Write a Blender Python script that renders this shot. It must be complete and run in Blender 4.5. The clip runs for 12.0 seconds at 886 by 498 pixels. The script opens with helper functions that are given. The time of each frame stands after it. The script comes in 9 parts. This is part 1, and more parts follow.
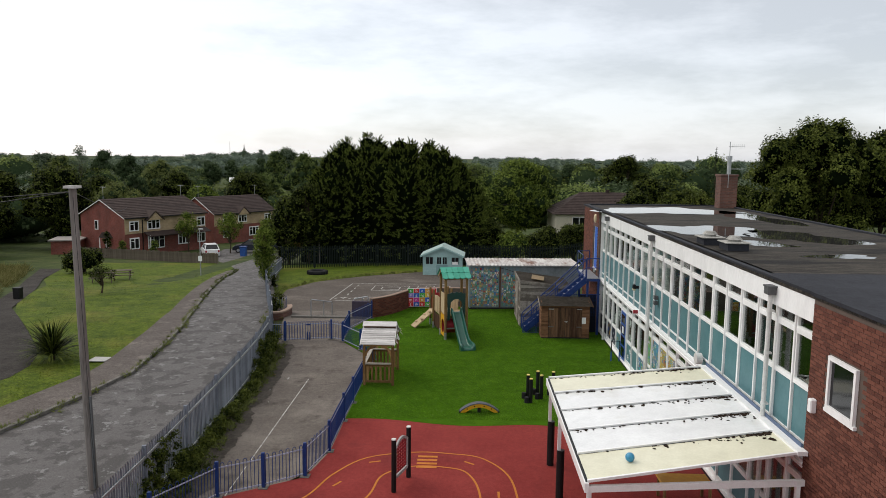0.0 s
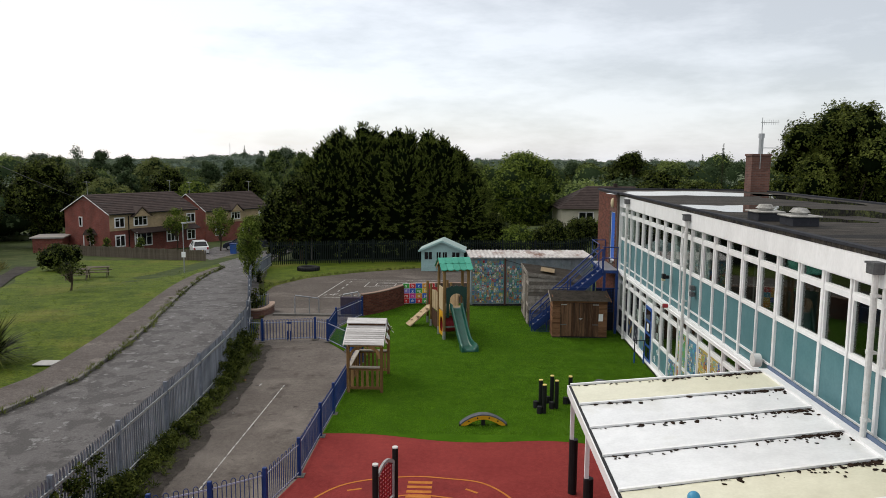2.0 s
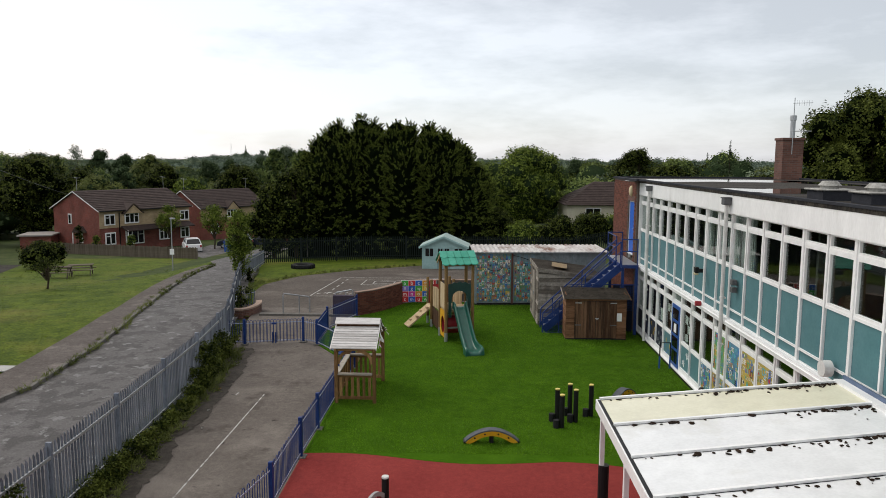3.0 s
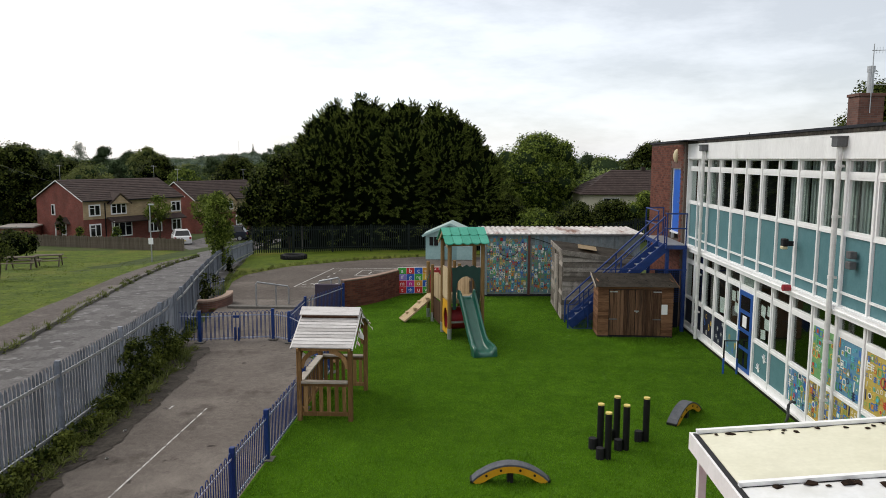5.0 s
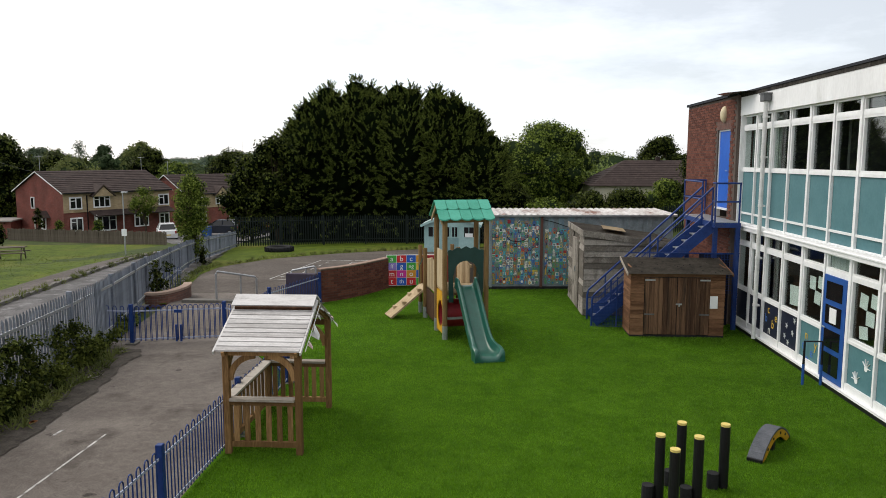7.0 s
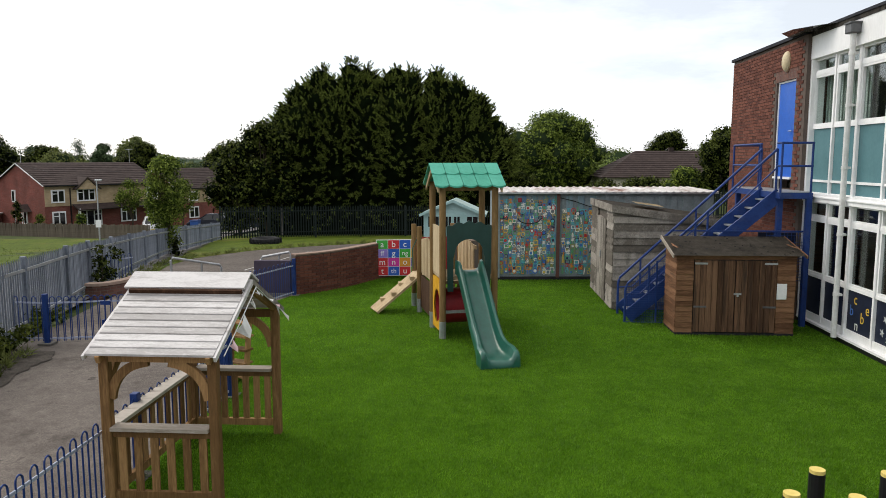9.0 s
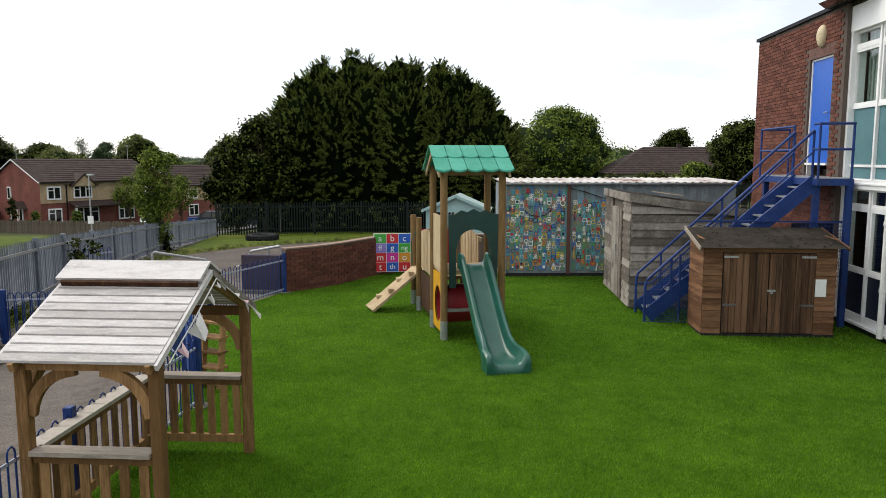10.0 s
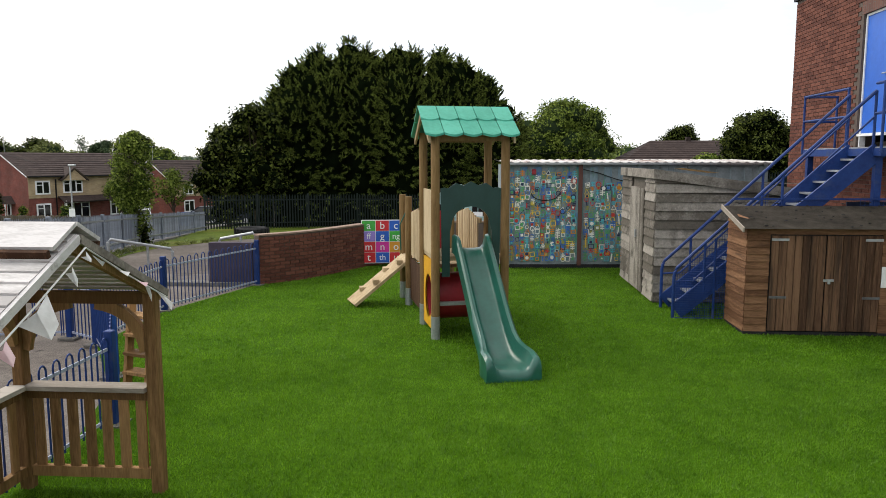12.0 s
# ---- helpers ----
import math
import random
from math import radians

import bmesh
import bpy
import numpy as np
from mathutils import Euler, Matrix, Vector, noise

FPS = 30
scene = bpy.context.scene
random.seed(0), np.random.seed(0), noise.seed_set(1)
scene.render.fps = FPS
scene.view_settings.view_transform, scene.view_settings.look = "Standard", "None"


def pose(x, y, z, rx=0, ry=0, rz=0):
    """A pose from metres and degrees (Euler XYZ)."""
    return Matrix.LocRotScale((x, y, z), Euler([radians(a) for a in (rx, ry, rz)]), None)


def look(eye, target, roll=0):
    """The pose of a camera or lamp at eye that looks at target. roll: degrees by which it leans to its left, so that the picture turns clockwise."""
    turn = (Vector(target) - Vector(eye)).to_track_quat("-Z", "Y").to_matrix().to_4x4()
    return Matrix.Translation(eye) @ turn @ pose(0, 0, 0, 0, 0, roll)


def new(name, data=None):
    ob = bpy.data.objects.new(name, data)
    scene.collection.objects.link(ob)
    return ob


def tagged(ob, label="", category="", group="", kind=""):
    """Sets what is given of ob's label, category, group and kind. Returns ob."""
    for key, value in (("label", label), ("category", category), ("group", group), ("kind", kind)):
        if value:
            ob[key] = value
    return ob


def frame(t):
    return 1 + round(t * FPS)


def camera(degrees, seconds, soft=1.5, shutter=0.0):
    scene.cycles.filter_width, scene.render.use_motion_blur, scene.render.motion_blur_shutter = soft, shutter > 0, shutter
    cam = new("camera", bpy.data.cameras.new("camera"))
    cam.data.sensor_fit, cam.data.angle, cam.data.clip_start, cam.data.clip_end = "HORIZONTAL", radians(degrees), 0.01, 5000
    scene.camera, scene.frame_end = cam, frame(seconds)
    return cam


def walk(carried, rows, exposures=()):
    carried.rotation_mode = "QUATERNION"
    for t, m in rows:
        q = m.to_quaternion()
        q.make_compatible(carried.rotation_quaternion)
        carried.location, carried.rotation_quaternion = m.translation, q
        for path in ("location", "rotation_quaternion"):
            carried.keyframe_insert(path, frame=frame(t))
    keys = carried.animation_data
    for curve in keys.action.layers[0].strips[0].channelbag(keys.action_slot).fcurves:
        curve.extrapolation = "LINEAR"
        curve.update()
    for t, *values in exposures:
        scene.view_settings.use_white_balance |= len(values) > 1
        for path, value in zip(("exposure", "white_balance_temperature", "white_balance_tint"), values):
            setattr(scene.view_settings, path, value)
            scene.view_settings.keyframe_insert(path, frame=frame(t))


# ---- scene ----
cam = camera(62.6, 12.0, soft=0.4)
PATH = [
    (0, (0.558, 1.562, 8.31), (0.5, 3.545, 8.059), 0.6),
    (0.5, (0.556, 2.215, 8.087), (0.497, 4.199, 7.839), 0.6),
    (1, (0.569, 2.978, 7.916), (0.509, 4.962, 7.668), 0.5),
    (1.5, (0.619, 4.02, 7.628), (0.558, 6.004, 7.382), 0.5),
    (2, (0.6, 5.332, 7.267), (0.537, 7.315, 7.021), 0.4),
    (2.5, (0.541, 6.825, 6.936), (0.474, 8.809, 6.691), 0.3),
    (3, (0.534, 8.116, 6.633), (0.465, 10.099, 6.388), 0.3),
    (4.8, (0.499, 12.66, 5.41), (0.409, 14.643, 5.166), 0.3),
    (5, (0.541, 13.113, 5.306), (0.448, 15.095, 5.06), 0.2),
    (5.5, (0.573, 14.237, 5.007), (0.476, 16.22, 4.763), 0.2),
    (6, (0.639, 15.291, 4.767), (0.54, 17.274, 4.523), 0.1),
    (6.5, (0.665, 16.337, 4.486), (0.562, 18.319, 4.244), 0.1),
    (7, (0.613, 17.317, 4.237), (0.506, 19.299, 3.993), 0.1),
    (7.2, (0.599, 17.657, 4.172), (0.493, 19.638, 3.924), 0.1),
    (8.8, (0.556, 20.487, 3.384), (0.441, 22.47, 3.145), -0.1),
    (9, (0.539, 20.788, 3.341), (0.423, 22.77, 3.098), -0.0),
    (9.5, (0.495, 21.488, 3.218), (0.374, 23.469, 2.974), -0.0),
    (10, (0.5, 22.1, 3.042), (0.374, 24.081, 2.798), -0.0),
    (10.5, (0.471, 22.685, 2.905), (0.34, 24.666, 2.661), -0.1),
    (11, (0.478, 23.223, 2.767), (0.344, 25.204, 2.523), -0.1),
    (11.5, (0.538, 23.694, 2.664), (0.404, 25.674, 2.42), -0.1),
    (12, (0.535, 24.105, 2.533), (0.401, 26.085, 2.288), -0.0),
]
walk(cam, [(t, look(eye, target, roll)) for t, eye, target, roll in PATH],
     [(0, -0.12), (3, -0.16), (6, 0.06), (9.5, 0.27), (12, 0.46)])

# ---- light: overcast sky, weak broad sun behind the clouds ----
SUN_ELEV, SUN_AZ = 44.0, 300.0          # degrees; azimuth clockwise from +y
world = bpy.data.worlds.new("overcast_sky")
scene.world = world
world.use_nodes = True
wn, wl = world.node_tree.nodes, world.node_tree.links
wn.clear()
w_out = wn.new("ShaderNodeOutputWorld")
w_sky = wn.new("ShaderNodeTexSky")
w_sky.sky_type, w_sky.sun_disc = "NISHITA", False
w_sky.sun_elevation, w_sky.sun_rotation = radians(SUN_ELEV), radians(SUN_AZ)
w_clear = wn.new("ShaderNodeBackground")
w_clear.inputs["Strength"].default_value = 0.05
wl.new(w_sky.outputs[0], w_clear.inputs["Color"])
w_co = wn.new("ShaderNodeTexCoord")
w_map = wn.new("ShaderNodeMapping")
w_map.inputs["Scale"].default_value = (1.6, 1.6, 6.0)
w_map.inputs["Location"].default_value = (0.35, 0.2, 0.1)
w_noise = wn.new("ShaderNodeTexNoise")
w_noise.inputs["Scale"].default_value = 2.1
w_noise.inputs["Detail"].default_value = 6.0
w_noise.inputs["Roughness"].default_value = 0.6
w_ramp = wn.new("ShaderNodeValToRGB")
w_ramp.color_ramp.elements[0].position, w_ramp.color_ramp.elements[0].color = 0.36, (0.72, 0.71, 0.695, 1)
w_ramp.color_ramp.elements[1].position, w_ramp.color_ramp.elements[1].color = 0.56, (1.0, 0.985, 0.965, 1)
w_cloud = wn.new("ShaderNodeBackground")
w_add = wn.new("ShaderNodeAddShader")
wl.new(w_co.outputs["Generated"], w_map.inputs["Vector"])
wl.new(w_map.outputs[0], w_noise.inputs["Vector"])
w_sep = wn.new("ShaderNodeSeparateXYZ")
wl.new(w_co.outputs["Generated"], w_sep.inputs[0])
w_tilt = wn.new("ShaderNodeMath")
w_tilt.operation = "MULTIPLY_ADD"          # brighter cloud to the west
w_tilt.inputs[1].default_value = -0.22
wl.new(w_sep.outputs["X"], w_tilt.inputs[0])
wl.new(w_noise.outputs["Fac"], w_tilt.inputs[2])
wl.new(w_tilt.outputs[0], w_ramp.inputs["Fac"])
w_low = wn.new("ShaderNodeMapRange")       # cooler cloud towards the horizon
w_low.inputs["From Min"].default_value, w_low.inputs["From Max"].default_value = 0.0, 0.35
wl.new(w_sep.outputs["Z"], w_low.inputs["Value"])
w_tone = wn.new("ShaderNodeMix")
w_tone.data_type = "RGBA"
w_tone.inputs["A"].default_value, w_tone.inputs["B"].default_value = (0.94, 0.975, 1.07, 1), (1.0, 0.995, 0.98, 1)
wl.new(w_low.outputs[0], w_tone.inputs["Factor"])
w_tint = wn.new("ShaderNodeMix")
w_tint.data_type, w_tint.blend_type = "RGBA", "MULTIPLY"
w_tint.inputs["Factor"].default_value = 1.0
wl.new(w_ramp.outputs["Color"], w_tint.inputs["A"])
wl.new(w_tone.outputs["Result"], w_tint.inputs["B"])
wl.new(w_tint.outputs["Result"], w_cloud.inputs["Color"])
w_high = wn.new("ShaderNodeMapRange")      # overcast sky: brighter overhead than at the horizon
w_high.interpolation_type = "SMOOTHSTEP"
w_high.inputs["From Min"].default_value, w_high.inputs["From Max"].default_value = 0.32, 1.0
w_high.inputs["To Min"].default_value, w_high.inputs["To Max"].default_value = 0.845, 1.18
wl.new(w_sep.outputs["Z"], w_high.inputs["Value"])
w_west = wn.new("ShaderNodeMath")
w_west.operation = "MULTIPLY_ADD"
w_west.inputs[1].default_value, w_west.inputs[2].default_value = -0.16, 1.0
wl.new(w_sep.outputs["X"], w_west.inputs[0])
w_power = wn.new("ShaderNodeMath")
w_power.operation = "MULTIPLY"
wl.new(w_high.outputs[0], w_power.inputs[0])
wl.new(w_west.outputs[0], w_power.inputs[1])
wl.new(w_power.outputs[0], w_cloud.inputs["Strength"])
wl.new(w_clear.outputs[0], w_add.inputs[0])
wl.new(w_cloud.outputs[0], w_add.inputs[1])
wl.new(w_add.outputs[0], w_out.inputs["Surface"])
sun = new("sun", bpy.data.lights.new("sun", "SUN"))
sun.data.energy, sun.data.angle, sun.data.color = 1.3, radians(30), (1.0, 0.92, 0.80)
az, el = radians(SUN_AZ), radians(SUN_ELEV)
sun.matrix_basis = look((60 * math.sin(az) * math.cos(el), 60 * math.cos(az) * math.cos(el), 60 * math.sin(el)), (0, 0, 0))


# ---- materials ----
def shade(name, low, high, scale=4.0, rough=0.7, fine=40.0, bump=0.15, metal=0.0, stain=None, stain_scale=0.6, stain_at=(0.55, 0.75),
          stretch=(1, 1, 1), island=0.0, rand=0.0, spec=None, bump_dist=0.01, grain=0.0, grain_scale=40.0, patches=()):
    """Surface whose colour runs between low and high over two scales of noise, with fine relief and optional stains."""
    m = bpy.data.materials.new(name)
    m.use_nodes = True
    n, l = m.node_tree.nodes, m.node_tree.links
    b = n["Principled BSDF"]
    co = n.new("ShaderNodeTexCoord")
    mp = n.new("ShaderNodeMapping")
    mp.inputs["Scale"].default_value = stretch
    l.new(co.outputs["Object"], mp.inputs["Vector"])
    a = n.new("ShaderNodeTexNoise")
    a.inputs["Scale"].default_value, a.inputs["Detail"].default_value = scale, 5
    f = n.new("ShaderNodeTexNoise")
    f.inputs["Scale"].default_value, f.inputs["Detail"].default_value = fine, 3
    l.new(mp.outputs[0], a.inputs["Vector"])
    l.new(mp.outputs[0], f.inputs["Vector"])
    c = n.new("ShaderNodeTexNoise")
    c.inputs["Scale"].default_value, c.inputs["Detail"].default_value = math.sqrt(scale * fine), 4
    l.new(mp.outputs[0], c.inputs["Vector"])
    fac = None
    for node, share in ((a, 0.38), (c, 0.34), (f, 0.28)):
        k = n.new("ShaderNodeMath")
        k.operation = "MULTIPLY_ADD"
        k.inputs[1].default_value = share
        l.new(node.outputs["Fac"], k.inputs[0])
        if fac:
            l.new(fac, k.inputs[2])
        else:
            k.inputs[2].default_value = 0.0
        fac = k.outputs[0]
    for amount, node, out in ((island, "ShaderNodeNewGeometry", "Random Per Island"), (rand, "ShaderNodeObjectInfo", "Random")):
        if amount:
            g = n.new(node)
            s = n.new("ShaderNodeMath")
            s.operation = "SUBTRACT"
            s.inputs[1].default_value = 0.5
            l.new(g.outputs[out], s.inputs[0])
            k = n.new("ShaderNodeMath")
            k.operation = "MULTIPLY_ADD"
            k.inputs[1].default_value = amount
            l.new(s.outputs[0], k.inputs[0])
            l.new(fac, k.inputs[2])
            fac = k.outputs[0]
    r = n.new("ShaderNodeValToRGB")
    r.color_ramp.elements[0].position, r.color_ramp.elements[0].color = 0.38, (*low, 1)
    r.color_ramp.elements[1].position, r.color_ramp.elements[1].color = 0.62, (*high, 1)
    l.new(fac, r.inputs["Fac"])
    col = r.outputs["Color"]
    for stain, stain_scale, stain_at in ([(stain, stain_scale, stain_at)] if stain else []) + list(patches):
        st = n.new("ShaderNodeTexNoise")
        st.inputs["Scale"].default_value, st.inputs["Detail"].default_value, st.inputs["Roughness"].default_value = stain_scale, 7, 0.65
        l.new(mp.outputs[0], st.inputs["Vector"])
        sr = n.new("ShaderNodeMapRange")
        sr.inputs["From Min"].default_value, sr.inputs["From Max"].default_value = stain_at
        l.new(st.outputs["Fac"], sr.inputs["Value"])
        mx = n.new("ShaderNodeMix")
        mx.data_type = "RGBA"
        l.new(sr.outputs[0], mx.inputs["Factor"])
        l.new(col, mx.inputs["A"])
        mx.inputs["B"].default_value = (*stain, 1)
        col = mx.outputs["Result"]
    if grain:
        gn = n.new("ShaderNodeTexNoise")
        gn.inputs["Scale"].default_value, gn.inputs["Detail"].default_value, gn.inputs["Roughness"].default_value = grain_scale, 3, 0.7
        l.new(mp.outputs[0], gn.inputs["Vector"])
        gr = n.new("ShaderNodeMapRange")
        gr.inputs["From Min"].default_value, gr.inputs["From Max"].default_value = 0.3, 0.7
        gr.inputs["To Min"].default_value, gr.inputs["To Max"].default_value = 1 - grain, 1 + grain
        l.new(gn.outputs["Fac"], gr.inputs["Value"])
        sc = n.new("ShaderNodeVectorMath")
        sc.operation = "SCALE"
        l.new(col, sc.inputs[0])
        l.new(gr.outputs[0], sc.inputs["Scale"])
        col = sc.outputs[0]
    l.new(col, b.inputs["Base Color"])
    b.inputs["Roughness"].default_value, b.inputs["Metallic"].default_value = rough, metal
    b.inputs["Specular IOR Level"].default_value = spec if spec is not None else (0.5 if rough < 0.45 else 0.3 if rough < 0.65 else 0.12)
    if bump:
        bp = n.new("ShaderNodeBump")
        bp.inputs["Strength"].default_value, bp.inputs["Distance"].default_value = bump, bump_dist
        l.new(f.outputs["Fac"], bp.inputs["Height"])
        l.new(bp.outputs[0], b.inputs["Normal"])
    return m


def leaf_shade(name, low, high, through_light=0.25, scale=0.35, at=(0.38, 0.72), each=0.34, gloss=0.04):
    m = shade(name, low, high, scale=scale, fine=scale * 9, rough=0.55, bump=0, island=each, spec=gloss)
    ramp = next(q for q in m.node_tree.nodes if q.type == "VALTORGB").color_ramp
    ramp.elements[1].position = at[1]
    ramp.elements[0].position = at[0]
    n, l = m.node_tree.nodes, m.node_tree.links
    b = n["Principled BSDF"]
    t = n.new("ShaderNodeBsdfTranslucent")
    l.new(b.inputs["Base Color"].links[0].from_socket, t.inputs["Color"])
    mx = n.new("ShaderNodeMixShader")
    mx.inputs[0].default_value = through_light
    l.new(b.outputs[0], mx.inputs[1])
    l.new(t.outputs[0], mx.inputs[2])
    l.new(mx.outputs[0], n["Material Output"].inputs["Surface"])
    return m


def brick_shade(name, low, high, mortar, course=0.075, length=0.225, swap=False, facing="x"):
    """Brickwork on a wall that faces along x or y (or both, by the larger of two directions)."""
    m = bpy.data.materials.new(name)
    m.use_nodes = True
    n, l = m.node_tree.nodes, m.node_tree.links
    b = n["Principled BSDF"]
    co = n.new("ShaderNodeTexCoord")
    sp = n.new("ShaderNodeSeparateXYZ")
    cb = n.new("ShaderNodeCombineXYZ")
    l.new(co.outputs["Object"], sp.inputs[0])
    if facing == "both":
        add = n.new("ShaderNodeMath")
        l.new(sp.outputs["X"], add.inputs[0])
        l.new(sp.outputs["Y"], add.inputs[1])
        along = add.outputs[0]
    else:
        along = sp.outputs["Y" if facing == "x" else "X"]
    l.new(sp.outputs["Z"] if swap else along, cb.inputs["X"])
    l.new(along if swap else sp.outputs["Z"], cb.inputs["Y"])
    t = n.new("ShaderNodeTexBrick")
    t.inputs["Scale"].default_value = 1.0
    t.inputs["Brick Width"].default_value, t.inputs["Row Height"].default_value = length, course
    t.inputs["Mortar Size"].default_value, t.inputs["Mortar Smooth"].default_value = 0.006, 0.2
    t.inputs["Bias"].default_value = 0.0
    t.inputs["Color1"].default_value, t.inputs["Color2"].default_value = (*low, 1), (*high, 1)
    t.inputs["Mortar"].default_value = (*mortar, 1)
    l.new(cb.outputs[0], t.inputs["Vector"])
    big = n.new("ShaderNodeTexNoise")
    big.inputs["Scale"].default_value, big.inputs["Detail"].default_value = 0.8, 6
    l.new(co.outputs["Object"], big.inputs["Vector"])
    mr = n.new("ShaderNodeMapRange")
    mr.inputs["From Min"].default_value, mr.inputs["From Max"].default_value = 0.3, 0.7
    mr.inputs["To Min"].default_value, mr.inputs["To Max"].default_value = 0.7, 1.25
    l.new(big.outputs["Fac"], mr.inputs["Value"])
    mul = n.new("ShaderNodeVectorMath")
    mul.operation = "SCALE"
    l.new(t.outputs["Color"], mul.inputs[0])
    l.new(mr.outputs[0], mul.inputs["Scale"])
    l.new(mul.outputs[0], b.inputs["Base Color"])
    bp = n.new("ShaderNodeBump")
    bp.inputs["Strength"].default_value, bp.inputs["Distance"].default_value = 0.6, 0.008
    bp.invert = True
    l.new(t.outputs["Fac"], bp.inputs["Height"])
    l.new(bp.outputs[0], b.inputs["Normal"])
    b.inputs["Roughness"].default_value = 0.85
    return m


def glass_shade(name, tint=(0.9, 0.95, 0.93)):
    m = bpy.data.materials.new(name)
    m.use_nodes = True
    n, l = m.node_tree.nodes, m.node_tree.links
    n.remove(n["Principled BSDF"])
    tr, gl, mx, lw, pw, ad = (n.new(k) for k in ("ShaderNodeBsdfTransparent", "ShaderNodeBsdfGlossy", "ShaderNodeMixShader", "ShaderNodeLayerWeight", "ShaderNodeMath", "ShaderNodeMath"))
    tr.inputs["Color"].default_value = (*tint, 1)
    gl.inputs["Roughness"].default_value = 0.02
    lw.inputs["Blend"].default_value = 0.5
    pw.operation, pw.inputs[1].default_value = "POWER", 4.0
    ad.operation, ad.inputs[1].default_value, ad.inputs[2].default_value = "MULTIPLY_ADD", 0.75, 0.05
    l.new(lw.outputs["Facing"], pw.inputs[0])
    l.new(pw.outputs[0], ad.inputs[0])
    l.new(ad.outputs[0], mx.inputs[0])
    l.new(tr.outputs[0], mx.inputs[1])
    l.new(gl.outputs[0], mx.inputs[2])
    l.new(mx.outputs[0], n["Material Output"].inputs["Surface"])
    return m


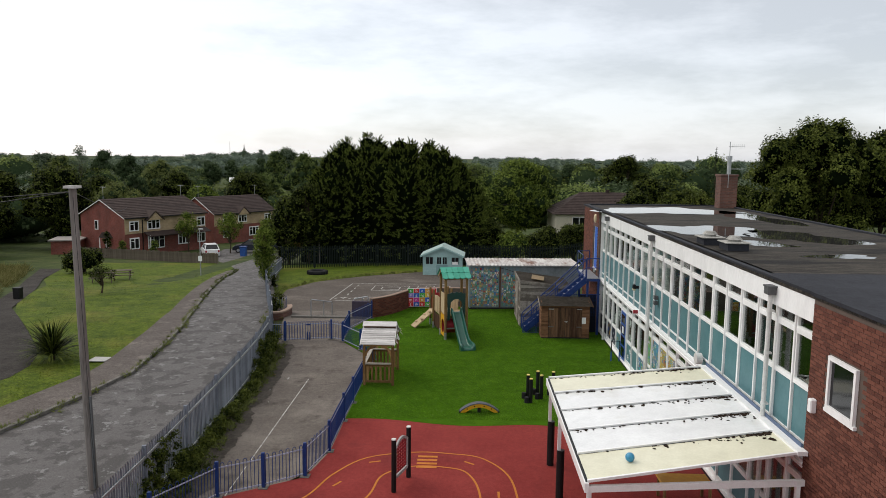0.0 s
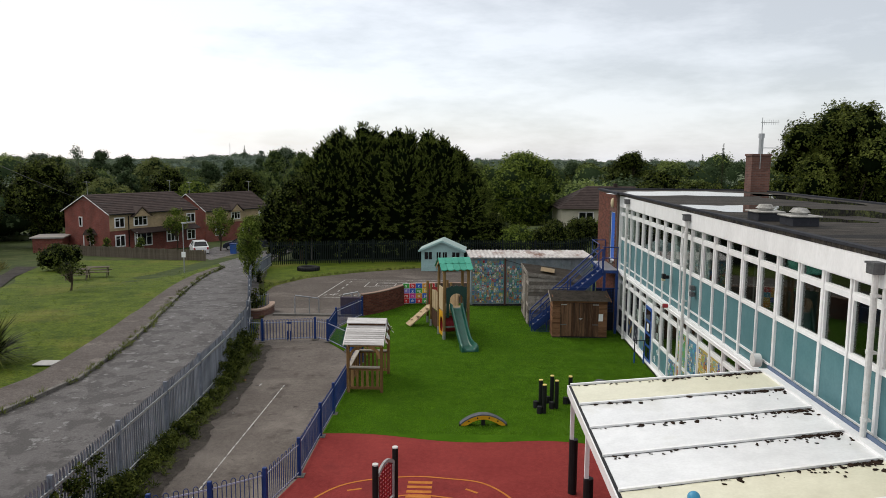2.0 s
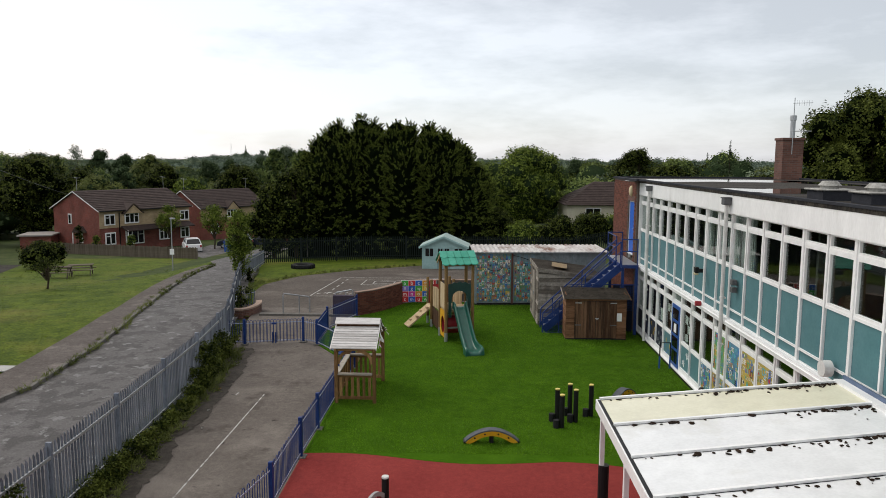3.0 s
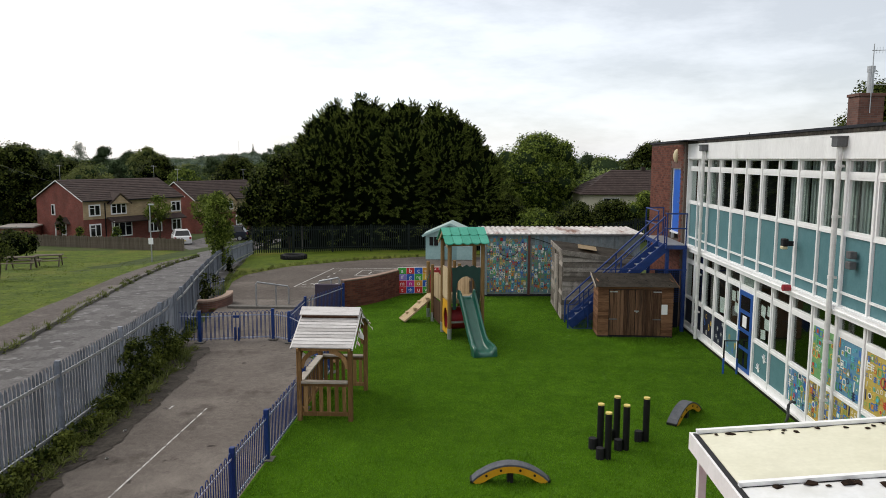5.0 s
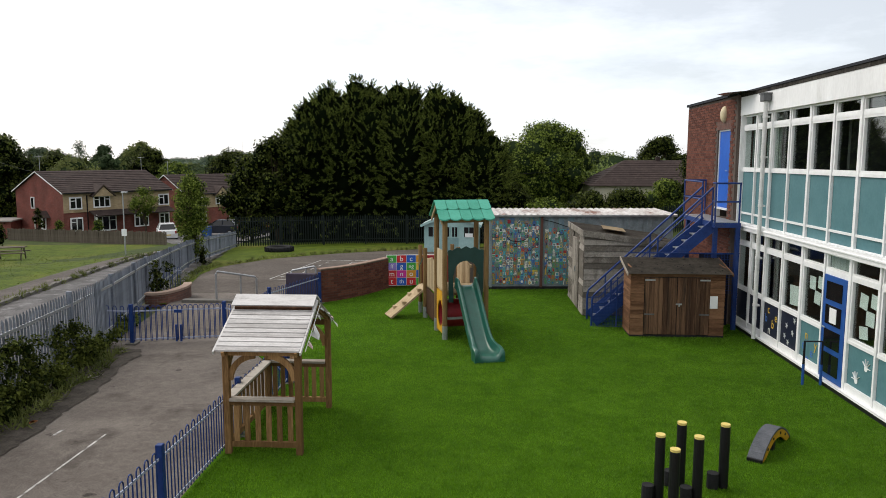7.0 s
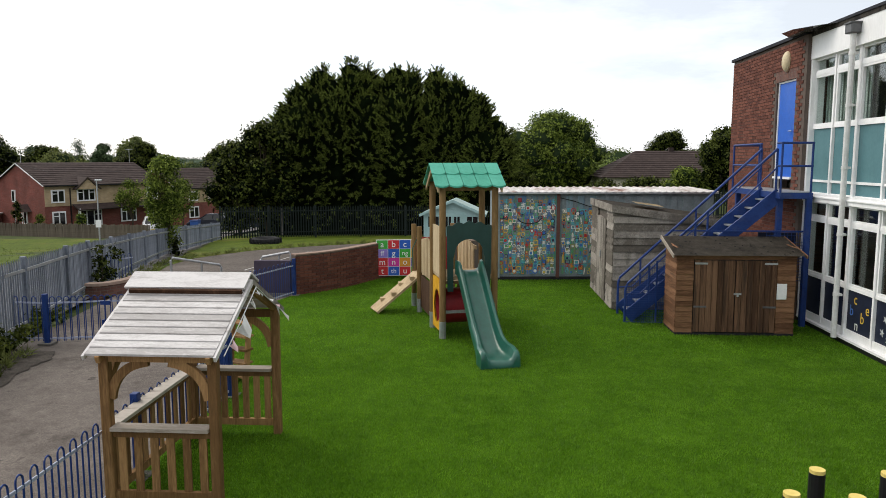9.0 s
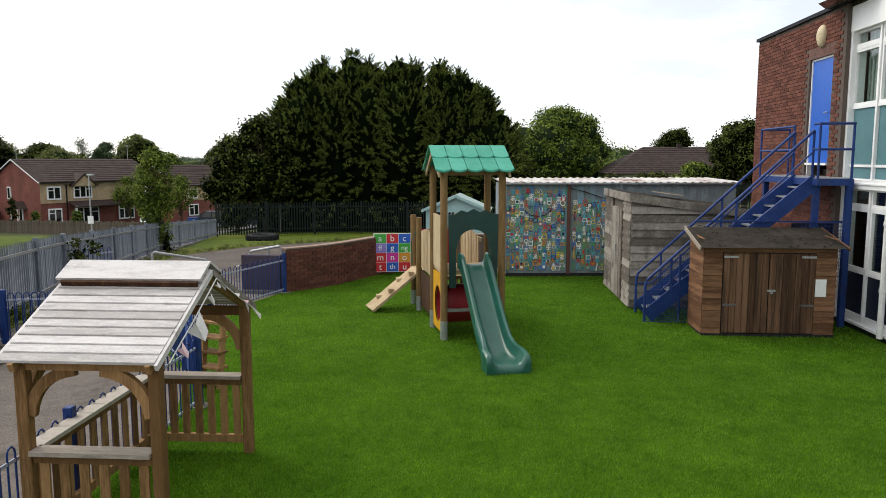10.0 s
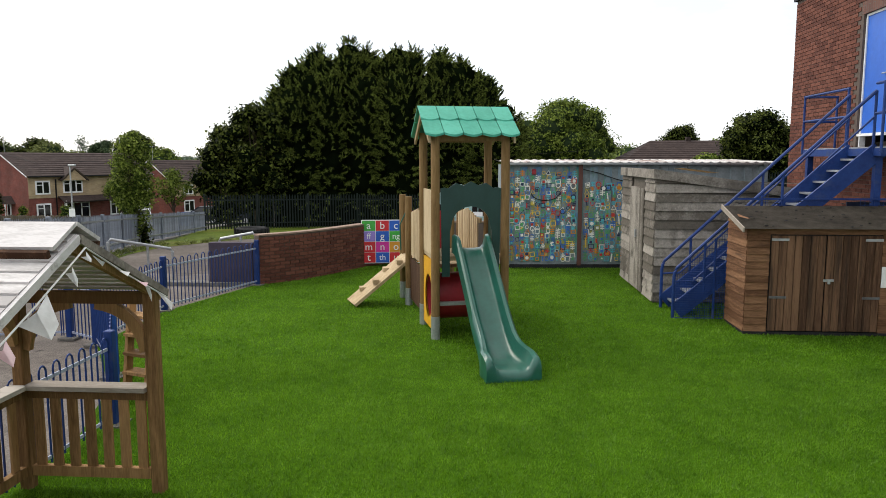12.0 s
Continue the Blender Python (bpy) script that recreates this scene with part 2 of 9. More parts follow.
M = {
    "rough_grass": shade("rough_grass", (0.022, 0.036, 0.008), (0.06, 0.08, 0.02), 0.5, 0.9, 12, 0.4, stain=(0.12, 0.11, 0.05), stain_scale=0.15),
    "lawn": shade("lawn", (0.031, 0.055, 0.003), (0.092, 0.124, 0.007), 0.9, 0.9, 14, 0.6, stain=(0.16, 0.14, 0.03), stain_scale=0.22, stain_at=(0.52, 0.85), grain=0.4, grain_scale=12),
    "turf": shade("turf", (0.032, 0.085, 0.0018), (0.055, 0.130, 0.004), 1.4, 0.9, 110, 0.8, stain=(0.065, 0.143, 0.008), stain_scale=0.35, stain_at=(0.5, 0.85), spec=0.04, grain=0.4, grain_scale=60),
    "red_rubber": shade("red_rubber", (0.18, 0.024, 0.022), (0.25, 0.04, 0.035), 0.8, 0.85, 90, 0.4, stain=(0.135, 0.022, 0.022), stain_scale=0.45, spec=0.1, grain=0.22, grain_scale=45),
    "asphalt": shade("asphalt", (0.098, 0.083, 0.072), (0.158, 0.137, 0.120), 0.6, 0.85, 90, 0.5, stain=(0.20, 0.175, 0.153), stain_scale=0.4, stain_at=(0.5, 0.7), grain=0.5, grain_scale=60, patches=[((0.055, 0.046, 0.039), 0.7, (0.55, 0.70)), ((0.045, 0.038, 0.033), 2.6, (0.64, 0.70))]),
    "court": shade("court", (0.068, 0.057, 0.049), (0.122, 0.104, 0.090), 0.5, 0.9, 60, 0.5, stain=(0.165, 0.143, 0.126), stain_scale=0.3, stain_at=(0.54, 0.70), grain=0.3, grain_scale=12),
    "road": shade("road", (0.080, 0.073, 0.071), (0.116, 0.108, 0.106), 1.6, 0.7, 60, 0.8, stain=(0.060, 0.055, 0.053), stain_scale=1.3, stain_at=(0.50, 0.54), stretch=(0.9, 0.8, 1), spec=0.2, grain=0.3, grain_scale=26, patches=[((0.165, 0.16, 0.158), 2.2, (0.585, 0.62)), ((0.05, 0.047, 0.047), 4.2, (0.63, 0.66)), ((0.055, 0.05, 0.048), 0.5, (0.62, 0.72))]),
    "footway": shade("footway", (0.075, 0.063, 0.057), (0.135, 0.117, 0.106), 0.8, 0.9, 60, 0.5, stain=(0.18, 0.155, 0.14), stain_scale=0.7, stain_at=(0.55, 0.7), grain=0.3, grain_scale=18),
    "track": shade("track", (0.022, 0.019, 0.017), (0.055, 0.049, 0.044), 0.8, 0.95, 30, 0.8, grain=0.3, grain_scale=14),
    "kerb": shade("kerb", (0.10, 0.094, 0.085), (0.19, 0.178, 0.16), 3, 0.9, 60, 0.3),
    "paint_white": shade("paint_white", (0.28, 0.27, 0.25), (0.58, 0.57, 0.55), 6, 0.7, 50, 0.1, stain=(0.14, 0.13, 0.12), stain_scale=5, stain_at=(0.50, 0.60)),
    "paint_orange": shade("paint_orange", (0.40, 0.125, 0.02), (0.52, 0.19, 0.035), 5, 0.7, 50, 0.1),
    "upvc": shade("upvc", (0.76, 0.76, 0.75), (0.88, 0.88, 0.875), 1.5, 0.4, 30, 0.02),
    "fascia": shade("fascia", (0.74, 0.74, 0.735), (0.87, 0.87, 0.865), 0.8, 0.55, 25, 0.05, stain=(0.5, 0.49, 0.46), stain_scale=1.2, stain_at=(0.6, 0.88), stretch=(1, 1, 0.4)),
    "teal": shade("teal", (0.07, 0.17, 0.19), (0.10, 0.215, 0.235), 0.6, 0.45, 20, 0.04),
    "glass": glass_shade("glass"),
    "brick": brick_shade("brick", (0.10, 0.042, 0.031), (0.165, 0.075, 0.053), (0.12, 0.10, 0.085), facing="both"),
    "brick_up": brick_shade("brick_up", (0.10, 0.042, 0.031), (0.16, 0.07, 0.05), (0.11, 0.09, 0.08), facing="x", swap=True),
    "house_red": brick_shade("house_red", (0.17, 0.04, 0.028), (0.24, 0.065, 0.045), (0.2, 0.12, 0.1), facing="both"),
    "house_buff": brick_shade("house_buff", (0.36, 0.26, 0.14), (0.46, 0.34, 0.2), (0.4, 0.33, 0.24), facing="both"),
    "render_cream": shade("render_cream", (0.5, 0.46, 0.36), (0.62, 0.58, 0.47), 1, 0.9, 30, 0.2),
    "roof_tile": shade("roof_tile", (0.045, 0.033, 0.03), (0.085, 0.062, 0.056), 1.5, 0.85, 12, 0.3, island=0.5),
    "felt": shade("felt", (0.012, 0.010, 0.009), (0.09, 0.079, 0.064), 0.6, 0.8, 60, 0.6, stain=(0.016, 0.015, 0.014), stain_scale=0.6, stain_at=(0.5, 0.6), stretch=(0.25, 1.8, 1), grain=0.55, grain_scale=10),
    "felt_dark": shade("felt_dark", (0.022, 0.023, 0.028), (0.04, 0.042, 0.05), 0.8, 0.8, 60, 0.4),
    "water": shade("water", (0.035, 0.034, 0.032), (0.045, 0.044, 0.042), 1, 0.03, 3, 0.0, spec=1.0),
    # Dimness of the unlit rooms is put into this wall colour.
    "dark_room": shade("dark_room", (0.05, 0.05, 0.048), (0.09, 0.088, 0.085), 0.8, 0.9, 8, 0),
    "room_floor": shade("room_floor", (0.10, 0.085, 0.07), (0.15, 0.13, 0.11), 1.5, 0.6, 8, 0),
    "curtain": shade("curtain", (0.30, 0.32, 0.31), (0.48, 0.5, 0.49), 1.5, 0.9, 20, 0.2, stretch=(1, 6, 0.3)),
    "steel_grey": shade("steel_grey", (0.15, 0.17, 0.205), (0.26, 0.285, 0.33), 1.5, 0.6, 30, 0.1, metal=0.25, rand=0.35, stain=(0.13, 0.12, 0.12), stain_scale=1.5),
    "steel_dark": shade("steel_dark", (0.003, 0.007, 0.006), (0.007, 0.015, 0.013), 1.5, 0.6, 20, 0.05),
    "blue": shade("blue", (0.007, 0.025, 0.12), (0.013, 0.045, 0.19), 1.2, 0.5, 25, 0.06, stain=(0.05, 0.065, 0.13), stain_scale=2.5, stain_at=(0.58, 0.75)),
    "blue_door": shade("blue_door", (0.012, 0.10, 0.48), (0.02, 0.13, 0.58), 0.8, 0.4, 20, 0.02),
    "blue_bright": shade("blue_bright", (0.012, 0.065, 0.26), (0.02, 0.095, 0.35), 1.2, 0.4, 25, 0.05),
    "timber_grey": shade("timber_grey", (0.12, 0.105, 0.088), (0.31, 0.28, 0.245), 2.2, 0.9, 30, 0.35, rand=0.4, stain=(0.055, 0.047, 0.04), stain_scale=2, stain_at=(0.55, 0.72), grain=0.2, grain_scale=25),
    "timber_brown": shade("timber_brown", (0.045, 0.022, 0.012), (0.16, 0.086, 0.048), 2.0, 0.85, 25, 0.3, stretch=(5, 5, 0.35), rand=0.45, stain=(0.035, 0.022, 0.015), stain_scale=1.2),
    "timber_warm": shade("timber_warm", (0.15, 0.083, 0.034), (0.35, 0.205, 0.090), 2.2, 0.75, 25, 0.25, stretch=(4, 4, 0.4), rand=0.35, grain=0.2, grain_scale=20),
    "timber_pale": shade("timber_pale", (0.34, 0.25, 0.145), (0.52, 0.41, 0.26), 2.2, 0.8, 25, 0.2, stretch=(3, 3, 0.6), rand=0.25),
    "board_white": shade("board_white", (0.38, 0.362, 0.348), (0.62, 0.60, 0.585), 1.6, 0.85, 30, 0.3, stretch=(1.0, 4, 4), rand=0.25, stain=(0.2, 0.18, 0.16), stain_scale=3, stain_at=(0.6, 0.8)),
    "timber_log": shade("timber_log", (0.15, 0.09, 0.035), (0.27, 0.17, 0.075), 2.0, 0.7, 22, 0.2, stretch=(3, 3, 0.4), stain=(0.08, 0.05, 0.03), stain_scale=2),
    "felt_roof": shade("felt_roof", (0.05, 0.043, 0.036), (0.12, 0.105, 0.085), 1.2, 0.95, 60, 0.6, stain=(0.03, 0.027, 0.024), stain_scale=1.5),
    "container": shade("container", (0.15, 0.185, 0.20), (0.27, 0.31, 0.33), 0.8, 0.6, 20, 0.08, stain=(0.10, 0.08, 0.07), stain_scale=1.6, stain_at=(0.6, 0.8)),
    "sheet_roof": shade("sheet_roof", (0.33, 0.3, 0.28), (0.62, 0.6, 0.58), 1.0, 0.7, 20, 0.2, stain=(0.18, 0.10, 0.075), stain_scale=0.9, stain_at=(0.5, 0.66), stretch=(1.5, 0.5, 1)),
    "green_roof": shade("green_roof", (0.04, 0.28, 0.19), (0.075, 0.38, 0.27), 1.5, 0.5, 20, 0.06, rand=0.2),
    "green_slide": shade("green_slide", (0.008, 0.07, 0.048), (0.014, 0.10, 0.07), 1.2, 0.28, 20, 0.02),
    "green_dark": shade("green_dark", (0.008, 0.035, 0.03), (0.014, 0.05, 0.044), 1.2, 0.4, 20, 0.03),
    "sage": shade("sage", (0.28, 0.43, 0.42), (0.36, 0.52, 0.51), 1.5, 0.7, 20, 0.08),
    "yellow": shade("yellow", (0.56, 0.27, 0.010), (0.68, 0.37, 0.02), 1.5, 0.45, 20, 0.03),
    "yellow_pale": shade("yellow_pale", (0.62, 0.47, 0.12), (0.75, 0.6, 0.2), 1.5, 0.5, 20, 0.05),
    "red": shade("red", (0.22, 0.012, 0.02), (0.34, 0.02, 0.03), 1.5, 0.4, 20, 0.03),
    "black": shade("black", (0.004, 0.004, 0.0045), (0.009, 0.009, 0.010), 1.5, 0.55, 30, 0.06),
    "black_rubber": shade("black_rubber", (0.014, 0.014, 0.015), (0.03, 0.03, 0.031), 1.5, 0.85, 30, 0.2),
    "grey_tread": shade("grey_tread", (0.07, 0.075, 0.085), (0.13, 0.135, 0.15), 2, 0.75, 50, 0.4),
    "poly_white": shade("poly_white", (0.66, 0.67, 0.67), (0.80, 0.81, 0.81), 0.7, 0.3, 20, 0.02, stain=(0.60, 0.6, 0.56), stain_scale=0.9),
    "poly_cream": shade("poly_cream", (0.62, 0.60, 0.45), (0.74, 0.72, 0.56), 0.7, 0.3, 20, 0.02, stain=(0.55, 0.53, 0.40), stain_scale=0.9),
    "pipe": shade("pipe", (0.55, 0.55, 0.53), (0.72, 0.72, 0.7), 2, 0.45, 20, 0.03, stain=(0.36, 0.32, 0.28), stain_scale=2, stain_at=(0.58, 0.8)),
    "grey_plastic": shade("grey_plastic", (0.07, 0.072, 0.075), (0.13, 0.132, 0.135), 2, 0.5, 20, 0.03),
    "galv": shade("galv", (0.33, 0.34, 0.35), (0.48, 0.49, 0.5), 3, 0.4, 30, 0.05, metal=0.6),
    "pole_wood": shade("pole_wood", (0.13, 0.115, 0.105), (0.25, 0.225, 0.21), 1.2, 0.85, 20, 0.3, stretch=(4, 4, 0.3), stain=(0.11, 0.07, 0.055), stain_scale=0.6),
    "timber_fence": shade("timber_fence", (0.085, 0.07, 0.052), (0.155, 0.13, 0.10), 2.2, 0.9, 30, 0.3, rand=0.15),
    "turf_blade": leaf_shade("turf_blade", (0.058, 0.145, 0.003), (0.188, 0.365, 0.020), 0.55, 1.2, (0.36, 0.66), 0.22, 0.45),
    "rail_weathered": shade("rail_weathered", (0.30, 0.26, 0.215), (0.50, 0.455, 0.40), 2.2, 0.85, 25, 0.25, stretch=(1.0, 4, 4), rand=0.3, stain=(0.16, 0.12, 0.09), stain_scale=3, stain_at=(0.58, 0.8)),
    "dry_grass": leaf_shade("dry_grass", (0.10, 0.10, 0.03), (0.26, 0.24, 0.10), 0.2, 0.5),
    "shed_side": shade("shed_side", (0.10, 0.049, 0.026), (0.235, 0.125, 0.068), 2.0, 0.85, 25, 0.3, stretch=(0.6, 0.6, 5), rand=0.22, stain=(0.05, 0.032, 0.022), stain_scale=1.5),
    "shed_door": shade("shed_door", (0.062, 0.033, 0.020), (0.20, 0.112, 0.066), 2.0, 0.85, 25, 0.3, stretch=(6, 6, 0.35), rand=0.22, stain=(0.03, 0.021, 0.016), stain_scale=1.6, stain_at=(0.5, 0.68)),
    "navy": shade("navy", (0.006, 0.009, 0.022), (0.012, 0.018, 0.04), 1.5, 0.5, 20, 0.05),
    "moss": shade("moss", (0.008, 0.0055, 0.004), (0.040, 0.024, 0.015), 6, 0.95, 40, 0.6),
    "damp_earth": shade("damp_earth", (0.032, 0.027, 0.022), (0.085, 0.074, 0.062), 2.2, 0.85, 40, 0.6, grain=0.5, grain_scale=45),
    "terracotta": shade("terracotta", (0.42, 0.13, 0.05), (0.52, 0.18, 0.08), 3, 0.6, 20, 0.1),
    "bark": shade("bark", (0.035, 0.026, 0.018), (0.09, 0.07, 0.05), 3, 0.95, 20, 0.5),
    # leaf_mid, cypress, leaf: near-black low ends put shade between leaves into colour.
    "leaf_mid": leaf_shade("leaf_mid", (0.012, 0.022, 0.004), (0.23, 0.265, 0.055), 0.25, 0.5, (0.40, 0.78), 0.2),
    # Near-black in place of the shade deep inside hedge and crowns.
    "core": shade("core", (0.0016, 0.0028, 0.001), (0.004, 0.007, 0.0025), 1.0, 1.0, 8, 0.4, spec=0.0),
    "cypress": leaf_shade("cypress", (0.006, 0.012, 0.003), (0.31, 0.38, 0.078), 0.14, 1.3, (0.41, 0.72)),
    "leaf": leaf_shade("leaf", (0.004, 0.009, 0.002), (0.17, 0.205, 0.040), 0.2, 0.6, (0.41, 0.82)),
    "leaf_light": leaf_shade("leaf_light", (0.022, 0.042, 0.006), (0.27, 0.34, 0.06), 0.25, 0.6),
    # Heart of far crowns, lightened to carry distance haze in its colour.
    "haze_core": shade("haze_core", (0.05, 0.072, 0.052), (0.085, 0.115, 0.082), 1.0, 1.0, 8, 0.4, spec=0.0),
    # Dark green that stands in for shade within light-leaved and woodland crowns.
    "far_shade_core": shade("far_shade_core", (0.016, 0.027, 0.012), (0.032, 0.048, 0.022), 1.0, 1.0, 8, 0.4, spec=0.0),
    "leaf_olive": leaf_shade("leaf_olive", (0.05, 0.066, 0.018), (0.29, 0.32, 0.10), 0.15, 0.1, each=0.07),
    "leaf_deep": leaf_shade("leaf_deep", (0.018, 0.032, 0.014), (0.14, 0.19, 0.085), 0.12, 0.1, each=0.07),
    # Greyer green, with some distance haze mixed into the colour.
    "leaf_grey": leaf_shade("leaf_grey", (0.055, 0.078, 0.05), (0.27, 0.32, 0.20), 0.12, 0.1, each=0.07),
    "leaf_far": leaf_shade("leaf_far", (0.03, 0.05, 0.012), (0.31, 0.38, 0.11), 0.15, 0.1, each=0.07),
    # Pale low-contrast green: distance haze painted into the leaves.
    "leaf_hazed": leaf_shade("leaf_hazed", (0.075, 0.105, 0.082), (0.21, 0.255, 0.19), 0.1, 0.05, each=0.05),
    "car_white": shade("car_white", (0.7, 0.7, 0.7), (0.78, 0.78, 0.78), 1, 0.2, 10, 0),
    "car_dark": shade("car_dark", (0.02, 0.024, 0.035), (0.03, 0.035, 0.05), 1, 0.2, 10, 0),
    "window_dark": shade("window_dark", (0.005, 0.006, 0.007), (0.009, 0.010, 0.012), 1, 0.08, 10, 0),
    "pink": shade("pink", (0.6, 0.42, 0.44), (0.7, 0.52, 0.53), 2, 0.9, 30, 0.1),
    "cloth": shade("cloth", (0.55, 0.55, 0.52), (0.7, 0.7, 0.68), 2, 0.9, 30, 0.1),
}


def plain(name, c, rough=0.5):
    if name not in M:
        M[name] = shade(name, tuple(0.88 * v for v in c), tuple(min(1, 1.1 * v) for v in c), 3, rough, 30, 0.04)
    return M[name]


# ---- mesh helpers ----
BASE = {}


def thing(name, label, category, at=(0, 0, 0), turn=0.0, group="", kind=""):
    """An empty at a thing's base, to carry its parts."""
    e = new(name)
    e.matrix_basis = BASE[e.name] = pose(*at, 0, 0, turn)
    e.empty_display_size = 0.2
    return tagged(e, label, category, group, kind)


def mesh_of(name, bm, material, smooth=False):
    me = bpy.data.meshes.new(name)
    bmesh.ops.recalc_face_normals(bm, faces=bm.faces)
    bm.to_mesh(me)
    bm.free()
    me.materials.append(M[material] if isinstance(material, str) else material)
    if smooth:
        me.polygons.foreach_set("use_smooth", [True] * len(me.polygons))
    return me


def part(name, bm, material, parent=None, label="", smooth=False, at=None):
    """Links a bmesh (or a mesh) as one object under a thing or part, in that thing's own coordinates."""
    me = bm if isinstance(bm, bpy.types.Mesh) else mesh_of(name, bm, material, smooth)
    ob = new(name, me)
    if parent:
        ob.parent = parent
    if at is not None:
        ob.matrix_basis = at
    if label:
        ob["label"] = label
    return ob


def setting(name, bm, material, label, category, smooth=False, kind="structure"):
    return tagged(part(name, bm, material, smooth=smooth), label, category, kind=kind)


def box(bm, x0, x1, y0, y1, z0, z1, bevel=0.0):
    vs = [bm.verts.new((x, y, z)) for z in (z0, z1) for y in (y0, y1) for x in (x0, x1)]
    fs = [bm.faces.new([vs[i] for i in f]) for f in ((0, 2, 3, 1), (4, 5, 7, 6), (0, 1, 5, 4), (2, 6, 7, 3), (0, 4, 6, 2), (1, 3, 7, 5))]
    if bevel:
        bmesh.ops.bevel(bm, geom=list({e for f in fs for e in f.edges}), offset=bevel, segments=1, affect="EDGES", profile=0.5)
    return bm


def beam(bm, p, q, w, h, up=(0, 0, 1)):
    """A bar from p to q, w wide and h high."""
    p, q = Vector(p), Vector(q)
    d = (q - p).normalized()
    u = Vector(up)
    if abs(d.dot(u)) > 0.98:
        u = Vector((0, 1, 0))
    s = d.cross(u).normalized()
    u = s.cross(d).normalized()
    vs = [bm.verts.new(o + s * (a * w / 2) + u * (b * h / 2)) for o in (p, q) for a, b in ((-1, -1), (1, -1), (1, 1), (-1, 1))]
    for f in ((3, 2, 1, 0), (4, 5, 6, 7), (0, 1, 5, 4), (1, 2, 6, 5), (2, 3, 7, 6), (3, 0, 4, 7)):
        bm.faces.new([vs[i] for i in f])
    return bm


def tube(bm, pts, r, seg=8, r_end=None, caps=True):
    """A round bar along points, tapering from r to r_end."""
    pts = [Vector(p) for p in pts]
    rings, n = [], len(pts)
    for i, p in enumerate(pts):
        d = (pts[min(i + 1, n - 1)] - pts[max(i - 1, 0)]).normalized()
        ref = Vector((0, 0, 1)) if abs(d.z) < 0.9 else Vector((0, 1, 0))
        s = d.cross(ref).normalized()
        u = s.cross(d)
        rr = r if r_end is None else r + (r_end - r) * i / max(1, n - 1)
        rings.append([bm.verts.new(p + (s * math.cos(a) + u * math.sin(a)) * rr) for a in (2 * math.pi * k / seg for k in range(seg))])
    for a, b in zip(rings, rings[1:]):
        for k in range(seg):
            bm.faces.new((a[k], a[(k + 1) % seg], b[(k + 1) % seg], b[k]))
    if caps:
        bm.faces.new(rings[0][::-1])
        bm.faces.new(rings[-1])
    return bm


def sweep(bm, pts, w, h, side):
    """One bent bar along points, w thick along the direction side and h deep."""
    side, rings, n = Vector(side).normalized(), [], len(pts)
    for i, p in enumerate(pts):
        d = (pts[min(i + 1, n - 1)] - pts[max(i - 1, 0)]).normalized()
        u = side.cross(d)
        rings.append([bm.verts.new(p + side * (a * w / 2) + u * (b * h / 2)) for a, b in ((-1, -1), (1, -1), (1, 1), (-1, 1))])
    for a, b in zip(rings, rings[1:]):
        for k in range(4):
            bm.faces.new((a[k], a[(k + 1) % 4], b[(k + 1) % 4], b[k]))
    bm.faces.new(rings[0][::-1])
    bm.faces.new(rings[-1])
    return bm


def slab(bm, outline, lo, hi, axis="z"):
    """A plate with that outline, between lo and hi along an axis."""
    put = {"z": lambda a, b, c: (a, b, c), "y": lambda a, b, c: (a, c, b), "x": lambda a, b, c: (c, a, b)}[axis]
    low = [bm.verts.new(put(a, b, lo)) for a, b in outline]
    top = [bm.verts.new(put(a, b, hi)) for a, b in outline]
    bm.faces.new(low[::-1])
    bm.faces.new(top)
    for i in range(len(outline)):
        j = (i + 1) % len(outline)
        bm.faces.new((low[i], low[j], top[j], top[i]))
    return bm


def B():
    return bmesh.new()


def lerp_rows(rows, y):
    if y <= rows[0][0]:
        return rows[0][1:]
    for a, b in zip(rows, rows[1:]):
        if y <= b[0]:
            k = (y - a[0]) / (b[0] - a[0])
            return tuple(p + (q - p) * k for p, q in zip(a[1:], b[1:]))
    return rows[-1][1:]


def along(points, step):
    """Places and headings at even steps along a line on the ground."""
    out, carry = [], 0.0
    for (ax, ay), (bx, by) in zip(points, points[1:]):
        length = math.hypot(bx - ax, by - ay)
        d = carry
        while d < length:
            out.append((ax + (bx - ax) * d / length, ay + (by - ay) * d / length, math.degrees(math.atan2(by - ay, bx - ax))))
            d += step
        carry = d - length
    return out


# ---- lie of the land ----
def land(x, y):
    """Ground height: level round the school, falling gently to the north and west, with wooded rises beyond."""
    east = max(min(1.0, max(0.0, (14.0 - x) / 8.0 + 0.35)), min(1.0, max(0.0, (y - 95.0) / 40.0)))
    z = -0.05 * max(0.0, min(y, 130.0) - 38.0) * east - 0.012 * max(0.0, min(60.0, -x) - 8.0) * min(1.0, max(0.0, (y - 20) / 20))
    z -= 0.42 * min(1.0, max(0.0, (-x - 17.0) / 5.0)) * min(1.0, max(0.0, (y - 48.0) / 12.0))
    d = math.hypot(x, y)
    if d > 450:
        z += min(1.0, (d - 450) / 800) * (2.0 + 1.5 * math.sin(x * 0.006 + 1.3))
        z += min(1.0, (d - 450) / 350) * 10.5 * math.exp(-((math.atan2(x, max(1.0, y)) + 0.305) / 0.062) ** 2)
    return z


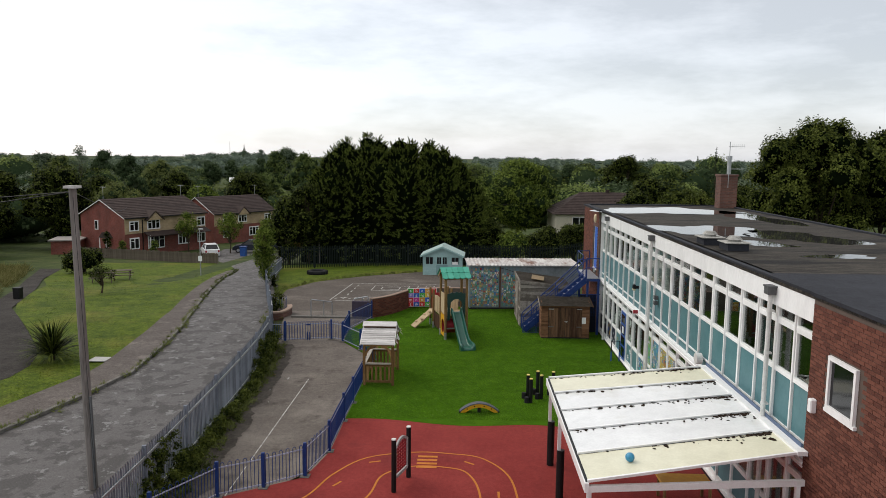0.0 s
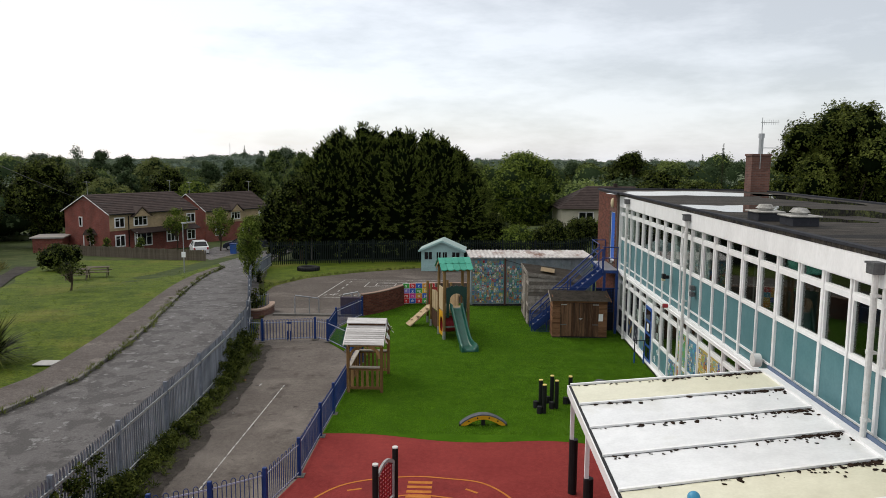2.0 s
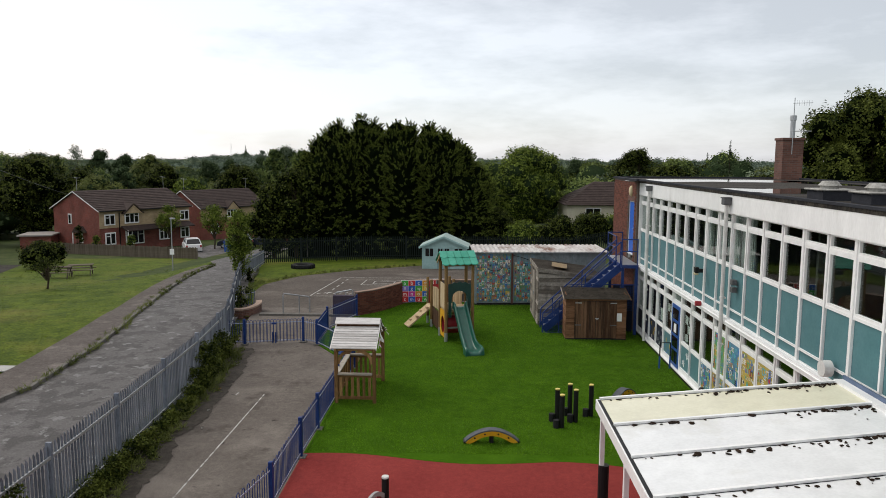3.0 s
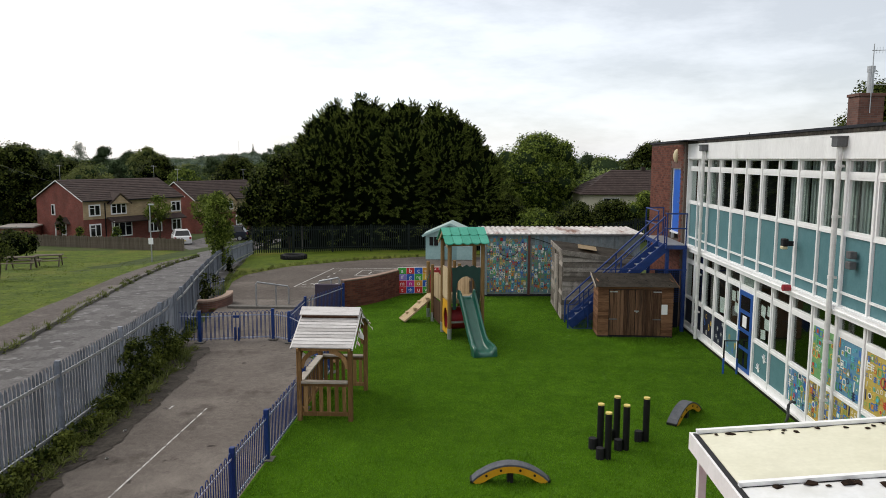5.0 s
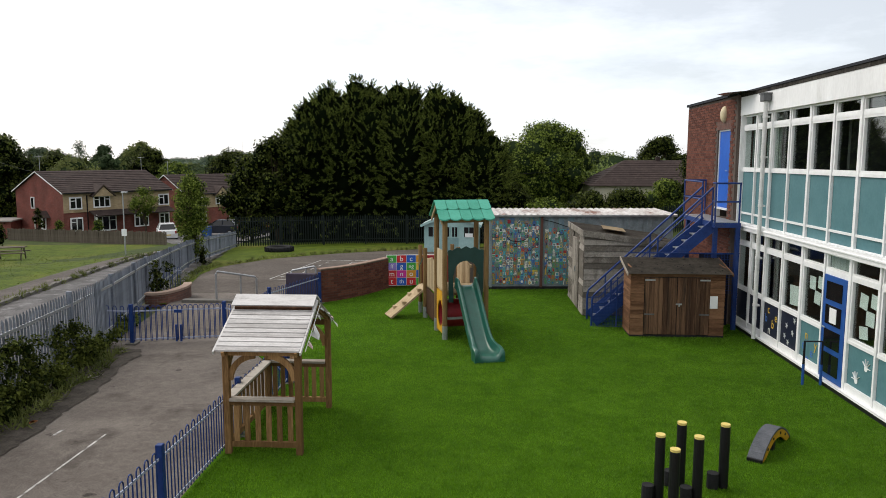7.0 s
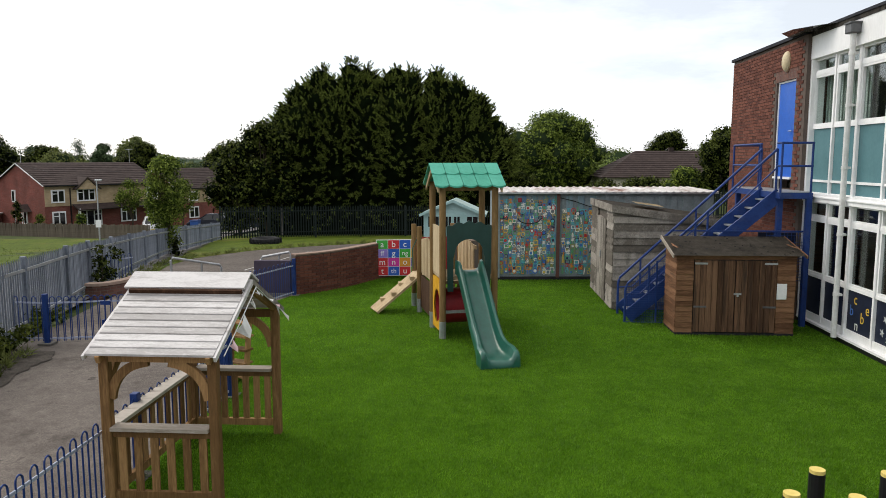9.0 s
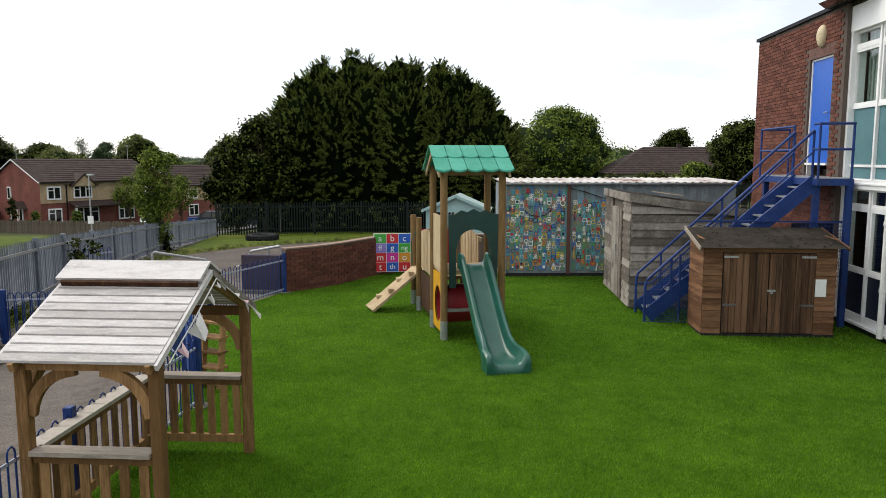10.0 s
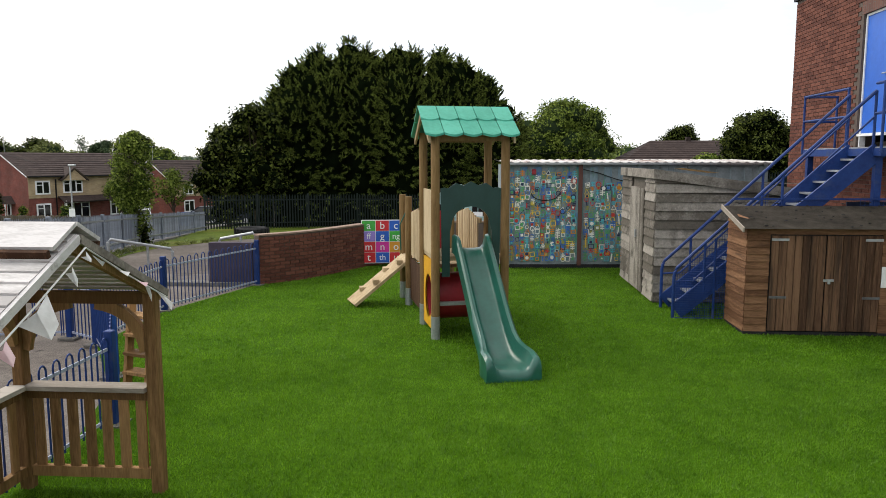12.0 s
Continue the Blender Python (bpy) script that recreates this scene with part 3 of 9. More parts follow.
def strip(rows, lift, step=0.6, cross=6, depth=0.0):
    """A sheet over the land between a western and an eastern edge; rows of y, x west, x east."""
    bm = B()
    ys = list(np.arange(rows[0][0], rows[-1][0], step)) + [rows[-1][0]]
    grid = []
    for y in ys:
        xl, xr = lerp_rows(rows, y)
        grid.append([bm.verts.new((x, y, land(x, y) + lift)) for x in (xl + (xr - xl) * k / cross for k in range(cross + 1))])
    for a, b in zip(grid, grid[1:]):
        for k in range(cross):
            bm.faces.new((a[k], a[k + 1], b[k + 1], b[k]))
    if depth:
        for side in (0, cross):
            low = [bm.verts.new(r[side].co - Vector((0, 0, depth))) for r in grid]
            for i in range(len(low) - 1):
                bm.faces.new((grid[i][side], grid[i + 1][side], low[i + 1], low[i]))
    return bm


# ---- ground, roads and play surfaces ----
def ground_sheet():
    bm = B()
    xs = [-2500, -1500, -900, -600, -400, -300, -220, -160, -120, -90] + list(range(-70, 41, 5)) + [50, 65, 80, 110, 150, 200, 300, 450, 700, 1200, 2500]
    ys = [-300, -120, -50, -20] + list(range(-10, 101, 5)) + [110, 120, 130, 145, 165, 190, 220, 260, 310, 380, 460, 560, 700, 900, 1300, 2000, 3500]
    g = [[bm.verts.new((x, y, land(x, y) - 0.06)) for x in xs] for y in ys]
    for a, b in zip(g, g[1:]):
        for k in range(len(xs) - 1):
            bm.faces.new((a[k], a[k + 1], b[k + 1], b[k]))
    return bm


setting("ground", ground_sheet(), "rough_grass", "rough green grass over gently falling ground", "ground", smooth=True)
setting("lawn", strip([(8, -19, -16.1), (23.9, -17.3, -14.5), (28.15, -16.2, -13.5), (31, -17.3, -13.75), (35, -20.2, -14.3), (39.4, -23.6, -15.05), (43.6, -26.1, -16.1), (48, -27.8, -17.1), (52, -29.2, -17.9),
                       (57, -32.4, -18.8), (62, -34.6, -19.4), (66, -36, -20.2), (72, -36, -21.9)], -0.01, 1.5, 12), "lawn", "mown lawn with dry yellow patches beside the road", "grass")
setting("track", strip([(5, -27, -19), (23.9, -22.5, -17.3), (28.15, -20.0, -16.2), (31, -20.0, -17.3), (34.4, -21.8, -19.8), (41, -26.3, -24.8), (48.8, -29.5, -28.1), (58, -34.3, -33), (66, -38, -36)], 0.0, 1.5, 3),
        "track", "dark worn tarmac path through the grass", "path")
setting("road", strip([(-20, -15.8, -7.0), (14, -14.8, -7.1), (22, -13.15, -7.4), (25.3, -12.42, -7.6), (28.3, -12.0, -7.9), (33, -12.55, -8.3), (35.8, -13.05, -8.7), (40.1, -14.05, -9.6), (43.5, -14.95, -10.4), (47.7, -15.95, -11.4),
                       (52, -16.9, -12.6), (56.5, -17.8, -13.6), (62, -18.6, -15.2), (70, -21.9, -16.6), (78, -27, -17), (90, -29, -19)], 0.0, 0.8, 10), "road", "patched and cracked grey tarmac road", "road")
setting("footway", strip([(-20, -17.6, -15.9), (14, -16.3, -14.9), (22, -14.95, -13.25), (25, -14.25, -12.55), (28.3, -13.6, -12.1), (30, -13.75, -12.25), (35, -14.4, -12.95), (39.4, -15.15, -13.9), (43.6, -16.2, -15.05), (48, -17.2, -16.1), (52, -18.0, -17.0),
                          (57, -18.9, -17.95), (62, -19.5, -18.7)], 0.09, 0.8, 4, depth=0.12), "footway", "grey tarmac footway beside the road", "pavement")
KERB = [(-20, -15.87), (14, -14.87), (22, -13.22), (25.3, -12.49), (28.3, -12.07), (33, -12.62), (35.8, -13.12), (40.1, -14.12), (43.5, -15.02), (47.7, -16.02), (52, -16.97), (56.5, -17.87), (62, -18.67)]
kerb_base = thing("kerb", "weathered concrete kerb with grass in its joints", "kerb", kind="structure")
kerb_stone = mesh_of("kerb_stone", box(B(), -0.07, 0.07, -0.455, 0.455, -0.05, 0.11, 0.012), "kerb")
for i, (x, y, a) in enumerate(along([(x, y) for y, x in KERB[1:]], 0.92)):
    part("kerb_stone", kerb_stone, None, kerb_base, at=pose(x, y, land(x, y), 0, 0, a - 90 + random.uniform(-0.8, 0.8)))
setting("driveway", strip([(-20, -6.4, -5.2), (14, -6.5, -5.7), (18.25, -6.6, -5.35), (19.5, -6.7, -3.5), (21.2, -6.8, -3.15), (25.5, -6.95, -3.13), (30.2, -7.4, -3.2), (31.8, -7.7, -3.7), (33.6, -8.0, -4.8), (38.3, -8.7, -4.3), (40.6, -9.2, -4.0)],
                          -0.012, 0.8, 8), "asphalt", "worn grey tarmac drive with a faded white line", "driveway")
setting("court", strip([(40.6, -9.3, -3.0), (42.4, -9.9, 1.0), (46.3, -10.9, 2.0), (49.3, -11.25, 3.0), (53.6, -10.2, 4.0), (57.6, -7.0, 4.0), (61, -3.0, 4.0)], -0.008, 0.8, 10), "court", "worn tarmac playground with white game markings", "playground")
setting("verge", strip([(38, -8.9, -8.7), (40.6, -9.6, -9.3), (46.3, -11.2, -10.9), (49.3, -12.2, -11.25), (53.6, -13.2, -10.2), (57.6, -14.1, -7.0), (61, -15.0, -3.0), (66.5, -16, 6)], 0.0, 1.0, 8), "lawn", "rough grass bank round the playground", "grass")


def wave(x):
    return 23.55 + 0.17 * math.cos((x + 2.2) * 1.15) - 0.045 * (x - 0.5) + (-0.10 * (x - 2.6) if x > 2.6 else 0)


edge = [(x, wave(x)) for x in np.linspace(-3.15, 7.05, 44)]
setting("red_surface", slab(B(), [(-5.35, 18.25), (-5.7, 12), (-5.7, -20), (7.05, -20), *[(x, y) for x, y in edge[::-1]], (-3.15, 21.2), (-3.5, 19.5)], -0.10, 0.012), "red_rubber", "brick-red rubber playground surface", "playground")
setting("turf", slab(B(), [*edge, (7.05, 36.1), (6.95, 41.3), (0.6, 41.6), (-2.2, 41.6), (-2.47, 40.95), (-2.81, 40.34), (-3.23, 39.46), (-3.67, 38.88), (-4.2, 38.35), (-4.9, 35.75), (-4.85, 33.5), (-3.7, 31.7), (-3.2, 30.2), (-3.17, 27.7), (-3.13, 25.3)],
                     -0.10, 0.016), "turf", "bright green artificial turf play area", "turf")


def ribbon(pts, w, z):
    """A painted line w wide along points."""
    bm = B()
    n, vs = len(pts), []
    for i, (x, y) in enumerate(pts):
        ax, ay = pts[max(i - 1, 0)]
        bx, by = pts[min(i + 1, n - 1)]
        k = math.hypot(bx - ax, by - ay) or 1
        nx, ny = -(by - ay) / k * w / 2, (bx - ax) / k * w / 2
        vs.append((bm.verts.new((x + nx, y + ny, z if z is not None else land(x, y) + 0.004)), bm.verts.new((x - nx, y - ny, z if z is not None else land(x, y) + 0.004))))
    for a, b in zip(vs, vs[1:]):
        bm.faces.new((a[0], b[0], b[1], a[1]))
    return bm


def smooth_line(ctrl, n=10):
    """A Catmull-Rom line through control points."""
    p = [ctrl[0], *ctrl, ctrl[-1]]
    out = []
    for i in range(1, len(p) - 2):
        for k in range(n):
            t = k / n
            out.append(tuple(0.5 * (2 * p[i][c] + (p[i + 1][c] - p[i - 1][c]) * t + (2 * p[i - 1][c] - 5 * p[i][c] + 4 * p[i + 1][c] - p[i + 2][c]) * t * t
                                    + (3 * p[i][c] - p[i - 1][c] - 3 * p[i + 1][c] + p[i + 2][c]) * t ** 3) for c in (0, 1)))
    out.append(tuple(ctrl[-1]))
    return out


marks = thing("road_markings", "orange painted toy road on the red surface", "markings", (0, 0, 0), kind="structure")
part("outer_line", ribbon(smooth_line([(-4.8, 14.9), (-4.15, 17.2), (-3.25, 18.4), (-2.8, 19.7), (-2.05, 20.8), (-0.75, 21.25), (0.25, 21.2), (1.1, 20.95), (1.75, 20.0), (1.95, 18.65), (1.9, 16.4), (1.6, 13)]), 0.055, 0.017), "paint_orange", marks)
part("inner_line", ribbon(smooth_line([(-3.4, 14.9), (-2.55, 17.0), (-1.75, 18.45), (-1.5, 19.7), (-0.75, 20.3), (0.15, 20.28), (0.72, 19.95), (1.03, 18.75), (1.0, 16.4), (0.7, 13)]), 0.055, 0.017), "paint_orange", marks)
for k in range(4):
    part("crossing_stripe", box(B(), -0.65, -0.1, 20.22 + k * 0.23, 20.34 + k * 0.23, 0.013, 0.0175), "paint_orange", marks)
for x, y, a in ((-1.8, 20.55, 20), (-2.6, 19.15, 60), (0.78, 20.6, -35), (1.5, 18.75, 90)):
    part("dash", box(B(), -0.16, 0.16, -0.03, 0.03, 0.013, 0.0175), "paint_orange", marks, at=pose(x, y, 0, 0, 0, a))
lane = thing("white_line", "faded white painted line along the drive", "markings", kind="structure")
part("line", ribbon([(-5.25, 15.0), (-5.22, 20.1)], 0.025, -0.007), "paint_white", lane)
part("line", ribbon([(-5.22, 20.4), (-5.2, 27.9)], 0.035, -0.007), "paint_white", lane)
part("dash", ribbon([(-5.98, 27.8), (-5.97, 28.05)], 0.045, -0.007), "paint_white", lane)
court_marks = thing("court_markings", "white painted playground game markings", "markings", kind="structure")


def court_line(pts, w=0.07):
    fine = []
    for (ax, ay), (bx, by) in zip(pts, pts[1:]):
        fine += [(ax + (bx - ax) * k / 6, ay + (by - ay) * k / 6) for k in range(6)]
    part("line", ribbon(fine + [pts[-1]], w, None), "paint_white", court_marks)


court_line([(-7.5, 44.4), (-7.35, 52.7), (-0.8, 52.9)])
court_line([(-7.5, 44.4), (-4.6, 44.4)])
for k in range(5):
    court_line([(-6.8, 45.2 + k * 1.5), (-6.8, 45.9 + k * 1.5)], 0.09)
for y0, y1, x0, x1 in ((49.2, 51.6, -5.6, -3.2), (49.8, 51.0, -5.0, -3.8)):
    court_line([(x0, y0), (x1, y0), (x1, y1), (x0, y1), (x0, y0)])
for k in range(5):
    court_line([(-2.6 + 0.55 * k, 48.6), (-2.6 + 0.55 * k, 51.9)], 0.06)
for k in range(9):
    court_line([(-7.3 + 0.28 * k, 45.2 + 0.22 * (k % 3)), (-7.2 + 0.28 * k, 45.5 + 0.22 * (k % 3))], 0.10)

# ---- the school: two-storey curtain-walled block ----
FX, Y0, Y1, YB, XE = 7.12, 14.97, 36.15, 40.55, 14.4
school = thing("school_building", "two-storey school block with white framed windows and brick ends", "building", (7.12, 14.97, 0))
IN = pose(-7.12, -14.97, 0)


def sp(name, bm, material, parent=None, label="", smooth=False):
    """A part of the school, given in world places."""
    return part(name, bm, material, parent or school, label, smooth, at=IN if (parent or school) is school else None)


sp("wall_south", box(B(), 7.04, 7.4, 4.0, Y0, 0, 5.78), "brick", label="red-brown brick wall")
NB = 6.96
bm = B()
for y0, y1, z0, z1 in ((Y1, 36.62, 0, 5.84), (37.64, YB, 0, 5.84), (36.62, 37.64, 0, 2.72), (36.62, 37.64, 5.03, 5.84)):
    box(bm, NB, 7.3, y0, y1, z0, z1)
sp("wall_stair_end", bm, "brick", label="red-brown brick wall with an upper door")
sp("wall_north", box(B(), 7.3, XE, YB - 0.3, YB, 0, 5.78), "brick")
sp("wall_east", box(B(), XE - 0.3, XE, 4.0, YB - 0.3, 0, 5.78), "brick")
sp("wall_back", box(B(), 7.4, XE - 0.3, 4.0, 4.3, 0, 5.78), "brick")
sp("floor_slab", box(B(), 7.34, XE - 0.3, 4.3, YB - 0.3, 2.66, 2.84), "room_floor")
sp("ground_slab", box(B(), 7.25, XE - 0.3, 4.3, YB - 0.3, 0.0, 0.06), "room_floor")
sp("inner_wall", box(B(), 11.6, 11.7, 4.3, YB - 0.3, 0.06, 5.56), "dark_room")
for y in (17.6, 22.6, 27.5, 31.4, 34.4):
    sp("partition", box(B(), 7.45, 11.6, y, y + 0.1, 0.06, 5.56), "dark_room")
sp("ceiling_panel", box(B(), 7.34, XE - 0.3, 4.3, YB - 0.3, 5.56, 5.66), "curtain")
# roof deck with a shallow upstand
sp("roof", box(B(), 7.02, XE, 4.0, YB, 5.78, 5.86), "felt", label="weathered grey felt flat roof with puddles")
bm = B()
box(bm, 7.0, 7.14, Y0, Y1, 5.86, 5.91)
box(bm, 6.9, 7.14, Y1, YB + 0.05, 5.84, 5.91)
box(bm, 7.14, XE + 0.03, YB - 0.15, YB + 0.05, 5.86, 5.92)
box(bm, XE - 0.14, XE + 0.03, 4.0, YB - 0.15, 5.86, 5.92)
box(bm, 6.98, 7.14, 4.0, Y0, 5.84, 5.91)
sp("roof_edge", bm, "felt_dark", label="black felt roof edging")
sp("felt_strip", box(B(), 7.14, 14.2, 4.2, 17.5, 5.86, 5.866), "felt_dark", label="newer dark felt strip")


def puddle(cx, cy, rx, ry, seed):
    rng = random.Random(seed)
    ph = [rng.uniform(0, 6.28) for _ in range(4)]
    pts = []
    for k in range(48):
        a = 2 * math.pi * k / 48
        r = 1 + 0.22 * math.sin(2 * a + ph[0]) + 0.15 * math.sin(3 * a + ph[1]) + 0.10 * math.sin(5 * a + ph[2]) + 0.07 * math.sin(9 * a + ph[3])
        pts.append((cx + rx * r * math.cos(a), cy + ry * r * math.sin(a)))
    return slab(B(), pts, 5.859, 5.8635)


for cx, cy, rx, ry, s in ((10.1, 36.7, 2.7, 2.6, 3), (13.0, 33.2, 0.9, 3.2, 5), (9.0, 27.2, 1.5, 2.1, 8), (11.3, 25.3, 1.3, 2.0, 12), (10.3, 20.5, 0.75, 0.5, 21), (9.3, 23.2, 0.8, 0.7, 33)):
    sp("puddle", puddle(cx, cy, rx, ry, s), "water", label="still rainwater puddle")
# white fascia above the windows
sp("fascia", box(B(), 7.03, 7.36, Y0, Y1, 5.33, 5.86), "fascia", label="white painted fascia board")
sp("sill_band", box(B(), 7.02, 7.34, Y0 + 0.002, Y1 - 0.002, 2.52, 2.68), "fascia", label="white band between the storeys")
sp("band_drip", box(B(), 6.995, 7.02, Y0 + 0.002, Y1 - 0.002, 2.60, 2.625), "upvc")
sp("plinth", box(B(), 7.05, 7.3, Y0 + 0.002, Y1 - 0.002, 0.0, 0.10), "black", label="black plinth strip at the foot of the facade")
sp("plinth_sill", box(B(), 7.03, 7.3, Y0 + 0.002, Y1 - 0.002, 0.10, 0.14), "fascia")

# bays
PIPES = [34.31, 26.47, 16.7]
bays = [Y0 + 0.02]
for lo, hi, n in ((Y0, 16.7, 2), (16.7, 26.47, 10), (26.47, 34.31, 8), (34.31, Y1, 2)):
    bays += [lo + (hi - lo) * (k + 1) / n for k in range(n)]
rng = random.Random(4)
ART = ["art_red", "art_yellow", "art_green", "art_blue", "art_white"]
for nm, c in zip(ART, ((0.5, 0.05, 0.04), (0.6, 0.4, 0.05), (0.08, 0.3, 0.08), (0.06, 0.16, 0.45), (0.62, 0.62, 0.58))):
    plain(nm, c, 0.6)
DOOR_BAY = next(i for i in range(len(bays) - 1) if bays[i] < 30.87 < bays[i + 1])


def pane(win, y0, y1, z0, z1, kind):
    if kind == "glass":
        o = part("pane", box(B(), 0.045, 0.053, y0, y1, z0, z1), "glass", win)
    else:
        o = part("panel", box(B(), 0.028, 0.06, y0, y1, z0, z1), "teal", win, "flat teal spandrel panel")
    return o


def casement(bm, y0, y1, z0, z1, w=0.045, x0=0.002, x1=0.06):
    """A white sash frame round an opening."""
    box(bm, x0, x1, y0, y0 + w, z0, z1)
    box(bm, x0, x1, y1 - w, y1, z0, z1)
    box(bm, x0, x1, y0 + w, y1 - w, z0, z0 + w)
    box(bm, x0, x1, y0 + w, y1 - w, z1 - w, z1)


def lettering(text, size, material):
    cu = bpy.data.curves.new("letter", "FONT")
    cu.body, cu.size, cu.extrude, cu.align_x, cu.align_y = text, size, 0.002, "CENTER", "CENTER"
    tmp = bpy.data.objects.new("letter", cu)
    me = bpy.data.meshes.new_from_object(tmp)
    bpy.data.objects.remove(tmp)
    me.materials.clear()
    me.materials.append(M[material] if isinstance(material, str) else material)
    return me


PAINTS = [plain("mural_%s" % nme, c, 0.6) for nme, c in (("red", (0.5, 0.05, 0.04)), ("orange", (0.6, 0.22, 0.03)), ("yellow", (0.66, 0.48, 0.08)), ("green", (0.10, 0.36, 0.14)), ("teal", (0.10, 0.42, 0.50)),
                                                        ("blue", (0.05, 0.16, 0.50)), ("white", (0.74, 0.74, 0.68)), ("olive", (0.30, 0.30, 0.08)), ("dark", (0.03, 0.04, 0.09)))]


def motif(kind, s):
    """A small flat painted figure about s across: ring, square, triangle, bar or lattice."""
    bm = B()
    if kind in ("ring", "frame", "tri"):
        m = {"ring": 14, "frame": 4, "tri": 3}[kind]
        off = {"ring": 0, "frame": math.pi / 4, "tri": math.pi / 2}[kind]
        big = s * (0.5 if kind == "ring" else 0.62)
        out = [(big * math.cos(off + 2 * math.pi * k / m), big * math.sin(off + 2 * math.pi * k / m)) for k in range(m)]
        inn = [(0.70 * a, 0.70 * b) for a, b in out]
        vo = [bm.verts.new((a, 0.0, b)) for a, b in out]
        vi = [bm.verts.new((a, 0.0, b)) for a, b in inn]
        for k in range(m):
            bm.faces.new((vo[k], vo[(k + 1) % m], vi[(k + 1) % m], vi[k]))
    elif kind == "bar":
        box(bm, -s * 0.12, s * 0.12, 0, 0.004, -s * 0.7, s * 0.7)
    else:
        for k in (-1, 0, 1):
            box(bm, -s * 0.4, s * 0.4, 0, 0.004, (0.3 * k - 0.07) * s, (0.3 * k + 0.07) * s)
        box(bm, -s * 0.07, s * 0.07, -0.004, 0.0, -s * 0.5, s * 0.5)
    return bm


motif_mesh = {}
for kind in ("ring", "frame", "tri", "bar", "lattice"):
    for p in PAINTS:
        motif_mesh[kind, p.name] = mesh_of("painted_" + kind, motif(kind, 1.0), p)


def mural(parent, x0, x1, z0, z1, count, y, plane="y", size=(0.07, 0.15)):
    """Painted figures laid out in loose columns, many of them filled in a second colour."""
    fills = {}
    cols = max(1, int((x1 - x0) / 0.115))
    rows = max(1, int(count / cols))
    for c in range(cols):
        for r in range(rows):
            u = x0 + (c + 0.5 + rng.uniform(-0.14, 0.14)) * (x1 - x0) / cols
            v = z0 + (r + 0.5 + rng.uniform(-0.25, 0.25)) * (z1 - z0) / rows
            s = rng.uniform(*size)
            kind = rng.choice(("ring", "ring", "frame", "frame", "frame", "tri", "bar", "lattice", "lattice"))
            p = rng.choice(PAINTS + PAINTS[3:7] + PAINTS[6:7])
            if plane == "y":
                m = pose(u, y, v, 0, rng.uniform(-12, 12), 0)
            else:
                m = pose(y, u, v, 0, 0, -90)
            part("painted_shape", motif_mesh[kind, p.name], None, parent, at=m @ Matrix.Diagonal((s, 1, s * rng.uniform(0.8, 1.2), 1)))
            if kind in ("ring", "frame", "tri") and rng.random() < 0.45:
                q = rng.choice(PAINTS)
                bm = fills.setdefault(q.name, (B(), q))[0]
                n, off = {"ring": (10, 0), "frame": (4, math.pi / 4), "tri": (3, math.pi / 2)}[kind]
                bm.faces.new([bm.verts.new(m @ Vector((0.30 * s * math.cos(off + 6.2832 * k / n), -0.002, 0.30 * s * math.sin(off + 6.2832 * k / n)))) for k in range(n)])
    for bm, q in fills.values():
        tagged(part("painted_fill", bm, q, parent), kind="stuff")



GROUNDS = [plain("mural_ground_%d" % k, c, 0.6) for k, c in enumerate(((0.12, 0.32, 0.30), (0.45, 0.34, 0.08), (0.16, 0.34, 0.14), (0.10, 0.24, 0.34)))]


def art_panel(win, y0, y1, z0, z1):
    part("art_panel", box(B(), 0.015, 0.03, y0, y1, z0, z1), rng.choice(GROUNDS), win, "panel painted by children in bright colours")
    mural(win, y0 + 0.04, y1 - 0.04, z0 + 0.04, z1 - 0.04, 48, 0.008, "x", size=(0.07, 0.17))


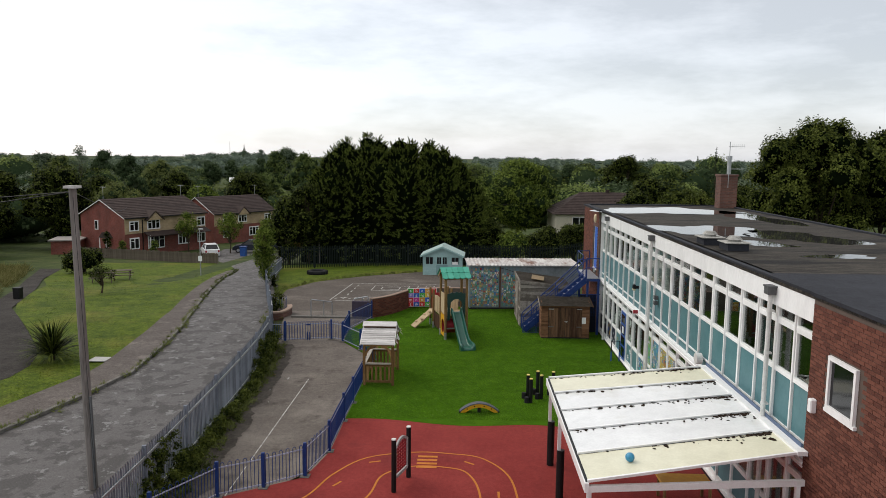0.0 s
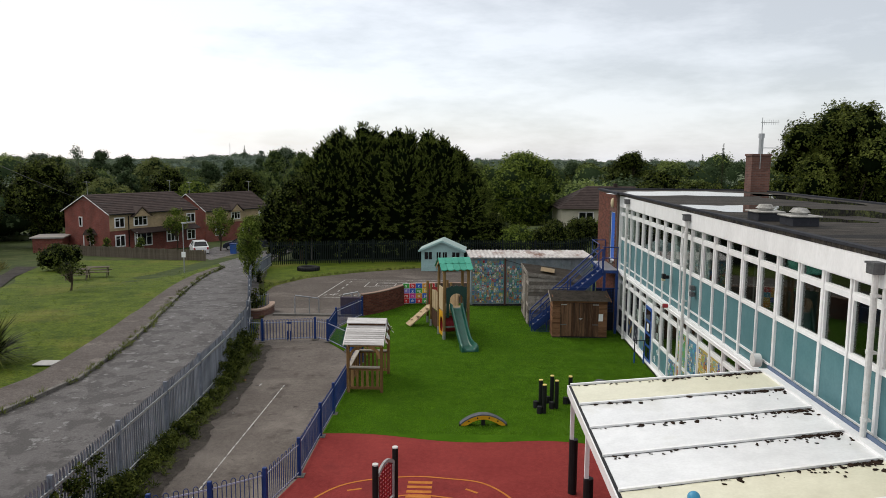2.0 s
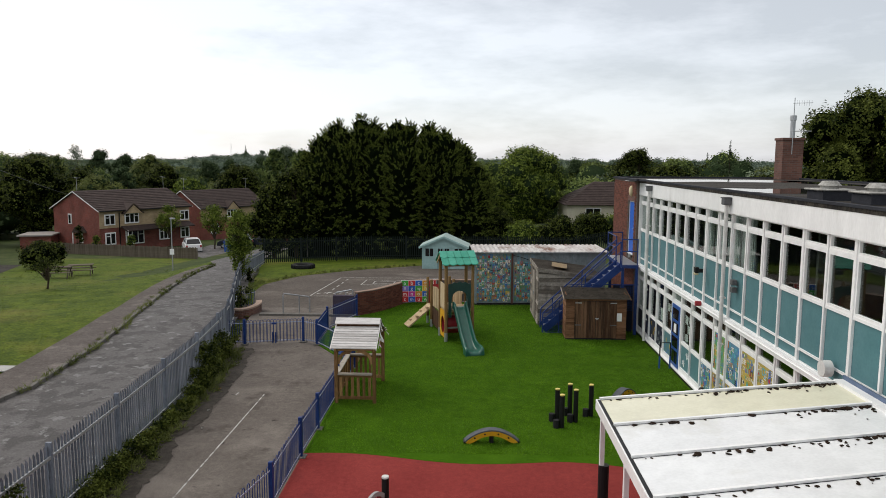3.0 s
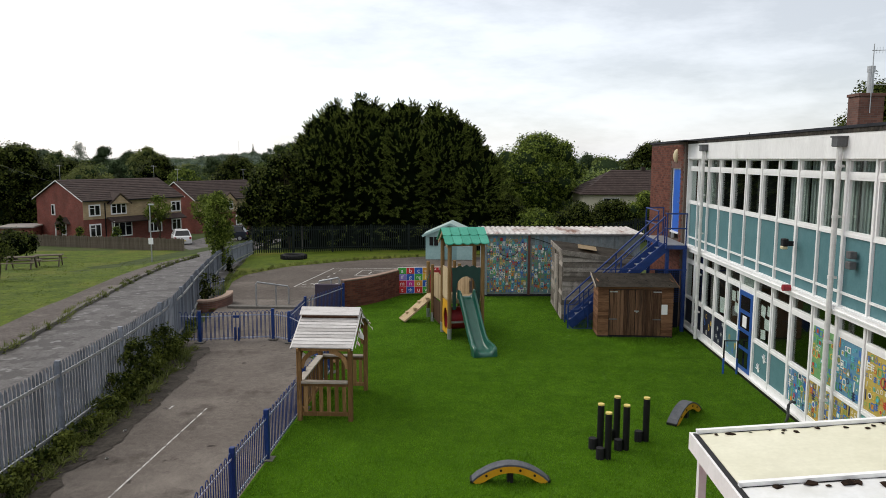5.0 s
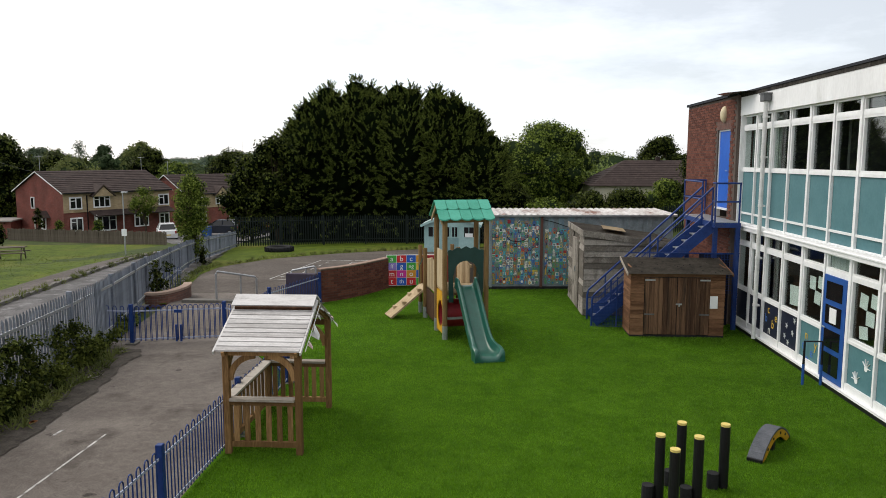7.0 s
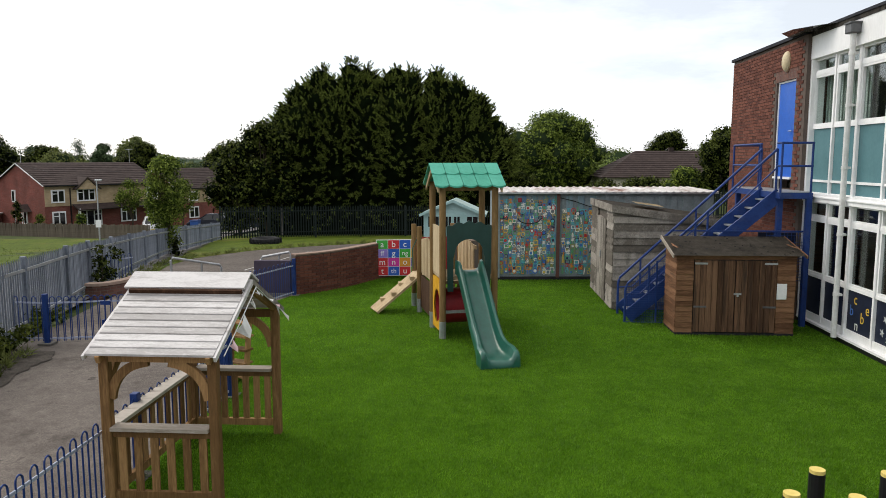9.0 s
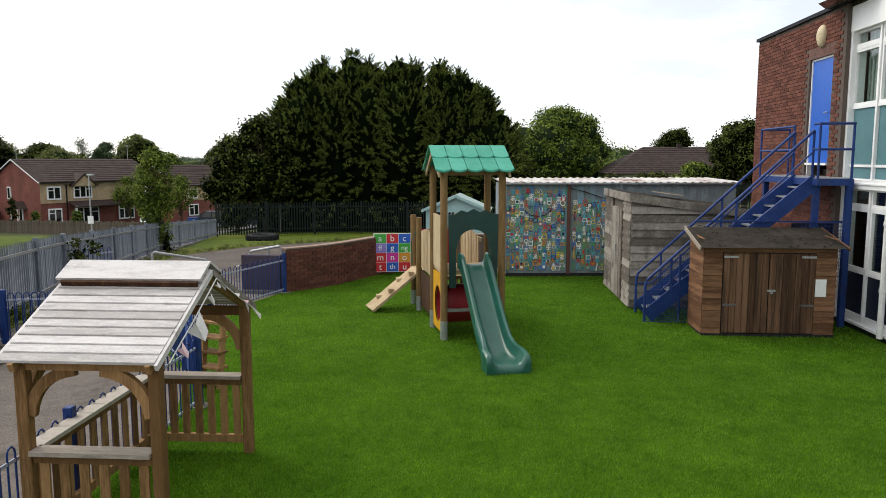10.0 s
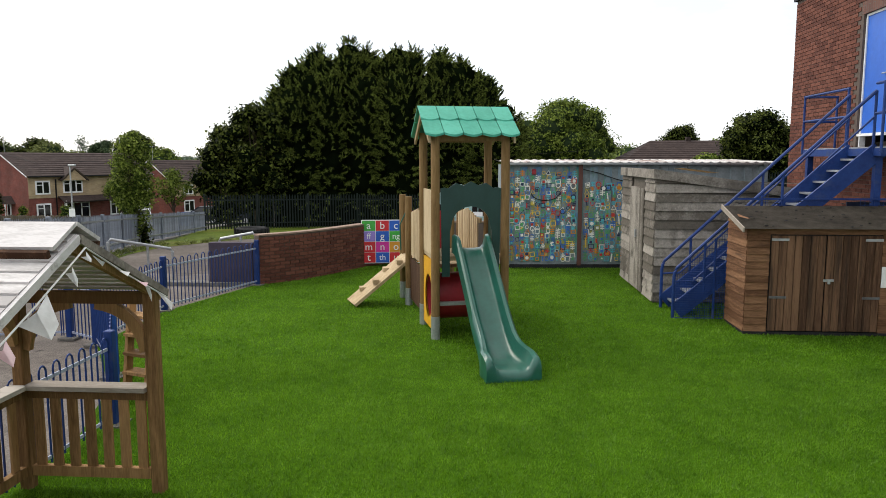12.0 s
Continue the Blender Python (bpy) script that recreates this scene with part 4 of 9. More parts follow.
for i, (a, b) in enumerate(zip(bays, bays[1:])):
    wide = b - a
    heavy = i % 2 == 0
    for floor_level in (1, 0):
        win = part("window", box(B(), -0.022, 0.07, a - (0.042 if heavy else 0.026), a + (0.042 if heavy else 0.026), 2.68 if floor_level else 0.14, 5.33 if floor_level else 2.52), "upvc", school, "white framed window bay with teal panels" if floor_level else "white framed ground floor window bay")
        win.matrix_basis = pose(0, -Y0, 0)
        y0, y1 = a + 0.038, b - 0.038
        bm = B()
        if floor_level:
            for z in (3.98, 5.03):
                box(bm, -0.006, 0.06, y0, y1, z - 0.03, z + 0.03)
            part("transom", box(B(), -0.004, 0.06, y0, y1, 2.905, 2.95), "upvc", win)
            part("sill", box(B(), -0.004, 0.06, y0, y1, 2.682, 2.70), "upvc", win)
            casement(bm, y0, y1, 4.01, 5.0, 0.045)
            casement(bm, y0, y1, 5.06, 5.328, 0.04)
            pane(win, y0, y1, 2.70, 2.905, "teal")
            pane(win, y0, y1, 2.95, 3.95, "teal")
            pane(win, y0 + 0.043, y1 - 0.043, 4.053, 4.957, "glass")
            pane(win, y0 + 0.038, y1 - 0.038, 5.098, 5.29, "glass")
            if 25.4 < (a + b) / 2 < 29.5 or (a + b) / 2 > 34.3:
                cu = B()
                for k in range(14):
                    yy = y0 + (y1 - y0) * k / 14
                    box(cu, 0.22 + 0.03 * (k % 2), 0.25 + 0.03 * (k % 2), yy, yy + (y1 - y0) / 14 + 0.004, 3.95, 5.3)
                part("curtain", cu, "curtain", win, "pale grey drawn curtain")
        elif i == DOOR_BAY:
            box(bm, -0.004, 0.06, y0, y1, 2.11, 2.2)
            casement(bm, y0, y1, 2.2, 2.518, 0.045)
            pane(win, y0 + 0.043, y1 - 0.043, 2.243, 2.475, "glass")
            part("blind", box(B(), 0.07, 0.075, y0 + 0.05, y1 - 0.05, 2.25, 2.47), "curtain", win, "pale blind behind the fanlight")
        else:
            for z in (1.04, 2.19):
                box(bm, -0.006, 0.06, y0, y1, z - 0.03, z + 0.03)
            part("sill", box(B(), -0.012, 0.06, y0, y1, 0.142, 0.28), "upvc", win)
            casement(bm, y0, y1, 1.07, 2.16, 0.042)
            casement(bm, y0, y1, 2.22, 2.518, 0.035)
            mid = (a + b) / 2
            if 23.4 < mid < 27.4:
                art_panel(win, y0, y1, 1.115, 2.115)
                art_panel(win, y0, y1, 0.28, 1.01)
            else:
                pane(win, y0 + 0.04, y1 - 0.04, 1.11, 2.12, "glass")
                if 27.4 < mid < 28.4:
                    art_panel(win, y0, y1, 0.28, 1.01)
                if 31.4 < mid < 33.3 or 29.4 < mid < 30.4:
                    for k, (dy, zz, w, h) in enumerate(((0.08, 1.80, 0.26, 0.24), (0.44, 1.74, 0.26, 0.26), (0.20, 1.48, 0.27, 0.25), (0.38, 1.22, 0.28, 0.22))):
                        if 31.4 < mid < 32.4 and k == 3 or 32.4 < mid and k != 2:
                            continue
                        if 32.4 < mid:
                            zz, w, h = 1.25, 0.42, 0.42
                        part("paper_sheet", box(B(), 0.062, 0.066, -w / 2, w / 2, -h / 2, h / 2), "upvc", win, "white paper stuck inside the glass", at=pose(0, y0 + dy + w / 2, zz + h / 2 - 0.05, rng.uniform(-8, 8)))
                if 29.4 < mid < 30.4:
                    for yy, zz, tilt in ((y0 + 0.28, 0.72, 20), (y0 + 0.58, 0.42, -15)):
                        cut = slab(B(), [(0.055 * math.cos(q), 0.06 * math.sin(q)) for q in (2 * math.pi * k / 12 for k in range(12))], 0.02, 0.026, "x")
                        for k in range(5):
                            q = radians(150 - 30 * k)
                            beam(cut, (0.023, 0.04 * math.cos(q), 0.04 * math.sin(q)), (0.023, 0.15 * math.cos(q), (0.16 if 0 < k < 4 else 0.11) * math.sin(q)), 0.006, 0.028, up=(1, 0, 0))
                        part("paper_cutout", cut, "upvc", win, "white paper shape on the teal panel", at=pose(0, yy, zz, tilt))
                if 31.4 < mid < 34.3:
                    for k in range(5):
                        if 32.4 < mid < 33.3:
                            cut = slab(B(), [((0.075 if q % 2 else 0.03) * math.cos(math.pi * q / 5), (0.075 if q % 2 else 0.03) * math.sin(math.pi * q / 5)) for q in range(10)], 0.02, 0.025, "x")
                            part("paper_star", cut, "curtain", win, "pale paper star", at=pose(0, y0 + (0.22, 0.6, 0.3, 0.68, 0.5)[k], (0.9, 0.72, 0.62, 0.48, 0.38)[k]))
                        else:
                            ch, cm = (("c", "art_yellow"), ("e", "art_yellow"), ("b", "art_blue"), ("n", "art_white"), ("b", "art_yellow"))[k] if mid > 33.3 else (("n", "art_yellow"), ("y", "art_yellow"), ("c", "art_blue"), ("o", "art_blue"), ("e", "art_blue"))[k]
                            part("letter", lettering(ch, 0.27, cm), None, win, at=pose(0.022, y0 + (0.62, 0.2, 0.74, 0.55, 0.36)[k], (0.86, 0.74, 0.64, 0.40, 0.56)[k] - (0 if mid > 33.3 else 0.12), 90, 0, -90))
            pane(win, y0 + 0.033, y1 - 0.033, 2.255, 2.485, "glass")
            if mid > 32.4:
                part("panel", box(B(), 0.028, 0.06, y0, y1, 0.28, 1.01), "navy", win, "dark navy panel with stuck-on paper shapes")
            else:
                pane(win, y0, y1, 0.28, 1.01, "teal")
        part("frame", bm, "upvc", win)
bm = box(B(), 7.04, 7.3, Y1 - 0.07, Y1, 0.14, 5.33)
sp("end_post", bm, "upvc")
# rainwater pipes and hoppers
for y in PIPES:
    bm = B()
    tube(bm, [(6.95, y, 5.58), (6.95, y, 0.1 if y > 30 else 0.08)], 0.05, 10)
    for z in (0.9, 2.0, 3.2, 4.3, 5.2):
        tube(bm, [(6.95, y, z - 0.03), (6.95, y, z + 0.03)], 0.06, 10)
        box(bm, 6.94, 7.03, y - 0.07, y + 0.07, z - 0.02, z + 0.02)
    dp = sp("downpipe", bm, "pipe", label="white rainwater downpipe with stains", smooth=False)
    bm = B()
    box(bm, 6.85, 7.03, y - 0.12, y + 0.12, 5.54, 5.72, 0.015)
    box(bm, 6.835, 7.03, y - 0.135, y + 0.135, 5.70, 5.73)
    sp("hopper", bm, "grey_plastic", label="grey rainwater hopper")
# upper fire door
door = sp("fire_door", box(B(), NB + 0.06, NB + 0.13, 36.665, 37.595, 2.98, 4.99), "blue_door", label="plain bright blue fire door")
bm = B()
box(bm, NB + 0.04, NB + 0.14, 36.625, 36.665, 2.72, 5.028)
box(bm, NB + 0.04, NB + 0.14, 37.595, 37.635, 2.72, 5.028)
box(bm, NB + 0.04, NB + 0.14, 36.665, 37.595, 4.99, 5.028)
box(bm, NB - 0.015, NB + 0.14, 36.665, 37.595, 2.93, 2.975)
sp("door_frame", bm, "upvc", label="white door frame")
sp("door_handle", tube(B(), [(NB + 0.02, 36.8, 3.95), (NB + 0.02, 36.95, 3.95)], 0.012, 6), "galv")
sp("lintel", box(B(), NB - 0.004, NB, 36.55, 37.7, 5.03, 5.25), "brick_up", label="soldier course of bricks")
bm = B()
bmesh.ops.create_uvsphere(bm, u_segments=16, v_segments=10, radius=0.19, matrix=pose(NB - 0.02, 37.1, 5.42) @ Matrix.Diagonal((0.55, 0.8, 1.15, 1)))
sp("bulkhead_lamp", bm, plain("lamp_cream", (0.6, 0.5, 0.32)), label="oval cream bulkhead lamp, unlit", smooth=True)
# ground floor blue door
door = sp("blue_door", box(B(), 7.09, 7.14, 30.44, 31.3, 0.16, 2.11), "blue_bright", label="blue panelled entrance door")
for z0, z1 in ((0.27, 0.66), (0.76, 1.10), (1.20, 1.56), (1.66, 2.0)):
    sp("door_pane", box(B(), 7.082, 7.09, 30.58, 31.18, z0, z1), "window_dark")
sp("door_notice", box(B(), 7.076, 7.082, 30.74, 31.0, 1.24, 1.52), "upvc", label="white notice on the door glass")
sp("door_lever", tube(B(), [(7.06, 31.24, 1.12), (7.06, 31.12, 1.12)], 0.014, 6), "galv")
# small window in the brick
bm = B()
for y0, y1, z0, z1 in ((13.3, 13.37, 3.97, 4.92), (14.16, 14.23, 3.97, 4.92), (13.37, 14.16, 3.97, 4.04), (13.37, 14.16, 4.85, 4.92), (13.26, 14.27, 3.91, 3.97)):
    box(bm, 6.98, 7.06, y0, y1, z0, z1)
sp("small_window", bm, "upvc", label="small white framed window in the brick wall")
sp("small_pane", box(B(), 7.025, 7.037, 13.37, 14.16, 4.04, 4.85), "window_dark")
bm = box(B(), 6.92, 7.04, 14.60, 14.74, 3.72, 3.98, 0.02)
sp("alarm_box", bm, "upvc", label="white alarm box")
for z in (3.42, 3.6):
    sp("wall_vent", box(B(), 6.99, 7.11, 25.92, 26.08, z, z + 0.13, 0.01), "grey_plastic", label="small grey wall vent")
sp("extract_vent", tube(B(), [(6.9, 21.1, 2.93), (7.06, 21.1, 2.93)], 0.15, 16), "pipe", label="round white extractor vent")
sp("hose_tap", tube(B(), [(7.02, 27.72, 0.42), (6.95, 27.715, 0.44), (6.91, 27.71, 0.42), (6.885, 27.705, 0.37), (6.875, 27.70, 0.28), (6.88, 27.69, 0.18), (6.865, 27.68, 0.09), (6.83, 27.67, 0.03)], 0.03, 10), plain("drain_grey", (0.07, 0.07, 0.072), 0.6), label="grey drain pipe bent down the wall", smooth=True)
# roof plant
bm = box(B(), 13.52, 14.36, 39.05, 39.8, 5.86, 7.48)
box(bm, 13.48, 14.40, 39.01, 39.84, 7.48, 7.58)
sp("chimney", bm, "brick", label="brick chimney stack with flue and aerial")
bm = B()
tube(bm, [(13.98, 39.3, 7.56), (13.98, 39.3, 8.4)], 0.10, 12)
tube(bm, [(13.98, 39.3, 8.3), (13.98, 39.3, 8.5)], 0.13, 12)
sp("flue", bm, "galv", label="galvanised metal flue")
bm = B()
tube(bm, [(13.86, 38.98, 6.9), (13.86, 38.98, 9.2)], 0.018, 6)
tube(bm, [(13.8, 38.98, 8.98), (14.6, 38.98, 9.0)], 0.012, 6)
for k in range(8):
    tube(bm, [(13.85 + 0.1 * k, 38.98, 8.88), (13.85 + 0.1 * k, 38.98, 9.1)], 0.006, 5)
tube(bm, [(13.86, 38.98, 7.85), (14.6, 38.98, 7.85)], 0.02, 6)
sp("aerial", bm, "galv", label="television aerial on a thin mast")
for x, y in ((7.75, 23.0), (7.97, 21.68)):
    bm = box(B(), x - 0.28, x + 0.28, y - 0.34, y + 0.34, 5.86, 6.05)
    sp("rooflight_kerb", bm, "felt_dark")
    bm = box(B(), x - 0.34, x + 0.34, y - 0.38, y + 0.38, 6.05, 6.09, 0.015)
    tube(bm, [(x, y, 6.09), (x, y, 6.15)], 0.17, 16)
    tube(bm, [(x, y, 6.15), (x, y, 6.19), (x, y, 6.24)], 0.22, 16, 0.14)
    sp("rooflight", bm, shade("vent_cap", (0.20, 0.19, 0.17), (0.46, 0.45, 0.42), 5.0, 0.8, 30, 0.1), label="weathered pale rooflight vent")

# ---- canopy over the doors ----
canopy = thing("canopy", "white polycarbonate canopy on posts with moss and one blue ball", "canopy", (3.0, 14.4, 0))
CY0, CY1, CX0 = 14.35, 20.65, 2.9


def cz(x):
    return 2.43 + (x - CX0) / (6.85 - CX0) * 0.44


CX1 = 6.85


def cy(k, x):
    """Place of the bar k at x: the bars fan a little, as the canopy narrows towards the wall."""
    out = (x - CX0) / (CX1 - CX0)
    lo, hi = CY0 + 0.45 * out, CY1 - 0.2 * out
    return lo + (hi - lo) * k / 5


for k in range(5):
    bm = B()
    vs = [bm.verts.new((x - 3.0, cy(q, x) - 14.4, cz(x) + dz)) for dz in (-0.02, 0.0) for x, q in ((CX0, k), (CX1, k), (CX1, k + 1), (CX0, k + 1))]
    for f in ((3, 2, 1, 0), (4, 5, 6, 7), (0, 1, 5, 4), (1, 2, 6, 5), (2, 3, 7, 6), (3, 0, 4, 7)):
        bm.faces.new([vs[j] for j in f])
    part("roof_panel", bm, "poly_cream" if k in (0, 4) else "poly_white", canopy, "cream polycarbonate roof panel" if k in (0, 4) else "")
for k in range(1, 6):
    near, far = [], []
    for q in range(45):
        x = CX0 + (CX1 - CX0) * q / 44
        far.append((x - 3.0, cy(k, x) - 14.424, cz(x) + 0.004))
        near.append((x - 3.0, cy(k, x) - 14.424 - rng.choice((0.003, 0.012, 0.02)) - 0.012 * q / 44, cz(x) + 0.004))
    bm = B()
    vf, vn = [bm.verts.new(c) for c in far], [bm.verts.new(c) for c in near]
    for q in range(44):
        bm.faces.new((vf[q], vf[q + 1], vn[q + 1], vn[q]))
    bmesh.ops.solidify(bm, geom=list(bm.faces), thickness=0.004)
    part("bar_seal", bm, "black_rubber", canopy, "dark uneven line of dirt beside the bar")
for k in range(6):
    part("glazing_bar", beam(B(), (CX0 - 3.02, cy(k, CX0) - 14.4, cz(CX0) + 0.015), (CX1 - 3.0, cy(k, CX1) - 14.4, cz(CX1) + 0.015), 0.05, 0.05), "upvc", canopy)
bm = box(B(), -0.18, -0.10, -0.1, 6.3, 2.24, 2.42)
part("gutter", bm, "upvc", canopy, "white edge gutter")
part("gutter_bed", box(B(), -0.155, -0.105, -0.05, 6.25, 2.421, 2.428), "black", canopy, "thin black strip along the gutter")
part("wall_plate", box(B(), 3.83, 4.02, 0.36, 6.1, 2.84, 2.92), "upvc", canopy)
part("wall_flashing", box(B(), 3.985, 4.018, 0.58, 6.1, 2.92, 2.99), plain("flashing", (0.10, 0.14, 0.22), 0.6), canopy, "dull blue flashing strip along the wall")
part("front_beam", beam(B(), (-0.1, -0.03, 2.29), (4.02, 0.44, 2.29), 0.08, 0.12), "upvc", canopy)
for y in (0.1, 4.25, 6.2):
    pm = part("post", box(B(), -0.1, -0.02, y - 0.04, y + 0.04, 0, 2.25), "upvc", canopy)
    part("post_pad", tube(B(), [(-0.02, y, 0.02), (-0.02, y, 1.25)], 0.095, 12), "black", canopy, "black foam post protector")
part("post", box(B(), 3.86, 3.94, 0.38, 0.46, 0, 2.23), "upvc", canopy)
rngm = random.Random(7)
bm = B()
for k in range(460):
    rib = rngm.randint(1, 5)
    heap = rngm.random() < 0.6
    u = min(0.99, 1 - abs(rngm.gauss(0.10, 0.09))) if heap else 1 - rngm.random() ** 1.3
    x = CX0 + 0.15 + u * 3.75
    y = cy(rib, x) - 0.05 - abs(rngm.gauss(0, 0.06 if heap else 0.05 + 0.16 * u * u))
    r = rngm.uniform(0.008, 0.030) * (1.7 if rngm.random() < 0.14 else 1)
    m = pose(x - 3.0, y - 14.4, cz(x) + 0.008, 0, 0, rngm.uniform(0, 180)) @ Matrix.Diagonal((r * rngm.uniform(1, 2.0), r, r * 0.5, 1))
    for v in bmesh.ops.create_icosphere(bm, subdivisions=1, radius=1, matrix=m)["verts"]:
        v.co.x += rngm.gauss(0, 0.32 * r)
        v.co.y += rngm.gauss(0, 0.32 * r)
tagged(part("moss", bm, "moss", canopy, "dark clumps of moss along the bars"), kind="stuff")
bm = B()
bmesh.ops.create_uvsphere(bm, u_segments=16, v_segments=12, radius=0.09)
ball = tagged(part("ball", bm, plain("ball_blue", (0.04, 0.25, 0.42), 0.4), smooth=True), "small blue ball stranded on the canopy roof", "ball")
ball.location = (3.8, 15.06, cz(3.8) + 0.09)


table = thing("play_table", "low yellow play table standing under the canopy", "table", (6.0, 18.65, 0))
part("tabletop", box(B(), -0.62, 0.62, -0.35, 0.35, 0.52, 0.57, 0.015), "yellow", table)
for x in (-0.54, 0.54):
    for y in (-0.28, 0.28):
        part("leg", box(B(), x - 0.03, x + 0.03, y - 0.03, y + 0.03, 0.012, 0.52), "timber_warm", table)


# ---- shipping container with painted front ----
rng = random.Random(11)
box_c = thing("container", "grey shipping container painted with small colourful shapes", "container", (0.85, 40.95, 0), 4)
CW, CH = 6.0, 2.46
bm = B()
box(bm, 0.0, CW, 0.04, 2.4, 0.10, CH - 0.06)
part("body", bm, "container", box_c)
M["mural_base"] = shade("mural_base", (0.10, 0.17, 0.22), (0.24, 0.31, 0.35), 1.1, 0.6, 20, 0.08, stain=(0.07, 0.22, 0.15), stain_scale=1.3, stain_at=(0.50, 0.62), stretch=(1.6, 1, 0.6),
                        patches=[((0.06, 0.16, 0.34), 1.8, (0.55, 0.64)), ((0.30, 0.20, 0.12), 2.6, (0.60, 0.68)), ((0.13, 0.36, 0.36), 2.2, (0.58, 0.66))])
for k in range(19):
    x = 0.08 + k * (CW - 0.2) / 18
    part("rib", box(B(), x - 0.09, x + 0.09, 0.012, 0.04, 0.16, CH - 0.10, 0.008), "mural_base" if x < 2.95 else "container", box_c)
for x in (0.0, 1.66, 3.0, CW - 0.1):
    part("post", box(B(), x, x + 0.09, -0.03, 0.05, 0.08, CH - 0.02), plain("rusty", (0.12, 0.06, 0.05), 0.8) if x == 1.66 else "container", box_c)
part("bottom_rail", box(B(), 0, CW, -0.02, 0.05, 0.0, 0.10), "black_rubber", box_c)
bm = B()
n = 60
for k in range(n):
    x0, x1 = -0.1 + (CW + 0.2) * k / n, -0.1 + (CW + 0.2) * (k + 1) / n
    z0, z1 = (CH - 0.02 if k % 2 else CH + 0.02), (CH + 0.02 if k % 2 else CH - 0.02)
    vs = [bm.verts.new(c) for c in ((x0, -0.08, z0), (x1, -0.08, z1), (x1, 2.5, z1 + 0.05), (x0, 2.5, z0 + 0.05), (x0, -0.08, z0 - 0.012), (x1, -0.08, z1 - 0.012), (x1, 2.5, z1 + 0.038), (x0, 2.5, z0 + 0.038))]
    for f in ((0, 1, 2, 3), (7, 6, 5, 4), (0, 4, 5, 1), (2, 6, 7, 3)):
        bm.faces.new([vs[j] for j in f])
bmesh.ops.remove_doubles(bm, verts=bm.verts, dist=0.001)
part("roof_sheet", bm, "sheet_roof", box_c, "corrugated sheet roof streaked with rust")
part("front_trim", box(B(), -0.1, CW + 0.1, -0.11, -0.07, CH - 0.05, CH - 0.005), "galv", box_c)
mural(box_c, 0.08, 1.62, 0.20, 2.25, 300, 0.004, size=(0.085, 0.145))
mural(box_c, 1.80, 2.78, 0.20, 2.0, 165, 0.004, size=(0.085, 0.15))
bm = B()
tube(bm, [(0.9 + 0.32 * math.cos(a), -0.04, 1.75 + 0.16 * math.sin(a)) for a in (math.pi * k / 14 + math.pi for k in range(15))], 0.012, 6)
tube(bm, [(1.75, -0.03, 2.3), (2.1, -0.03, 2.22), (2.5, -0.03, 2.08), (2.9, -0.03, 1.98)], 0.012, 6)
part("cable", bm, "black", box_c, "black cable slung across the front")
bm = box(B(), 0.58, 0.68, -0.05, 0.0, 2.18, 2.30, 0.01)
part("switch_box", bm, "red", box_c, "small red switch box")


# ---- sheds ----
def overlap_boards(name, parent, p, q, z0, tops, mat, board=0.15, lean=0.02, flip=1):
    """Lapped boards between two ground points; tops gives the wall height at p and at q."""
    p, q = Vector((*p, 0)), Vector((*q, 0))
    d = (q - p).normalized()
    nrm = Vector((d.y, -d.x, 0)) * flip
    z = z0
    while z < max(tops) - 0.02:
        zt = z + board
        ta, tb = min(zt, tops[0]), min(zt, tops[1])
        if ta - z > 0.01 or tb - z > 0.01:
            ta, tb = max(ta, z + 0.004), max(tb, z + 0.004)
            bm = B()
            vs = [bm.verts.new(v) for v in (p + nrm * lean + Vector((0, 0, z)), q + nrm * lean + Vector((0, 0, z)), q + nrm * 0.004 + Vector((0, 0, tb)), p + nrm * 0.004 + Vector((0, 0, ta)),
                                            p - nrm * 0.01 + Vector((0, 0, z)), q - nrm * 0.01 + Vector((0, 0, z)), q - nrm * 0.01 + Vector((0, 0, tb)), p - nrm * 0.01 + Vector((0, 0, ta)))]
            for f in ((0, 1, 2, 3), (7, 6, 5, 4), (0, 4, 5, 1), (3, 2, 6, 7), (0, 3, 7, 4), (1, 5, 6, 2)):
                bm.faces.new([vs[j] for j in f])
            part("board", bm, mat, parent)
        z = zt - 0.006


shed = thing("storage_shed", "low brown timber storage shed with double doors", "shed", (4.18, 34.72, 0))
SW, SD = 2.2, 0.85
overlap_boards("board", shed, (0, 0), (0.31, 0), 0.06, (1.58, 1.58), "shed_side", 0.108)
overlap_boards("board", shed, (1.86, 0), (SW, 0), 0.06, (1.58, 1.58), "shed_side", 0.108)
overlap_boards("board", shed, (0, SD), (0, 0), 0.06, (1.74, 1.58), "shed_side", 0.108)
overlap_boards("board", shed, (SW, 0), (SW, SD), 0.06, (1.58, 1.74), "shed_side", 0.108)
# Black body and door backs put shade into the gaps between boards.
part("body", box(B(), 0.012, SW - 0.012, 0.012, SD, 0.0, 1.56), "black", shed, "black body coloured as the shade behind the boards")
part("header", box(B(), 0.31, 1.86, -0.02, 0.012, 1.47, 1.58), "shed_side", shed)
part("base_rail", box(B(), -0.01, SW + 0.01, -0.03, SD, 0.0, 0.06), "black_rubber", shed)
